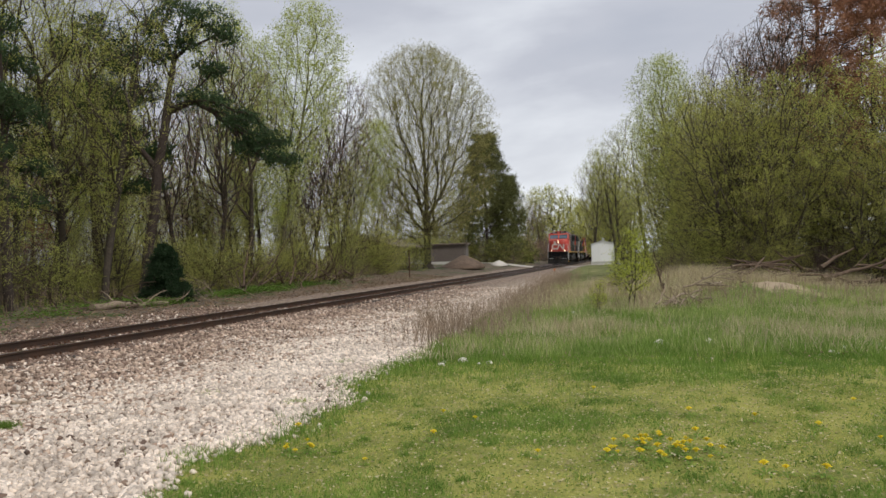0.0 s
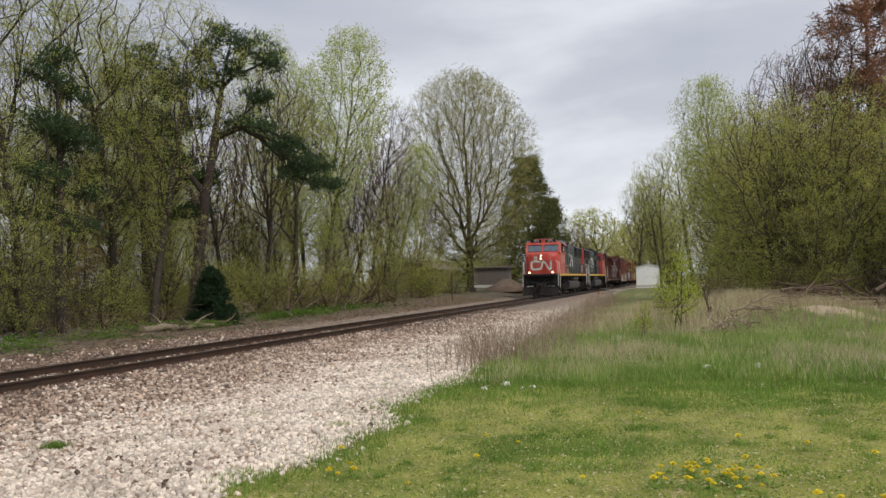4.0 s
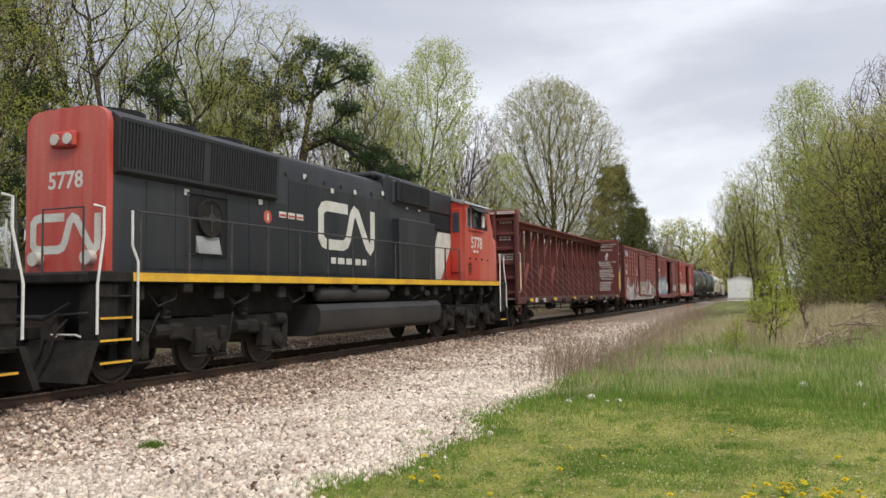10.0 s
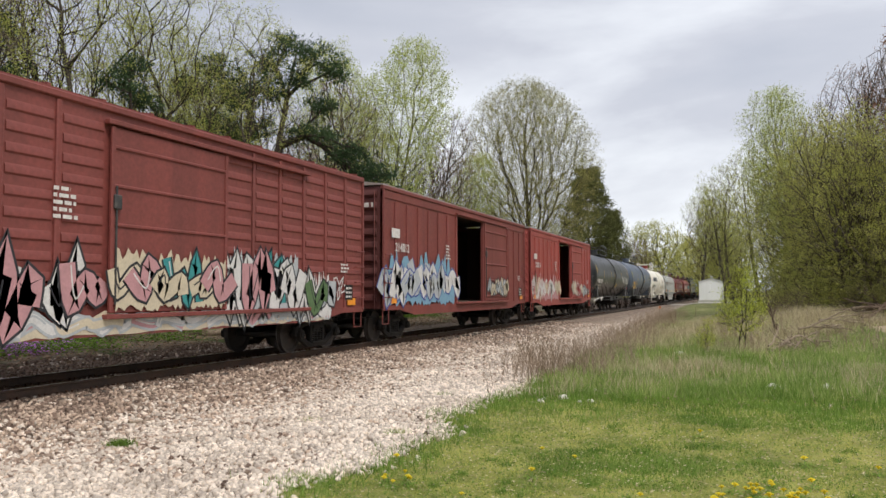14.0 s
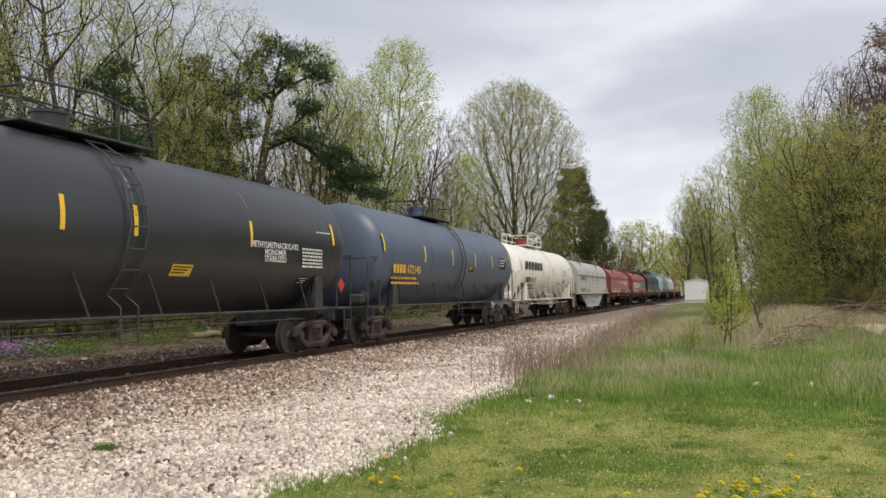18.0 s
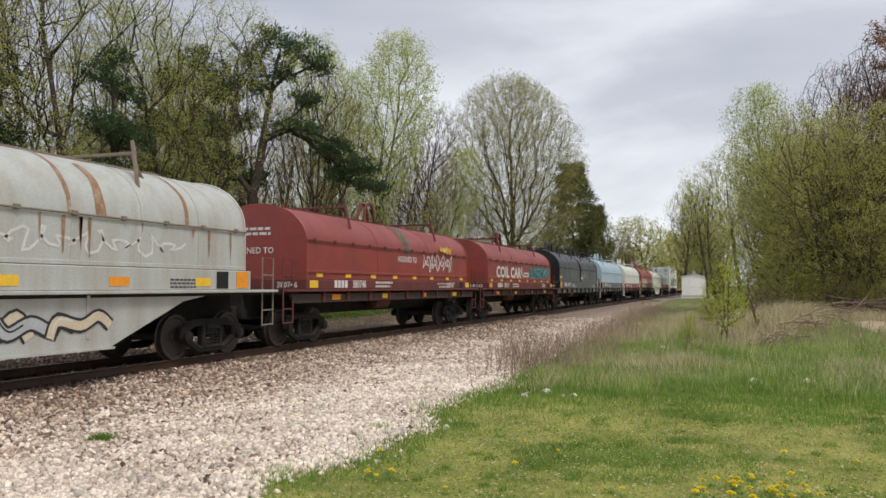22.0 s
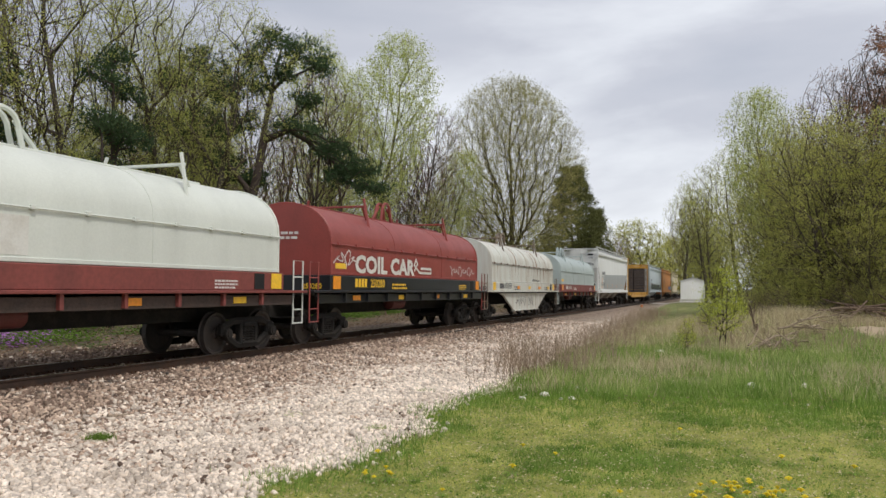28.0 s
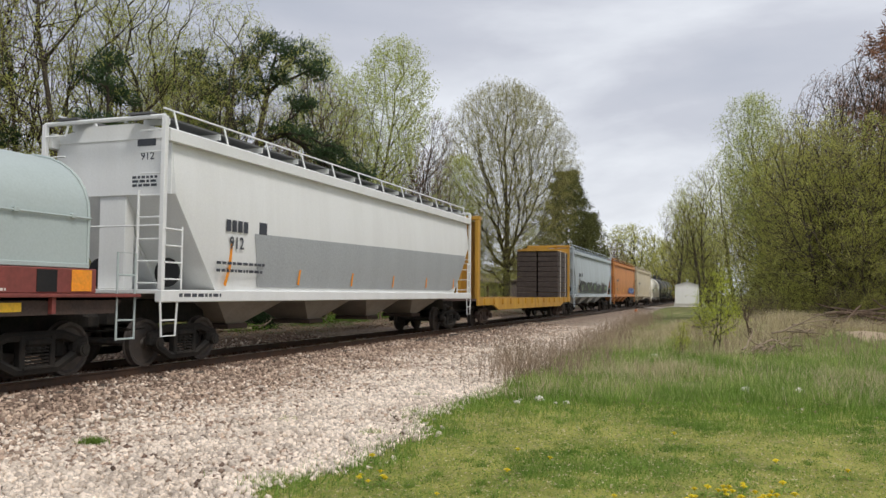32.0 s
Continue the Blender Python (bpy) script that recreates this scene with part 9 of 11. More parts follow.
def build_trees():
    rng = np.random.default_rng(11)
    woods = []
    tall = (0.15, 0.45, 0.8, 1.0, 0.85, 0.35)
    olive = [make_tree("deciduous_tree", "slender woodland tree with sparse olive spring leaves", 20 + i, 14, 0.16, M_BARK, M_LEAF_OLIVE, 900, 0.2, 3.1, tall, 0.062, 0.19, 32, lean=((0.05, 0.03), (-0.06, 0.05), (0.02, -0.08))[i], wander=0.07, turn=0.5, curve=0.25, trunk_to=0.82, tip_r=0.005, twig=M_TWIG_OLIVE, keep=0.6) for i in range(3)]
    near = [make_tree("deciduous_tree", "tall woodland tree with spreading limbs and small olive leaves", 25 + i, 14, 0.17, M_BARK, M_LEAF_OLIVE, 1800, 0.16, 3.3, (0.25, 0.6, 0.85, 1.0, 0.85, 0.4), 0.054, 0.17, 40, lean=((0.04, -0.05), (-0.04, 0.04))[i], wander=0.08, trunk_to=0.66, tip_r=0.005, turn=0.5, curve=0.22, twig=M_TWIG_OLIVE, keep=0.55) for i in range(2)]
    slim = [make_tree("deciduous_tree", "tall straight tree in fresh pale green leaf", 30 + i, 16, 0.15, M_BARK_GREEN, M_LEAF_FRESH, 1300, 0.2, 3.0, tall, 0.085, 0.22, 40, tip_r=0.005, wander=0.05, turn=1.0, curve=0.25, trunk_to=0.78) for i in range(2)]
    bare = [make_tree("deciduous_tree", "leafless woodland tree with reddish buds", 40 + i, 14, 0.15, M_BARK, M_BUD_RED, 1500, 0.2, 3.0, tall, 0.055, 0.14, 12, wander=0.06, turn=1.0, curve=0.25, trunk_to=0.76) for i in range(2)]
    full = (0.75, 0.95, 1.0, 1.0, 0.85, 0.4)
    stems = [make_tree("deciduous_tree", "many-stemmed bushy tree with yellow-green leaves", 50 + i, 12, 0.14, M_BARK, (M_LEAF_YELLOW, M_LEAF_OLIVE, M_LEAF_YELLOW)[i], 1700, 0.05, 5.8, full, 0.085, 0.15, 28, lump=0.55, stems=5, splay=0.26, trunk_to=0.72, turn=0.5, curve=0.22, keep=0.54, tip_r=0.006, twig=M_TWIG_OLIVE) for i in range(3)]
    brush = [make_tree("shrub", ("tangled leafing undergrowth shrub at the edge of the wood", "grey leafless thicket with dense fine twigs", "yellow-green budding shrub in the undergrowth")[i], 60 + i, 3.6, 0.03, (M_BARK, M_TWIG, M_BARK)[i],
                       (M_LEAF_OLIVE, M_BUD_RED, M_LEAF_YELLOW)[i], 600, 0.02, 3.8, full, (0.065, 0.04, 0.065)[i], 0.18, (16, 4, 16)[i], stems=7, splay=0.45, trunk_to=0.8, tip_r=0.004, category="shrub", step=0.45) for i in range(3)]
    shade = make_tree("deciduous_tree", "large round-crowned shade tree just opening pale buds", 71, 20.9, 0.46, M_BARK, M_LEAF_PALE, 6500, 0.13, 6.9, (0.45, 0.72, 0.92, 1.0, 1.0, 0.93, 0.74, 0.28), 0.08, 0.24, 36,
                      bf=0.45, turn=0.45, trunk_to=0.62, wander=0.02, lump=0.12, tip_r=0.006, curve=0.14, twig=M_TWIG_OLIVE)
    pine = make_clump_pine("pine_tree", "leaning pine with dark tufted crown and bare lower trunk", 81, [(0, 0, -0.3), (0.2, -0.5, 4), (0.5, -1.0, 8), (0.6, -1.5, 11.2), (0.7, -1.9, 13.4)], 0.24,
                           [(0.6, -1.4, 13.9, 1.0, 0.6), (0.4, -2.9, 13.2, 1.0, 0.55), (0.7, -3.9, 12.4, 0.8, 0.45), (0.8, -0.2, 13.0, 1.0, 0.6), (0.2, -0.6, 11.5, 1.1, 0.6), (0.4, 0.9, 11.0, 0.9, 0.5), (0.9, -3.1, 10.8, 0.8, 0.4),
                            (0.2, 0.9, 9.2, 0.8, 0.4), (0.5, -2.3, 9.5, 0.7, 0.4), (1.0, -4.3, 8.3, 1.2, 0.5), (1.2, -5.5, 7.4, 1.3, 0.5), (1.0, -6.3, 6.4, 0.9, 0.35), (0.6, -3.4, 9.2, 0.8, 0.4), (0.5, 1.6, 12.4, 0.9, 0.5), (0.2, -2.2, 12.0, 0.9, 0.5), (0.3, 1.9, 10.0, 0.9, 0.45), (0.8, -5.0, 7.0, 0.9, 0.4), (0.1, 1.2, 7.6, 0.7, 0.35)])
    pine2 = make_clump_pine("pine_tree", "dark pine with drooping needle-heavy limbs", 83, [(0, 0, -0.3), (0.1, 0.1, 4), (0.0, 0.2, 8), (0.1, 0.3, 12.5)], 0.22,
                            [(0.1, 0.2, 13.0, 0.9, 0.7), (0.3, 1.3, 11.8, 1.0, 0.5), (-0.3, -0.9, 11.6, 1.0, 0.5), (0.2, -1.9, 9.9, 1.2, 0.5), (0.1, 1.9, 9.6, 1.2, 0.5), (-0.8, 0.5, 9.0, 1.1, 0.5), (0.9, -1.2, 8.0, 1.2, 0.45),
                             (0.2, 2.3, 7.2, 1.1, 0.45), (-0.4, -2.5, 7.0, 1.2, 0.45), (0.6, 1.2, 5.6, 1.1, 0.4), (-0.2, -1.9, 5.2, 1.2, 0.4)])
    spruce = make_pine("spruce_tree", "broad olive-green conifer behind the shade tree", 85, 15.0, 0.2, M_BARK_PINE, M_NEEDLE_LIT, bare=0.06, spread=5.0, whorls=17, cone=True, per=5, each=7, length=0.55, droop=0.1, dens=0.7)
    dead = make_pine("dead_conifer", "dying conifer with rust-brown needles", 87, 17, 0.2, M_BARK_PINE, M_NEEDLE_DEAD, bare=0.28, spread=3.9, whorls=15, cone=True, per=5, each=9, length=0.32, droop=0.1, dens=0.8)
    far = [make_tree("deciduous_tree", "distant broad-crowned tree in yellow-green spring leaf", 76 + i, 13, 0.2, M_BARK, M_LEAF_YELLOW, 700, 0.12, 5.4, full, 0.24, 0.3, 20, lump=0.45, trunk_to=0.6, turn=0.5, tip_r=0.02, keep=0.85) for i in range(2)]
    hedge = make_tree("shrub", "distant brown hedge just coming into leaf", 79, 5.0, 0.06, M_TWIG_OLIVE, M_BUD_RED, 420, 0.03, 5.0, full, 0.2, 0.25, 8, lump=0.4, stems=5, splay=0.5, trunk_to=0.7, tip_r=0.016, category="shrub")
    protos = far + [hedge] + olive + near + slim + bare + stems + brush + [shade, pine, pine2, spruce, dead]

    # landmark trees: (prototype, bearing, distance, size, turn)
    marks = [(shade, 14.8, 75, 1.0, 20), (spruce, 10.6, 114, 1.27, 0), (spruce, 9.2, 122, 0.92, 50), (pine, 34.4, 34, 0.86, 12), (pine2, 37.0, 36, 0.87, 40), (pine2, 42.3, 28, 0.68, 120), (pine2, 52.5, 30, 0.85, 200),
             (slim[0], 25.2, 47, 1.06, 0), (slim[1], 27.3, 52, 1.05, 70), (bare[0], 21.9, 60, 1.05, 10), (bare[1], 20.2, 66, 0.95, 130), (bare[0], 23.2, 66, 1.0, 220),
             (near[0], 45.0, 29, 1.12, 0), (near[1], 52.5, 26, 1.1, 60), (near[0], 41.6, 38, 0.95, 200), (olive[1], 48.5, 36, 0.85, 150),
             (olive[2], 30.0, 46, 0.8, 250), (olive[1], 36.8, 31, 0.9, 20), (near[1], 39.4, 33, 1.0, 90), (bare[0], 39.8, 36, 0.8, 110), (bare[0], 32.0, 40, 0.85, 250), (bare[1], 29.3, 42, 0.9, 310), (olive[2], 27.6, 43, 0.85, 30), (bare[1], 50.2, 33, 0.8, 160), (stems[2], 31.5, 46, 0.6, 80),
             (bare[1], 53.5, 34, 1.1, 40), (near[0], 56.5, 27, 1.1, 10), (bare[0], 47.0, 36, 1.05, 300), (dead, 41.0, 46, 0.5, 0),
             (stems[0], 23.8, 47, 0.42, 30), (stems[1], 21.0, 54, 0.45, 90), (stems[2], 18.8, 62, 0.5, 10), (brush[2], 18.5, 64, 1.2, 0), (brush[0], 14.6, 100, 1.2, 0), (stems[0], 29.0, 43, 0.4, 200), (stems[0], 36.0, 33, 0.4, 100), (stems[1], 45.0, 26, 0.5, 100),
             (dead, -11.8, 50, 1.25, 0), (dead, -15.2, 52, 1.15, 80), (stems[0], -12.0, 43, 0.62, 140), (stems[0], -9.0, 40, 0.5, 10), (stems[0], -14.6, 40, 0.6, 10), (stems[0], -4.6, 44, 0.5, 70),
             (olive[0], 0.9, 100, 1.2, 10), (olive[1], -0.7, 90, 1.2, 100), (olive[2], 2.1, 126, 1.2, 50), (olive[0], -1.6, 78, 1.15, 220), (near[0], 1.6, 128, 1.15, 0), (bare[0], -5.2, 54, 1.12, 40), (olive[1], 2.9, 123, 1.25, 30), (olive[2], 1.5, 104, 1.15, 300), (bare[1], -8.8, 47, 1.1, 20)]
    # low thickets behind the garage and along the far side
    for i in range(16):
        marks.append((brush[i % 3], 8.2 + 0.75 * i, 118 - 1.6 * i + rng.uniform(-4, 4), rng.uniform(1.0, 1.6), rng.uniform(0, 360)))
    for i in range(8):
        marks.append((brush[i % 3], 16.0 + 0.6 * i, 72 - 1.5 * i + rng.uniform(-3, 3), rng.uniform(0.5, 0.9), rng.uniform(0, 360)))
    for proto, az, dist, size, turn in marks:
        woods.append(plant(proto, az, dist, size, turn))
    # the wood behind the track, row behind row
    for row, (d0, n) in enumerate([(5, 5), (12, 8), (24, 11)]):
        for i in range(n):
            az = 19.5 + (24 if row else 36) * (i + rng.uniform(0.1, 0.9)) / n
            dist = 18.5 / math.sin(radians(az)) + d0 + rng.uniform(0, 6)
            pr = (olive + near + bare + slim)[rng.integers(0, 9)]
            woods.append(plant(pr, az, dist, rng.uniform(0.75, 1.0) * (0.62 if row == 0 else 0.85), rng.uniform(0, 360), rng.uniform(-4, 4)))
    for i in range(16):
        az = 13.5 + 44 * (i + rng.uniform(0.1, 0.9)) / 16
        woods.append(plant(stems[rng.integers(1, 3)], az, 18.5 / math.sin(radians(az)) + rng.uniform(34, 48), rng.uniform(0.55, 0.8) * (0.7 if az > 40 else 1.0), rng.uniform(0, 360)))
    # deep thickets that close the wood near the ground
    for i in range(20):
        az = 35 + 25 * (i + rng.uniform(0.1, 0.9)) / 20
        woods.append(plant(brush[(0, 1)[i % 2]], az, 18.5 / math.sin(radians(az)) + rng.uniform(13, 26), rng.uniform(0.9, 1.3), rng.uniform(0, 360)))
    # undergrowth along the edge of the wood
    for i in range(58):
        az = 17.5 + 41 * (i + rng.uniform(0.1, 0.9)) / 58
        dist = 18.6 / math.sin(radians(az)) + abs(rng.normal(0, 4.0)) + 1.0
        woods.append(plant(brush[((1, 0, 1, 1, 1, 0) if az > 36 else (1, 0, 2, 0, 2, 2))[rng.integers(0, 6)]], az, dist, rng.uniform(0.4, 0.85), rng.uniform(0, 360)))
    # the belt of trees on the near side of the track
    belt = [(0.7, 132, 1.3, 0), (-2.3, 84, 1.2, 1), (-3.6, 64, 1.0, 0), (-5.0, 56, 1.02, 1), (-5.0, 50, 1.05, 2), (-6.0, 46, 0.95, 1), (-7.0, 42, 1.0, 2), (-8.6, 42, 0.9, 1),
            (-10.2, 45, 0.95, 0), (-12.8, 54, 1.0, 2), (-16, 42, 1.0, 1), (-19, 40, 1.0, 2), (-4.2, 62, 1.15, 2), (-8.0, 58, 1.12, 1), (-13.0, 54, 1.1, 0)]
    for az, dist, size, k in belt:
        woods.append(plant(stems[k], az, dist, size, rng.uniform(0, 360)))
    woods.append(plant(slim[0], -2.9, 54, 0.93, 40))
    woods.append(plant(bare[0], -7.4, 48, 1.02, 40))
    woods.append(plant(bare[1], 3.0, 135, 1.2, 10))
    for i in range(24):
        az = -0.6 - 20.5 * (i + rng.uniform(0.1, 0.9)) / 24
        dist = (41 if az < -2 else 41 + (az + 2) * 8) + rng.uniform(-3, 2)
        woods.append(plant(brush[rng.integers(0, 3)], az, dist, rng.uniform(0.5, 1.0), rng.uniform(0, 360)))
    # trees beyond the crossing
    for az, dist, size, pr in [(5.0, 190, 1.35, far[0]), (3.9, 200, 1.15, far[1]), (2.9, 176, 1.0, far[0]), (2.0, 150, 0.95, far[1]), (6.6, 185, 0.95, bare[0]), (7.6, 170, 0.9, bare[1]), (8.6, 160, 1.0, olive[1]), (6.2, 205, 0.85, far[1]),
                               (9.6, 150, 1.0, bare[0]), (11.5, 130, 1.0, olive[0]), (13.0, 120, 1.0, stems[1]), (17.2, 105, 0.95, olive[1]), (18.6, 100, 0.95, bare[1]), (1.0, 130, 1.1, stems[2]), (7.3, 190, 0.7, far[0]),
                               (8.3, 148, 0.95, hedge), (7.4, 150, 0.9, hedge), (6.5, 155, 1.0, hedge), (5.7, 165, 0.9, hedge), (4.9, 170, 0.9, hedge), (9.3, 145, 1.0, hedge)]:
        woods.append(plant(pr, az, dist, size, rng.uniform(0, 360)))
    for p in protos:
        for o in (*p.children_recursive, p):
            bpy.data.objects.remove(o)
    for w in woods:
        w["group"] = "trees and shrubs along the railway"


build_trees()

# ---- grass, weeds, flowers and loose things on the ground ----
M_GRASS = leafy("lawn_grass", (0.22, 0.28, 0.055), (0.70, 0.67, 0.20), 0.35, 1.6)
M_GRASS_DARK = leafy("lush_grass", (0.095, 0.18, 0.035), (0.30, 0.44, 0.095), 0.35, 1.2)
M_GRASS_TALL = leafy("meadow_grass", (0.145, 0.24, 0.058), (0.52, 0.58, 0.21), 0.35, 0.9)
M_STRAW = leafy("dry_straw", (0.42, 0.35, 0.20), (0.68, 0.60, 0.40), 0.3, 0.8)
M_WEED = leafy("dead_weed_stalks", (0.25, 0.185, 0.13), (0.50, 0.39, 0.29), 0.15, 0.6)
M_LITTER = leafy("dead_leaves", (0.13, 0.085, 0.055), (0.40, 0.29, 0.20), 0.2, 1.0)
M_HERB = leafy("woodland_herbs", (0.070, 0.13, 0.025), (0.20, 0.30, 0.065), 0.35, 0.7)
M_VIOLET = leafy("violet_petals", (0.30, 0.10, 0.38), (0.55, 0.27, 0.62), 0.3, 1.0)
M_DANDELION = material("dandelion_yellow", (0.86, 0.70, 0.03), 0.8, dirt=(0.78, 0.58, 0.02), scale=40, fine=0.1, fine_scale=200)
M_STALK = material("green_stalk", (0.22, 0.30, 0.09), 0.7, scale=20)
M_WHITE_STONE = material("white_limestone", (0.68, 0.63, 0.55), 0.9, dirt=(0.42, 0.38, 0.32), dirt_amount=0.6, scale=6, bump=0.5, bump_scale=25)
M_DRIFT = material("weathered_wood", (0.31, 0.245, 0.175), 0.92, dirt=(0.17, 0.13, 0.095), dirt_amount=0.7, scale=5, bump=0.7, bump_scale=30, fine=0.25, spec=0.15)
M_DARKWOOD = material("damp_dark_wood", (0.15, 0.105, 0.075), 0.92, dirt=(0.06, 0.045, 0.035), dirt_amount=0.7, scale=5, bump=0.7, bump_scale=30, fine=0.25, spec=0.15)
M_SOIL = material("brown_soil", (0.16, 0.115, 0.085), 0.95, dirt=(0.09, 0.065, 0.05), dirt_amount=0.8, scale=1.6, bump=1.0, bump_scale=12, fine=0.3, spec=0.1)


def fan(rng, n, d0, d1, a0, a1, power=1.0):
    """Places strewn over a sector round the eye, denser near it."""
    d = d0 + (d1 - d0) * rng.random(n) ** power
    a = np.radians(rng.uniform(a0, a1, n))
    return d * np.cos(a), d * np.sin(a)


def blades(rng, name, x, y, h, width, mat, label, lean=0.35, category="grass"):
    """Grass blades: slim triangles that lean and bend over."""
    n = len(x)
    h = h * rng.uniform(0.5, 1.25, n)
    a, b = rng.uniform(0, 2 * np.pi, n), rng.uniform(0, 2 * np.pi, n)
    w = width * rng.uniform(0.6, 1.3, n) * 0.5
    base = np.stack([x, y, ground_z(x, y) - 0.01], -1)
    side = np.stack([np.cos(a) * w, np.sin(a) * w, np.zeros(n)], -1)
    k = np.abs(rng.normal(0, lean, n)) * h
    tip = base + np.stack([np.cos(b) * k, np.sin(b) * k, h], -1)
    v = np.stack([base - side, base + side, tip], 1).reshape(-1, 3)
    ob = new(name, mesh_np(name, v, np.arange(3 * n).reshape(-1, 3), mat))
    return tagged(ob, label, category, kind="stuff")


def build_grass():
    rng = np.random.default_rng(31)
    x, y = fan(rng, 250000, 5.2, 15.5, -17, 48, 0.8)
    lush = 0.6 * patches(x, y, 1.5, 41) + 0.25 * patches(x, y, 0.55, 42) + 0.15 * patches(x, y, 0.2, 43)
    edge = y < lawn_edge(x) - 0.05 + rng.normal(0, 0.12, len(x))
    thin = patches(x, y, 0.32, 44) + rng.normal(0, 0.25, len(x)) > 0.22
    k = edge & thin & (lush + rng.normal(0, 0.03, len(x)) < 0.58)
    blades(rng, "lawn_grass", x[k], y[k], 0.034, 0.0075, M_GRASS, "short mown yellow-green lawn grass", 1.2)
    # lush patches and tufts in the lawn
    k = edge & (lush + rng.normal(0, 0.03, len(x)) > 0.56)
    cx, cy = fan(rng, 330, 5.5, 15.5, -17, 45, 0.9)
    cs = rng.uniform(0.03, 0.16, 330)
    i = rng.integers(0, 330, 36000)
    x, y = np.r_[x[k], cx[i] + rng.normal(0, 1, len(i)) * cs[i]], np.r_[y[k], cy[i] + rng.normal(0, 1, len(i)) * cs[i] * 0.8]
    k = y < lawn_edge(x) + 0.05
    blades(rng, "lush_grass", x[k], y[k], 0.062, 0.008, M_GRASS_DARK, "darker lush patches of grass in the lawn", 0.8)
    # taller border where the mower stops, and the fringe on the gravel
    x = np.r_[rng.uniform(6.3, 14, 2600), rng.normal(13.6, 1.3, 15000)]
    y = np.r_[lawn_edge(x[:2600]) + rng.normal(-0.2, 0.25, 2600), rng.uniform(-5, 4.3, 15000)]
    blades(rng, "border_grass", x, y, 0.13, 0.011, M_GRASS_DARK, "taller green grass at the edge of the lawn", 0.45)
    x, y = fan(rng, 130000, 14.0, 46, -17, 17, 0.9)
    k = (y < lawn_edge(x) - 0.25 + rng.normal(0, 0.2, len(x))) & (patches(x, y, 0.5, 51) + 0.5 * patches(x, y, 1.7, 52) + rng.normal(0, 0.12, len(x)) > 0.55) & (((x - 30) / 2.0) ** 2 + ((y + 4.7) / 1.0) ** 2 > rng.uniform(0.5, 1.3, len(x)))
    x, y = x[k], y[k]
    dry = np.sin(x * 0.55 + 1.1 * np.sin(y * 0.6)) * np.cos(y * 0.8 - x * 0.23) + rng.normal(0, 0.7, len(x)) + np.clip((x - 24) / 10, 0, 1) * 0.6 + np.clip((y - 2) / 2, 0, 1) * 0.3 + np.clip((x - 16) / 3, 0, 1) * 0.25 > 0.72
    blades(rng, "meadow_grass", x[~dry], y[~dry], 0.22, 0.017, M_GRASS_TALL, "knee-high fresh green meadow grass", 0.5)
    blades(rng, "dry_grass", x[dry], y[dry], 0.30, 0.016, M_STRAW, "straw-coloured dry grass left from winter", 0.6)
    cx, cy = fan(rng, 150, 13.5, 27, -17, 15)
    i = rng.integers(0, 150, 22000)
    x, y = cx[i] + rng.normal(0, 0.28, len(i)), cy[i] + rng.normal(0, 0.25, len(i))
    k = y < lawn_edge(x) - 0.1
    blades(rng, "grass_clump", x[k], y[k], 0.22, 0.014, M_GRASS_DARK, "dense darker grass clumps in the meadow", 0.5)
    # dry tussocks on the heap and by the wood
    cx, cy = rng.uniform(28, 42, 130), rng.uniform(-9, 2.5, 130)
    far = cx + 0.9 * cy > 27.0
    cx, cy = np.where(far, cx, cx + 6), cy
    i = rng.integers(0, 130, 15000)
    x, y = cx[i] + rng.normal(0, 0.3, len(i)), cy[i] + rng.normal(0, 0.3, len(i))
    blades(rng, "dry_tussocks", x, y, 0.55, 0.018, M_STRAW, "long arching tussocks of dry grass", 0.8)


def stalk_mesh(rng, x, y, height, thick, twigs=6):
    """Dead weed stalks with thin side twigs, as slim blades in two directions."""
    n = len(x)
    h = height * rng.uniform(0.5, 1.2, n)
    lean = rng.normal(0, 0.16, (n, 2)) * h[:, None]
    base = np.stack([x, y, ground_z(x, y) - 0.02], -1)
    top = base + np.stack([lean[:, 0], lean[:, 1], h], -1)
    tri = []

    def blade(p, q, w):
        for s in (np.array((1.0, 0, 0)), np.array((0, 1.0, 0))):
            tri.append(np.stack([p - s * w, p + s * w, q], 1))
    blade(base, top, thick)
    for k in range(twigs):
        f = rng.uniform(0.25, 0.9, (n, 1))
        p = base + (top - base) * f
        a = rng.uniform(0, 2 * np.pi, n)
        ln = h * rng.uniform(0.15, 0.4, n) * (1.1 - f[:, 0] * 0.5)
        q = p + np.stack([np.cos(a) * ln * 0.6, np.sin(a) * ln * 0.6, ln * 0.8], -1)
        tri.append(np.stack([p - np.array((0, thick * 0.7, 0)), p + np.array((0, thick * 0.7, 0)), q], 1))
    v = np.concatenate(tri).reshape(-1, 3)
    return mesh_np("stalks", v, np.arange(len(v)).reshape(-1, 3), M_WEED)


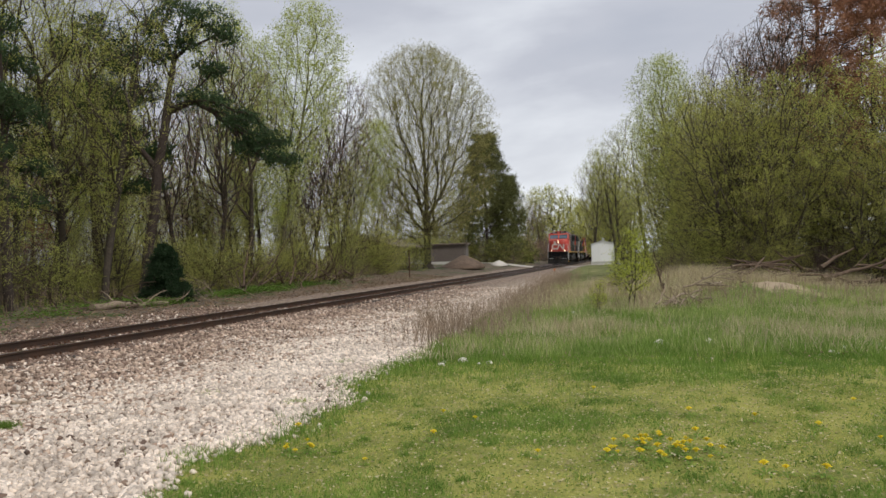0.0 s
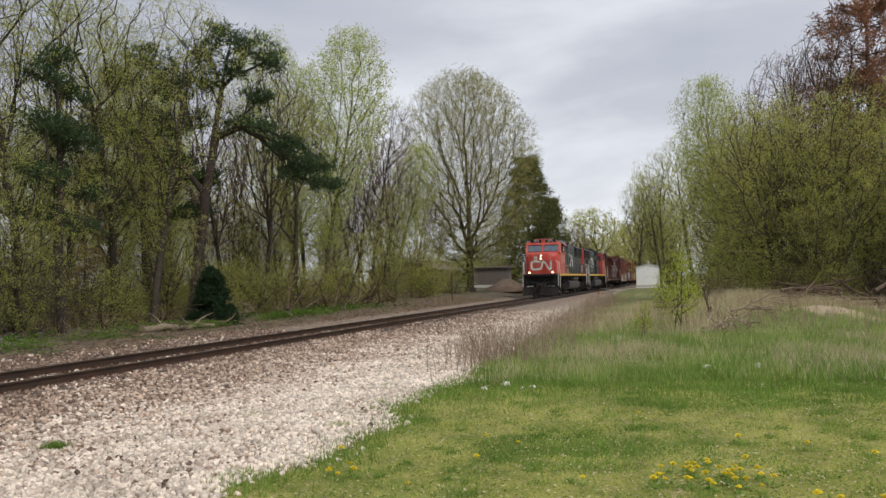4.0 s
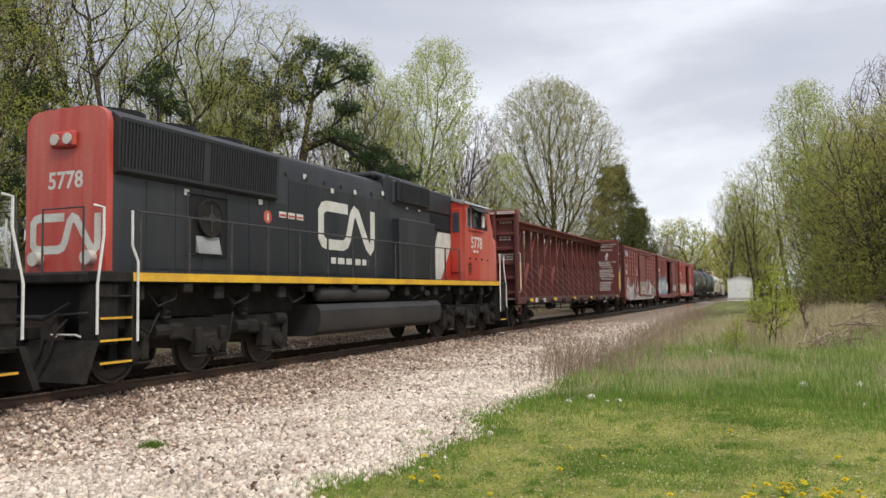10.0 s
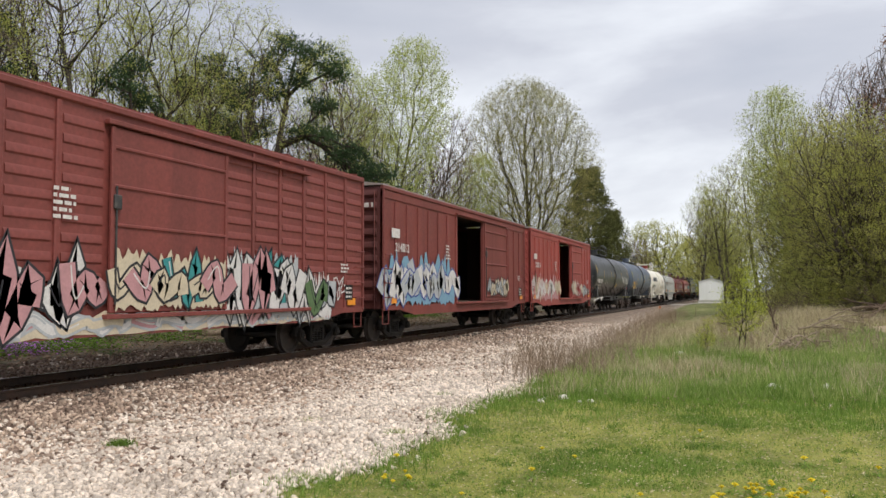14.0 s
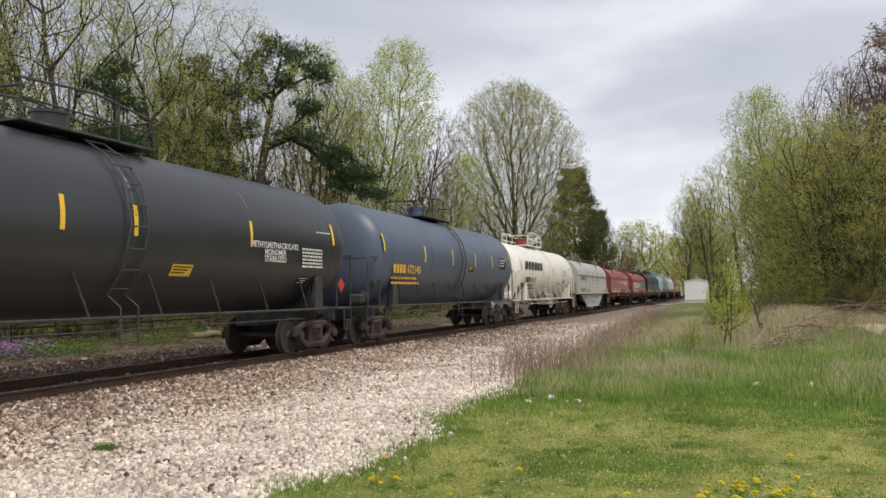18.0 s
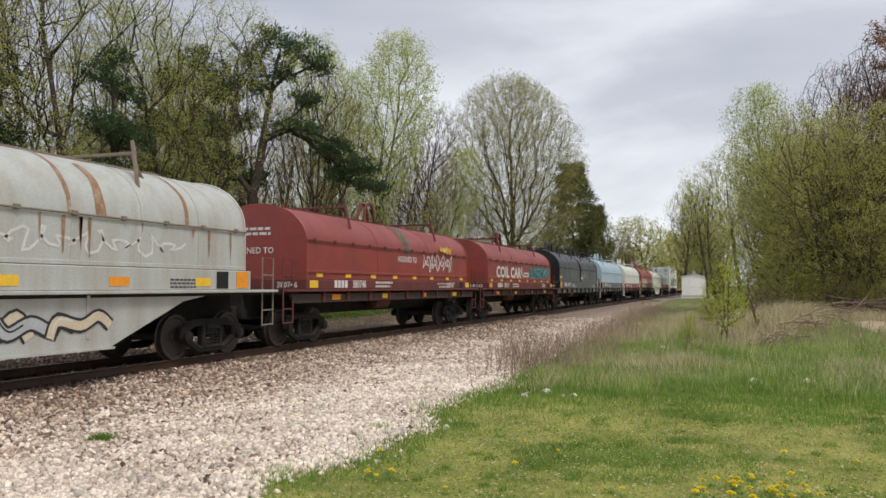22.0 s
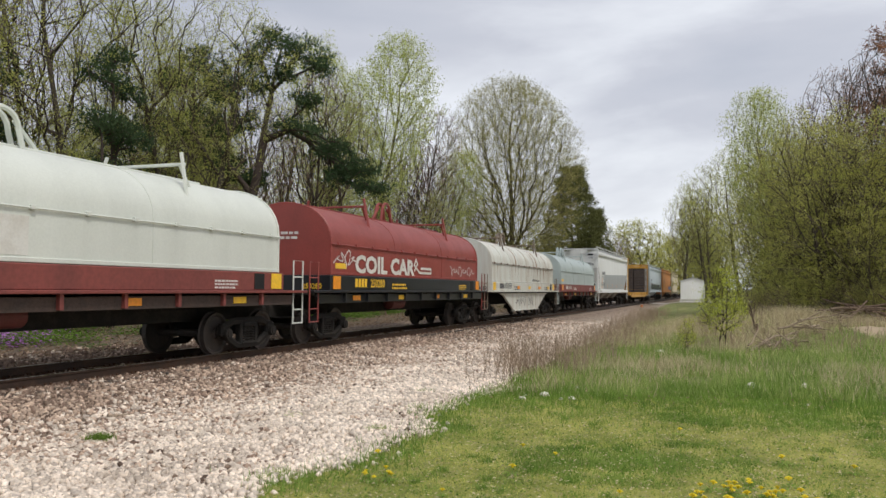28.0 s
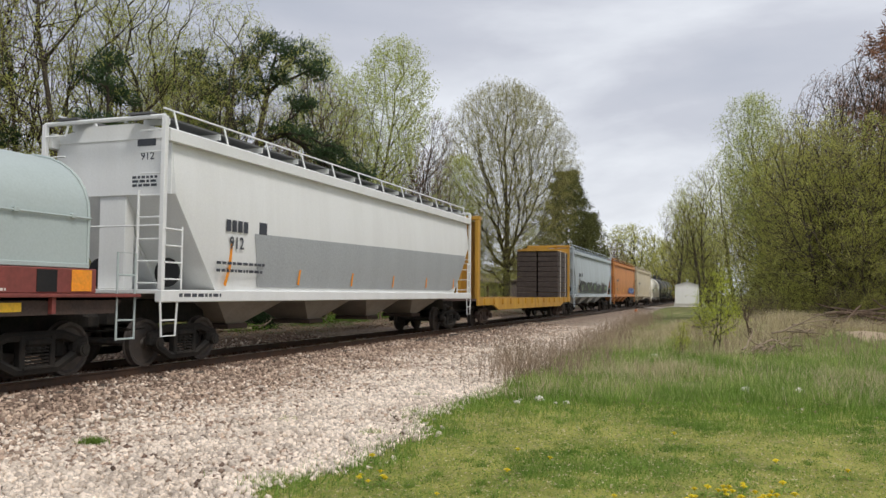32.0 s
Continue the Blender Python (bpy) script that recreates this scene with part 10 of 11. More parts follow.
def build_weeds():
    rng = np.random.default_rng(33)
    x = 16.5 + 48 * rng.random(2000) ** 1.15
    y = lawn_edge(x) + rng.normal(-0.55, 0.65, len(x))
    k = (x < 60) & (y < lawn_edge(x) + 0.9)
    tagged(new("dead_weeds", stalk_mesh(rng, x[k], y[k], 0.72, 0.005)), "tangle of brown dead weed stalks beside the gravel", "weeds", kind="stuff")
    x, y = rng.normal(17.4, 1.2, 120), rng.normal(4.3, 0.4, 120)
    tagged(new("dead_weeds", stalk_mesh(rng, x, y, 0.95, 0.006, 9)), "brown dead weed clump on the gravel's edge", "weeds", kind="stuff")
    x, y = fan(rng, 900, 24, 42, -17, 3)
    tagged(new("dead_weeds", stalk_mesh(rng, x, y, 0.75, 0.007, 4)), "thin brown weed stalks standing in the meadow", "weeds", kind="stuff")
    x, y = rng.uniform(14, 60, 1300), 18.4 + np.abs(rng.normal(0, 3.0, 1300))
    tagged(new("dead_weeds", stalk_mesh(rng, x, y, 0.8, 0.009, 5)), "grey-brown dead stems along the foot of the wood", "weeds", kind="stuff")

    def litter(name, x, y, size, mat, label, category, lift):
        n = len(x)
        t = rand_turns(rng, n)
        t[:, 2, 0] *= 0.4
        t[:, 2, 1] *= 0.4
        c = np.stack([x, y, ground_z(x, y) + 0.01 + lift * rng.random(n)], -1)
        s = size * rng.uniform(0.5, 1.3, (n, 1)) * 0.5
        u, w = t[:, :, 0] * s, t[:, :, 1] * s * 0.6
        v = np.stack([c - u, c - w, c + u, c + w], 1).reshape(-1, 3)
        tagged(new(name, mesh_np(name, v, np.arange(4 * n).reshape(-1, 4), mat)), label, category, kind="stuff")

    x, y = fan(rng, 26000, 5.3, 15.5, -17, 45, 0.85)
    k = y < lawn_edge(x) - 0.1
    litter("clover", x[k], y[k], 0.034, M_HERB, "dark clover and broad-leaved weeds in the lawn", "ground cover", 0.03)
    x, y = fan(rng, 16000, 5.3, 15.5, -17, 45, 0.85)
    k = y < lawn_edge(x) - 0.05
    litter("dry_thatch", x[k], y[k], 0.036, M_STRAW, "flecks of dry grass clippings in the lawn", "grass", 0.025)
    x, y = rng.uniform(11, 62, 14000), 14.3 + np.abs(rng.normal(0, 3.0, 14000))
    litter("leaf_litter", x, y, 0.11, M_LITTER, "brown dead leaves under the trees", "leaf litter", 0.03)
    x, y = rng.normal(14.3, 0.7, 900), rng.uniform(-6, 4, 900)
    litter("fallen_leaves", x, y, 0.075, M_LITTER, "pale brown fallen leaves at the meadow's edge", "leaf litter", 0.05)
    cx = 12 + 32 * rng.random(46) ** 1.2
    cy = 16.0 + np.abs(rng.normal(0, 1.2, 46)) + 0.03 * (cx - 12)
    i = (46 * rng.random(26000) ** 1.3).astype(int)
    litter("woodland_herbs", cx[i] + rng.normal(0, 0.65, 26000), cy[i] + rng.normal(0, 0.32, 26000), 0.10, M_HERB, "low green leafy plants along the wood's edge", "ground cover", 0.22)
    x, y = rng.normal(37.6, 1.3, 500), rng.normal(22.6, 0.5, 500)
    litter("violet_flowers", x, y, 0.08, M_VIOLET, "patch of small violet flowers by a fallen log", "flowers", 0.3)
    x, y = rng.normal(13.9, 1.0, 1600), rng.normal(16.3, 0.3, 1600)
    litter("violet_flowers", x, y, 0.085, M_VIOLET, "violet flowers in green ground cover beside the track", "flowers", 0.42)


def build_dandelions():
    rng = np.random.default_rng(35)
    head = Mesh()
    for ring, (r, z, n) in enumerate([(0.026, 0.0, 14), (0.019, 0.005, 11), (0.011, 0.009, 8)]):
        for i in range(n):
            a = 2 * math.pi * i / n + ring
            c, s = math.cos(a), math.sin(a)
            head.add([(0, 0, z - 0.004), (c * r * 0.7 - s * 0.005, s * r * 0.7 + c * 0.005, z + 0.001), (c * r, s * r, z - 0.001), (c * r * 0.7 + s * 0.005, s * r * 0.7 - c * 0.005, z + 0.001)], [(0, 1, 2, 3)])
    head.cyl((0, 0, -0.014), (0, 0, 0.002), 0.006, 6, 0.012)
    rosette = Mesh()
    for i in range(7):
        a = 2 * math.pi * i / 7
        c, s = math.cos(a), math.sin(a)
        rosette.add([(0, 0, 0.005), (c * 0.06 - s * 0.014, s * 0.06 + c * 0.014, 0.025), (c * 0.11, s * 0.11, 0.012), (c * 0.06 + s * 0.014, s * 0.06 - c * 0.014, 0.025)], [(0, 1, 2, 3)])
    proto = tagged(new("dandelion"), "yellow dandelion in flower in the lawn", "flower", "dandelions in the lawn")
    part("stem", Mesh().tube([(0, 0, -0.01), (0.004, 0, 0.04), (0, 0.003, 0.088)], 0.0025, 5), M_STALK, proto)
    o = part("flower_head", head, M_DANDELION, proto, "bright yellow flower head")
    o.location = (0, 0.003, 0.095)
    o.scale = (1.5, 1.5, 1.5)
    part("leaf_rosette", rosette, M_GRASS_DARK, proto, "flat rosette of jagged green leaves")
    spots = [(7.3 + rng.normal(0, 0.28), -0.15 + rng.normal(0, 0.24)) for _ in range(34)] + [(7.1 + rng.normal(0, 0.16), 3.25 + rng.normal(0, 0.14)) for _ in range(6)]
    spots += [(6.45, -1.05), (6.4, -1.3), (6.5, -0.9), (8.8, 2.2), (7.6, 2.0), (8.4, 1.75), (8.6, -1.1), (9.3, -2.2), (8.1, -1.6), (7.0, 0.9), (7.6, -2.0), (10.3, 0.6), (6.7, 2.4), (8.0, 3.6), (9.0, -0.5), (11.0, -3.2)]
    for x, y in spots:
        m = copy_thing(proto, pose(x, y, gz(x, y), rng.uniform(-10, 10), rng.uniform(-10, 10), rng.uniform(0, 360)))
        m.scale = (rng.uniform(0.7, 1.05),) * 3
    for o in (*proto.children_recursive, proto):
        bpy.data.objects.remove(o)


def lump(rng, r, flat=0.6, detail=2, rough=0.18):
    """A broken stone or heap: a ball pushed in and out."""
    bm = bmesh.new()
    bmesh.ops.create_icosphere(bm, subdivisions=detail, radius=1.0)
    k = rng.normal(0, 1, (5, 3)) * 1.6
    for v in bm.verts:
        c = v.co
        s = 1 + rough * sum(math.sin(c.dot(Vector(q)) + i * 2) for i, q in enumerate(k)) / 1.6
        v.co = Vector((c.x * r * s, c.y * r * s * 0.85, c.z * r * s * flat))
    me = bpy.data.meshes.new("lump")
    bm.to_mesh(me)
    bm.free()
    return me


def build_stones_loose():
    rng = np.random.default_rng(37)
    spots = [(15.4, -0.36, 0.13), (15.5, -1.25, 0.11), (15.9, -1.0, 0.06), (15.2, -1.7, 0.05), (13.6, 3.0, 0.09), (13.2, 3.3, 0.07), (13.4, 2.5, 0.06), (24, 1.9, 0.12), (23, 2.2, 0.08)]
    spots += [(14.4 + rng.normal(0, 0.35), rng.uniform(-3.9, -2.3), rng.uniform(0.03, 0.06)) for _ in range(18)]
    spots += [(rng.uniform(13.2, 16), rng.uniform(-5, 3.5), rng.uniform(0.025, 0.05)) for _ in range(18)]
    for x, y, r in spots:
        me = lump(rng, r)
        me.materials.append(M_WHITE_STONE)
        o = new("stone", me)
        o.matrix_world = pose(x, y, gz(x, y) + r * 0.3, 0, 0, rng.uniform(0, 360))
        tagged(o, "pale limestone lump lying in the grass" if r > 0.05 else "small pale stone among grass at the meadow's edge", "stone", "loose stones in the grass")


def crooked(rng, p, d, length, r, n=6, bend=0.16):
    """A bent, tapering branch as points and radii."""
    p, d = Vector(p), Vector(d).normalized()
    pts, rad = [p.copy()], [r]
    for i in range(n):
        d = (d + Vector(rng.normal(0, bend, 3))).normalized()
        p = p + d * length / n
        pts.append(p.copy())
        rad.append(r * (1 - 0.75 * (i + 1) / n))
    return pts, rad


def branch_pile(name, label, seed, centre, along, count, length, r, mat, high=0.5, spread=0.5, up=0.05, category="branches", bend=0.12, twigs=2):
    """Cut branches heaped one over another along a line."""
    rng = np.random.default_rng(seed)
    pile = tagged(new(name), label, category)
    x, y = centre
    pile.location = (x, y, gz(x, y))
    a = Vector((along[0], along[1], 0))
    for i in range(count):
        f = rng.uniform(-0.5, 0.5)
        o = a * f + Vector((rng.normal(0, spread), rng.normal(0, spread), 0))
        ang = math.atan2(along[1], along[0]) + rng.normal(0, 0.45) + (math.pi if rng.random() < 0.5 else 0)
        z = gz(x + o.x, y + o.y) - pile.location.z + rng.uniform(0, high)
        d = Vector((math.cos(ang), math.sin(ang), rng.normal(0, 0.05) + up * rng.random()))
        ln = length * rng.uniform(0.5, 1.2)
        rr = r * rng.uniform(0.4, 1.1)
        o = o - d * ln * 0.5
        pts, rad = crooked(rng, (o.x, o.y, max(z, 0.02)), d, ln, rr, 6, bend)
        b = Mesh().tube(pts, rad, 7)
        for k in range(twigs):
            j = rng.integers(1, 5)
            tp, tr = crooked(rng, pts[j], (pts[j + 1] - pts[j]).normalized() + Vector(rng.normal(0, 0.7, 3)) + Vector((0, 0, 0.25)), ln * 0.3, rad[j] * 0.45, 4, 0.2)
            b.tube(tp, tr, 5)
        part("branch", b, mat, pile)
    return pile


def build_wood_pieces():
    rng = np.random.default_rng(39)
    branch_pile("branch_pile", "heap of grey weathered cut branches in the meadow", 1, (25.2, -1.2), (1.7, -0.9), 36, 1.15, 0.035, M_DRIFT, 0.38, 0.16, 0.0, bend=0.2)
    branch_pile("branch_pile", "long weathered branches lying in dry grass", 2, (30.5, -3.0), (4.5, -1.8), 14, 2.0, 0.045, M_DRIFT, 0.50, 0.2, 0.0)
    branch_pile("branch_pile", "dark brush heap of rotting logs under the trees", 3, (38, -7.0), (5, -5.5), 26, 3.5, 0.10, M_DARKWOOD, 0.8, 0.6)
    branch_pile("branch_pile", "dark brush heap of rotting logs under the trees", 4, (36.5, -11), (1.5, -5), 22, 3.5, 0.10, M_DARKWOOD, 0.9, 0.6)
    branch_pile("branch_pile", "tangle of dead crooked branches at the wood's edge", 5, (36.5, 17.4), (8, -0.4), 26, 3.0, 0.055, M_DARKWOOD, 0.6, 0.5, 1.1, bend=0.22, twigs=4)
    branch_pile("branch_pile", "tangle of dead crooked branches at the wood's edge", 6, (43.5, 17.4), (7, 0.2), 24, 3.0, 0.05, M_DARKWOOD, 0.5, 0.5, 1.0, bend=0.22, twigs=4)
    branch_pile("branch_pile", "scattered fallen sticks beside the track", 7, (21, 17.2), (9, -1), 16, 2.4, 0.03, M_DARKWOOD, 0.2, 0.9, 0.5, bend=0.2, twigs=3)
    branch_pile("branch_pile", "scattered fallen sticks beside the track", 8, (27.5, 16.6), (4, -0.4), 12, 2.0, 0.028, M_DRIFT, 0.25, 0.4, 0.9, bend=0.2, twigs=3)

    def log(label, p0, p1, r, mat, n=10):
        pts = [Vector(p0).lerp(Vector(p1), i / n) + Vector((0, rng.normal(0, 0.03), rng.normal(0, 0.03))) for i in range(n + 1)]
        base = tagged(new("fallen_log"), label, "log")
        base.location = p0
        part("trunk", Mesh().tube([q - Vector(p0) for q in pts], [r * (1 - 0.4 * i / n) * rng.uniform(0.92, 1.06) for i in range(n + 1)], 12), mat, base)
        for k in range(3):
            j = rng.integers(3, n - 1)
            tp, tr = crooked(rng, pts[j] - Vector(p0), rng.normal(0, 1, 3) + np.array((0, 0, 0.8)), rng.uniform(0.4, 1.1), r * 0.3, 4, 0.2)
            part("branch_stub", Mesh().tube(tp, tr, 6), mat, base)

    log("pale barkless log lying beside the ballast", (22.0, 16.9, gz(22, 16.9) + 0.10), (25.2, 16.3, gz(25.2, 16.3) + 0.08), 0.13, M_DRIFT)
    log("long fallen tree trunk with peeling pale bark", (39.0, 23.0, 0.62), (44.5, 20.6, 0.42), 0.22, M_DRIFT)
    log("long fallen tree trunk at the foot of the wood", (44.5, 20.4, 0.35), (50.5, 19.6, 0.30), 0.16, M_DRIFT)
    log("leaning dead trunk fallen into the undergrowth", (35, 23.5, 1.3), (41.5, 21.8, 0.7), 0.11, M_DARKWOOD)
    # a stick and a green tuft on the gravel
    pts, rad = crooked(rng, (9.05, 8.22, gz(9.1, 8.2) + 0.05), (0.8, -0.28, 0.02), 0.85, 0.022, 6, 0.08)
    tagged(new("stick", Mesh().tube(pts, rad, 7).mesh("stick")), "grey stick lying on the gravel", "stick").data.materials.append(M_DRIFT)
    x, y = rng.normal(7.8, 0.06, 900), rng.normal(7.2, 0.075, 900)
    blades(rng, "weed_tuft", x, y, 0.11, 0.011, M_HERB, "small dark green weed tuft growing through gravel", 0.6, "weed")
    for gx_, gy_, n in ((11.6, 4.55, 160), (6.9, 4.2, 260), (9.6, 4.35, 160), (10.2, 6.0, 60), (13.5, 5.2, 120), (6.6, 9.0, 120)):
        x, y = rng.normal(gx_, 0.09, n), rng.normal(gy_, 0.09, n)
        blades(rng, "weed_tuft", x, y, 0.10, 0.009, M_GRASS_TALL, "thin green weed tuft growing through gravel", 0.6, "weed")
    # young trees in the meadow
    sap = make_tree("sapling", "young yellow-green sapling standing in the meadow", 91, 2.75, 0.022, M_BARK, M_LEAF_SAPLING, 420, 0.18, 1.15, (0.6, 0.9, 1.0, 0.8, 0.5, 0.25), 0.055, 0.08, 12, keep=0.6, stems=2, splay=0.12, tip_r=0.003, step=0.25)
    sap.location = (26.5, 0.2, gz(26.5, 0.2))
    snag = make_tree("bare_sapling", "dark leafless broken sapling beside the leafy one", 93, 1.7, 0.05, M_DARKWOOD, None, 16, 0.35, 0.35, (0.5, 1, 0.8, 0.5), tip_r=0.010, step=0.3)
    snag.location = (30.5, -0.9, gz(30.5, -0.9))
    for i, (x, y, s) in enumerate(((24.5, 1.2, 0.4), (33, 0.8, 0.5))):
        o = copy_thing(sap, pose(x, y, gz(x, y), 0, 0, 70 * i))
        o.scale = (s,) * 3
    bush = make_pine("spruce_bush", "small dark bushy young spruce beside the track", 95, 2.3, 0.05, M_BARK_PINE, M_NEEDLE_DEEP, bare=0.03, spread=1.05, whorls=16, cone=True, per=8, each=10, length=0.13, droop=0.2, dens=1.0)
    bush.location = (26.6, 17.2, gz(26.6, 17.2))
    far_bush = copy_thing(bush, pose(128, 17.2, gz(128, 17.2)))
    far_bush.scale = (1.0,) * 3


build_grass()
build_weeds()
build_dandelions()
build_stones_loose()
build_wood_pieces()

# ---- buildings and fixtures by the crossing ----
M_SHED = material("white_sheet_metal", (0.82, 0.82, 0.81), 0.5, dirt=(0.62, 0.60, 0.56), dirt_amount=0.3, scale=1.2, streak=True, fine=0.05)
M_SHED_ROOF = material("grey_metal_roof", (0.50, 0.51, 0.52), 0.45, 0.3, dirt=(0.3, 0.28, 0.26), scale=1.5)
M_SIDING = material("weathered_grey_siding", (0.17, 0.145, 0.13), 0.9, dirt=(0.10, 0.085, 0.075), dirt_amount=0.6, scale=1.3, streak=True, fine=0.2)
# Siding with the end walls' shade put into the colour; doors share this brown.
M_SIDING_DARK = material("shaded_siding_and_door_brown", (0.13, 0.105, 0.09), 0.9, dirt=(0.11, 0.09, 0.075), dirt_amount=0.6, scale=1.3, streak=True, fine=0.2)
M_ROOF = material("worn_brown_shingles", (0.15, 0.115, 0.095), 0.9, dirt=(0.08, 0.065, 0.055), scale=2, fine=0.25, fine_scale=12)
M_CONCRETE = material("pale_concrete", (0.52, 0.50, 0.46), 0.9, dirt=(0.32, 0.30, 0.27), scale=2, bump=0.3)
M_GALV = material("galvanised_steel", (0.50, 0.51, 0.52), 0.5, 0.6, dirt=(0.32, 0.32, 0.32), scale=4)
M_SIGN_WHITE = material("white_reflective_sheet", (0.80, 0.80, 0.78), 0.5, scale=4, fine=0.04)
M_BLACK_TIN = material("black_painted_tin", (0.03, 0.03, 0.03), 0.6, scale=5)
M_LENS = material("red_lamp_lens", (0.28, 0.015, 0.012), 0.25, scale=5, fine=0.05)
M_WINDOW_DARK = material("dark_window_glass", (0.03, 0.035, 0.04), 0.08, scale=3, fine=0.05)
M_ROADSTONE = material("pale_road_gravel", (0.52, 0.48, 0.42), 0.95, dirt=(0.36, 0.32, 0.27), scale=0.8, bump=0.6, bump_scale=30, fine=0.2)
M_ORANGE = material("orange_plastic", (0.75, 0.20, 0.04), 0.5, scale=5)


def build_shed():
    x0, x1, y0, y1, h, top = -1.2, 1.2, -1.6, 1.6, 2.55, 3.02
    shed = tagged(new("signal_hut"), "white sheet-metal signal hut with a low gable roof", "shed")
    shed.location = (115, 4.70, 0.29)
    part("plinth", Mesh().box(x0 - 0.1, x1 + 0.1, y0 - 0.1, y1 + 0.1, -0.5, 0.05), M_CONCRETE, shed)
    for s in (0, 1):
        y = y1 if s else y0
        part("side_wall", Mesh().box(x0, x1, y - 0.04 if s else y, y if s else y + 0.04, 0.05, h), M_SHED, shed)
        x = x1 if s else x0
        gable = Mesh().prism([(y0 + 0.04, 0.05), (y1 - 0.04, 0.05), (y1 - 0.04, h), (0, top - 0.06), (y0 + 0.04, h)], "x", x, x + (-0.04 if s else 0.04))
        part("gable_wall", gable, M_SHED, shed)
        sgn = 1 if s else -1
        part("roof_panel", Mesh().prism([(sgn * (y1 + 0.14), h - 0.06), (0, top), (0, top + 0.05), (sgn * (y1 + 0.14), h - 0.01)], "x", x0 - 0.15, x1 + 0.15), M_SHED_ROOF, shed)
    for i in range(4):
        y = -1.2 + 0.8 * i
        part("wall_rib", Mesh().box(x0 - 0.02, x0, y - 0.02, y + 0.02, 0.1, h - 0.05), M_SHED, shed)
    d = part("door", Mesh().box(x0 - 0.035, x0 - 0.003, 0.1, 1.05, 0.12, 2.1, 0.008), M_SHED, shed)
    part("handle", Mesh().box(x0 - 0.07, x0 - 0.035, 0.2, 0.26, 1.0, 1.15), M_BLACK_TIN, d, "black door handle")
    v = part("vent", Mesh().cyl((0, 0, top), (0, 0, top + 0.22), 0.11, 12), M_GALV, shed, "round galvanised roof vent")
    part("vent_cap", Mesh().cyl((0, 0, top + 0.2), (0, 0, top + 0.3), 0.2, 12, 0.04), M_GALV, v)
    part("cable_pipe", Mesh().cyl((x0 - 0.06, -1.4, -0.3), (x0 - 0.06, -1.4, 1.6), 0.04, 8), M_GALV, shed)


def house(name, label, at, turn, lx, ly, h, ridge, wall, flat, windows, door_at=None):
    """A low building: walls with real openings set in, overhanging roof, doors and windows."""
    ob = tagged(new(name), label, "building")
    ob.matrix_world = pose(at[0], at[1], gz(*at) - 0.1, 0, 0, turn)
    hx, hy = lx / 2, ly / 2
    for s in (-1, 1):
        part("wall", Mesh().box(-hx, hx, s * hy - s * 0.2, s * hy, 0, h), wall, ob)
        if flat:
            # end walls take the darker copy, which paints in their shaded side
            part("wall", Mesh().box(s * hx - s * 0.2, s * hx, -hy + 0.2, hy - 0.2, 0, h), M_SIDING_DARK, ob)
        else:
            part("gable_wall", Mesh().prism([(-hy + 0.2, 0), (hy - 0.2, 0), (hy - 0.2, h), (0, ridge - 0.15), (-hy + 0.2, h)], "x", s * hx, s * hx - s * 0.2), wall, ob)
            part("roof_slope", Mesh().prism([(s * (hy + 0.5), h - 0.2), (0, ridge), (0, ridge + 0.15), (s * (hy + 0.5), h - 0.05)], "x", -hx - 0.4, hx + 0.4), M_ROOF, ob)
    if flat:
        part("roof", Mesh().prism([(-hx - 0.25, h), (hx + 0.25, h + 0.12), (hx + 0.25, h + 0.26), (-hx - 0.25, h + 0.14)], "y", -hy - 0.3, hy + 0.3), M_ROOF, ob)
    part("foundation", Mesh().box(-hx - 0.06, hx + 0.06, -hy - 0.06, hy + 0.06, -0.6, 0.45), M_CONCRETE, ob)
    for i in range(int(h / 0.22) - 2):
        z = 0.55 + 0.22 * i
        part("siding_board", Mesh().box(-hx - 0.02, hx + 0.02, -hy - 0.018, -hy, z, z + 0.2), wall, ob)
    for x, z, w, hh in windows:
        f = part("window", Mesh().box(x - w / 2 - 0.07, x + w / 2 + 0.07, -hy - 0.06, -hy - 0.02, z - 0.07, z + hh + 0.07), M_SIGN_WHITE, ob)
        part("pane", Mesh().box(x - w / 2, x + w / 2, -hy - 0.07, -hy - 0.055, z, z + hh), M_WINDOW_DARK, f)
    if door_at is not None:
        d = part("door", Mesh().box(door_at - 0.45, door_at + 0.45, -hy - 0.06, -hy - 0.02, 0.1, 2.1), M_SIDING_DARK, ob)
        part("handle", Mesh().cyl((door_at + 0.35, -hy - 0.1, 1.05), (door_at + 0.35, -hy - 0.06, 1.05), 0.03, 8), M_GALV, d)
    return ob


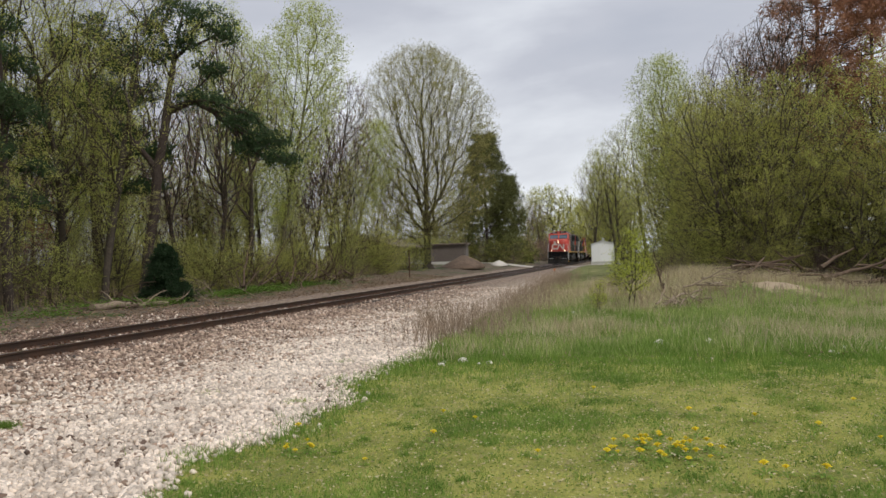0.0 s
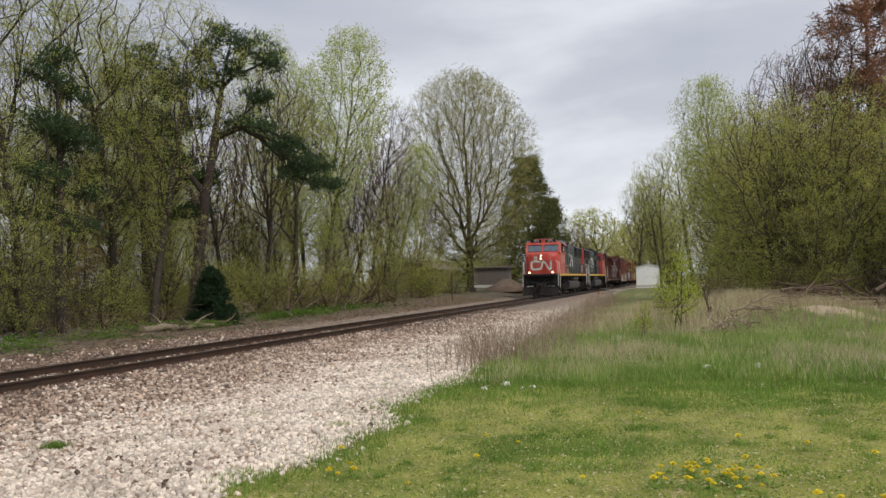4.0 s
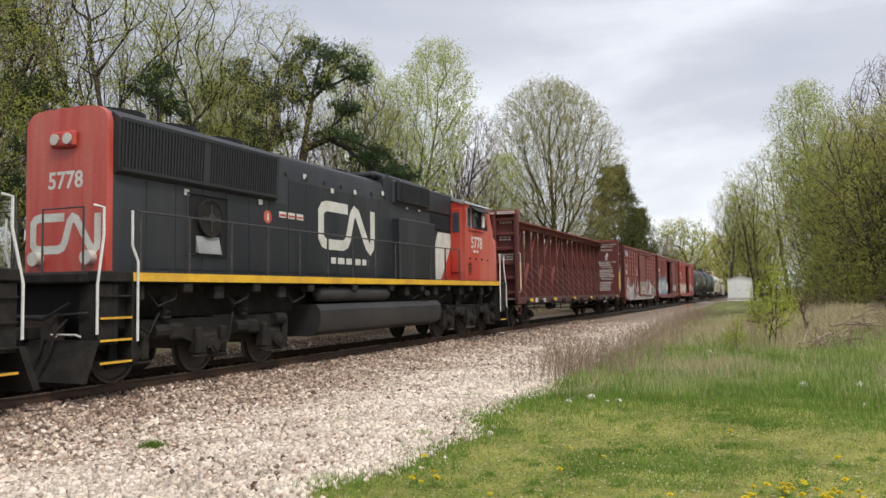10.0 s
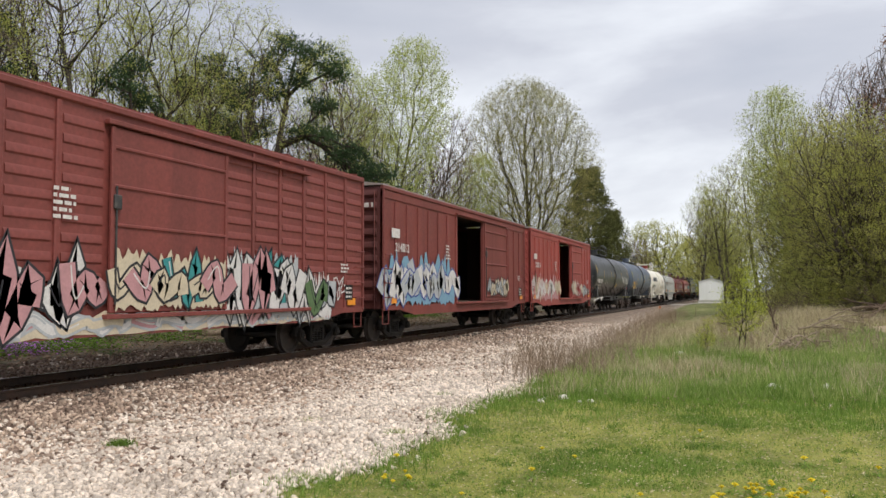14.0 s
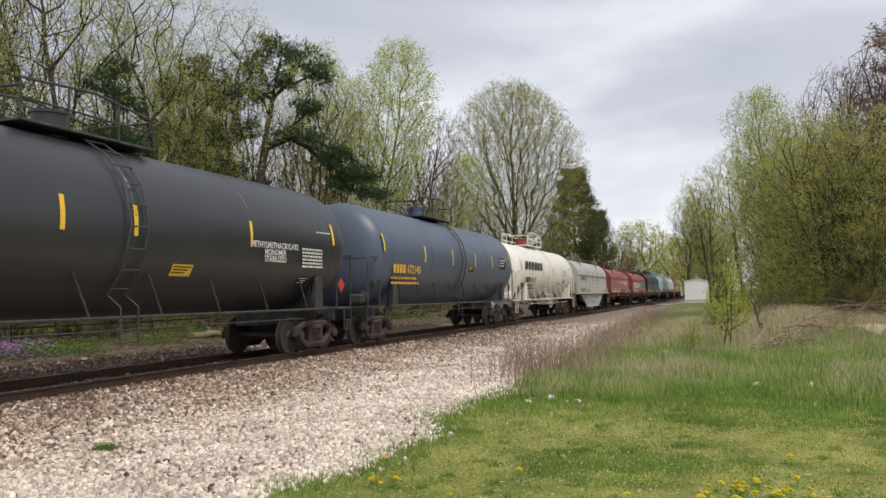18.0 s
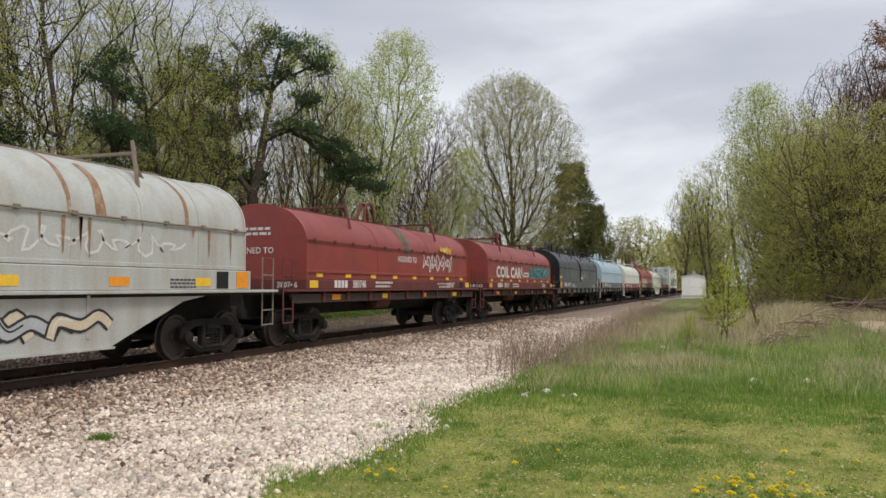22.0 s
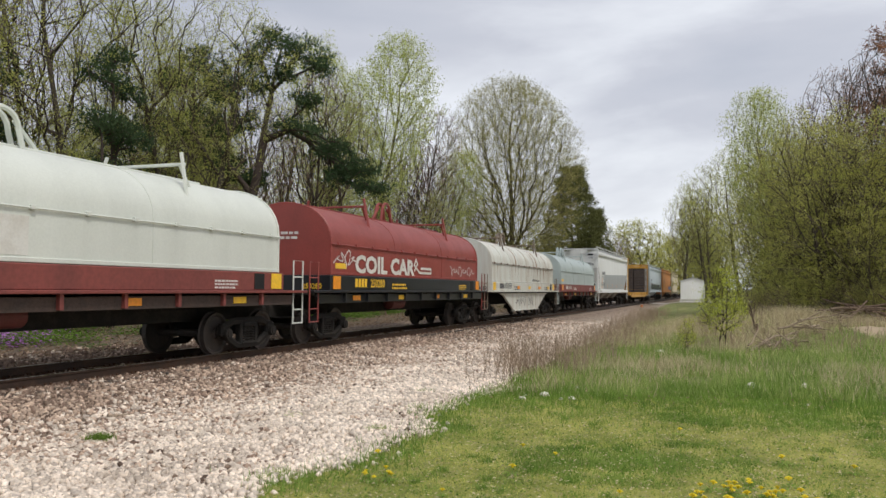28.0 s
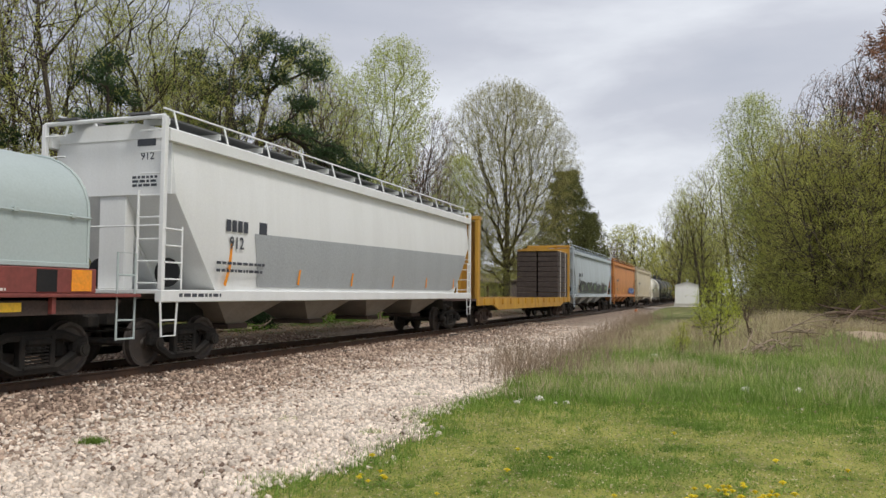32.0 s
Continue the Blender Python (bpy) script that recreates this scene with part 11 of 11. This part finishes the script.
def build_signal():
    x, y = 113.0, 19.9
    z = gz(x, y)
    s = tagged(new("crossing_signal"), "railway crossing signal with white crossbuck and black lamps", "signal")
    s.matrix_world = pose(x, y, z, 0, 0, 10)
    k = 4.55 - z
    part("base", Mesh().box(-0.3, 0.3, -0.3, 0.3, -0.1, 0.25, 0.02), M_CONCRETE, s)
    part("mast", Mesh().cyl((0, 0, 0.2), (0, 0, k), 0.07, 12), M_GALV, s)
    for a in (-45, 45):
        b = Mesh().box(-0.03, 0.0, -0.62, 0.62, -0.115, 0.115, 0.004).mesh("crossbuck_arm", 0)
        b.transform(Matrix.Rotation(radians(a), 4, "X"))
        b.transform(Matrix.Translation((-0.10 - (0.035 if a > 0 else 0), 0, k - 0.55)))
        part("crossbuck_arm", b, M_SIGN_WHITE, s)
    part("lamp_bar", Mesh().box(-0.05, 0.05, -0.55, 0.55, k - 1.62, k - 1.54), M_GALV, s)
    for d in (-1, 1):
        back = part("lamp_backing", Mesh().cyl((-0.12, d * 0.42, k - 1.58), (-0.09, d * 0.42, k - 1.58), 0.30, 20), M_BLACK_TIN, s)
        part("lens", Mesh().cyl((-0.16, d * 0.42, k - 1.58), (-0.12, d * 0.42, k - 1.58), 0.15, 16), M_LENS, back, "unlit red lamp lens")
        part("visor", Mesh().tube([(-0.28, d * 0.42 + 0.17 * math.cos(q * 0.3), k - 1.58 + 0.17 * math.sin(q * 0.3)) for q in range(0, 11)], 0.02, 5), M_BLACK_TIN, back)
    part("bell", Mesh().cyl((0, 0, k), (0, 0, k + 0.12), 0.15, 14, 0.05), M_GALV, s)
    part("track_count_plate", Mesh().box(-0.12, -0.09, -0.28, 0.28, k - 1.18, k - 0.98, 0.005), M_SIGN_WHITE, s)
    part("control_box", Mesh().box(-0.2, 0.2, -0.42, 0.1, 0.95, 1.75, 0.02), M_GALV, s)


def heap(name, label, at, size, mat, category, seed):
    rng = np.random.default_rng(seed)
    me = lump(rng, 1.0, 1.0, 4, 0.10)
    for v in me.vertices:
        v.co = Vector((v.co.x * size[0], v.co.y * size[1], max(v.co.z, -0.1) * size[2] * (0.55 + 0.45 * max(0, 1 - math.hypot(v.co.x, v.co.y)))))
    me.materials.append(mat)
    me.polygons.foreach_set("use_smooth", [True] * len(me.polygons))
    ob = tagged(new(name, me), label, category)
    ob.location = (*at, gz(*at) - 0.04)


def build_crossing():
    build_shed()
    house("garage", "small grey-brown garage with a flat overhanging roof", (95.5, 22.4), 8, 5.0, 4.2, 2.45, 0, M_SIDING, True, [])
    house("house", "low weathered house with a worn brown roof among trees", (97, 30.5), 0, 24, 8, 2.2, 3.3, M_SIDING, False, [(-6, 0.9, 1.2, 1.0), (0, 0.9, 1.6, 1.0), (7, 0.9, 1.2, 1.0)], 3.5)
    house("outbuilding", "small white building with a pale roof beyond the crossing", (141, 27), 12, 6.0, 5.5, 2.4, 3.4, M_SHED, False, [(-1.0, 1.0, 1.0, 0.9)], 1.4)
    build_signal()
    heap("soil_mound", "heap of brown soil beside the garage", (80.5, 17.6), (3.6, 2.4, 1.25), M_SOIL, "soil heap", 3)
    heap("gravel_heap", "small heap of pale gravel at the crossing", (99, 16.9), (1.5, 1.2, 0.65), M_ROADSTONE, "gravel heap", 4)
    post = tagged(new("iron_post"), "thin rusty iron post beside the track", "post")
    post.location = (56, 16.2, gz(56, 16.2))
    part("shaft", Mesh().box(-0.03, 0.03, -0.03, 0.03, -0.3, 1.95, 0.005), M_IRON, post)
    part("cap", Mesh().box(-0.045, 0.045, -0.045, 0.045, 1.95, 1.98, 0.005), M_IRON, post)
    mark = tagged(new("marker_stake"), "small orange marker stake on the gravel", "marker")
    mark.location = (62, 6.3, gz(62, 6.3))
    part("stake", Mesh().box(-0.02, 0.02, -0.03, 0.03, -0.2, 0.6, 0.004), M_DRIFT, mark)
    part("flag", Mesh().box(-0.025, -0.02, -0.12, 0.05, 0.45, 0.62), M_ORANGE, mark, "orange plastic flag")
    # the gravel road over the track
    xs, ys = np.linspace(104, 111, 8), np.r_[np.linspace(-10, 9.6, 12), np.linspace(13.4, 60, 24)]
    for name, sel in (("road_near", ys[:12]), ("road_far", ys[12:])):
        gx, gy = np.meshgrid(xs, sel, indexing="ij")
        gx = gx + 0.12 * (gy - 11)
        v = np.stack([gx, gy, ground_z(gx, gy) + 0.05], -1).reshape(-1, 3)
        n, m = gx.shape
        i, j = np.meshgrid(np.arange(n - 1), np.arange(m - 1), indexing="ij")
        a = (i * m + j).ravel()
        tagged(new(name, mesh_np(name, v, np.stack([a, a + m, a + m + 1, a + 1], -1), M_ROADSTONE, True)), "pale gravel road meeting the railway crossing", "road", kind="structure")
    deck = tagged(new("crossing_deck"), "dark timber crossing planks between the rails", "crossing", kind="structure")
    for y in (9.75, 10.15, 10.42, 11.02, 11.34, 11.66, 11.98, 12.6, 12.95, 13.25):
        part("plank", Mesh().box(104, 111, y - 0.13, y + 0.13, -0.16, -0.012, 0.01), M_TIE, deck)


build_crossing()

# small writing and flecks that cannot be picked apart stay joined
for ob in bpy.data.objects:
    if ob.name.split(".")[0] in ("small_writing", "warning_word", "small_lettering", "data_lines", "end_lines", "sill_lettering", "mark_block", "company_band"):
        ob["kind"] = "stuff"


def motions():
    for car, x, turned in CARS:
        x0 = x + SPEED * 18
        walk(car, [(t, pose(x0 - SPEED * t, TRACK_Y, 0, 0, 0, 180 if turned else 0)) for t in (0, 8, 16, 24, 32)])
        # wheels roll with the train
        for w, r, dx in AXLES if x < 215 else ():
            if w.parent.parent == car or w.parent == car:
                step = 360 * SPEED / (2 * math.pi * r) / FPS * (1 if turned else -1)
                walk(w, [(i / FPS, w.matrix_basis @ Matrix.Rotation(radians(i * step), 4, "Y")) for i in range(32 * FPS + 1)])


motions()
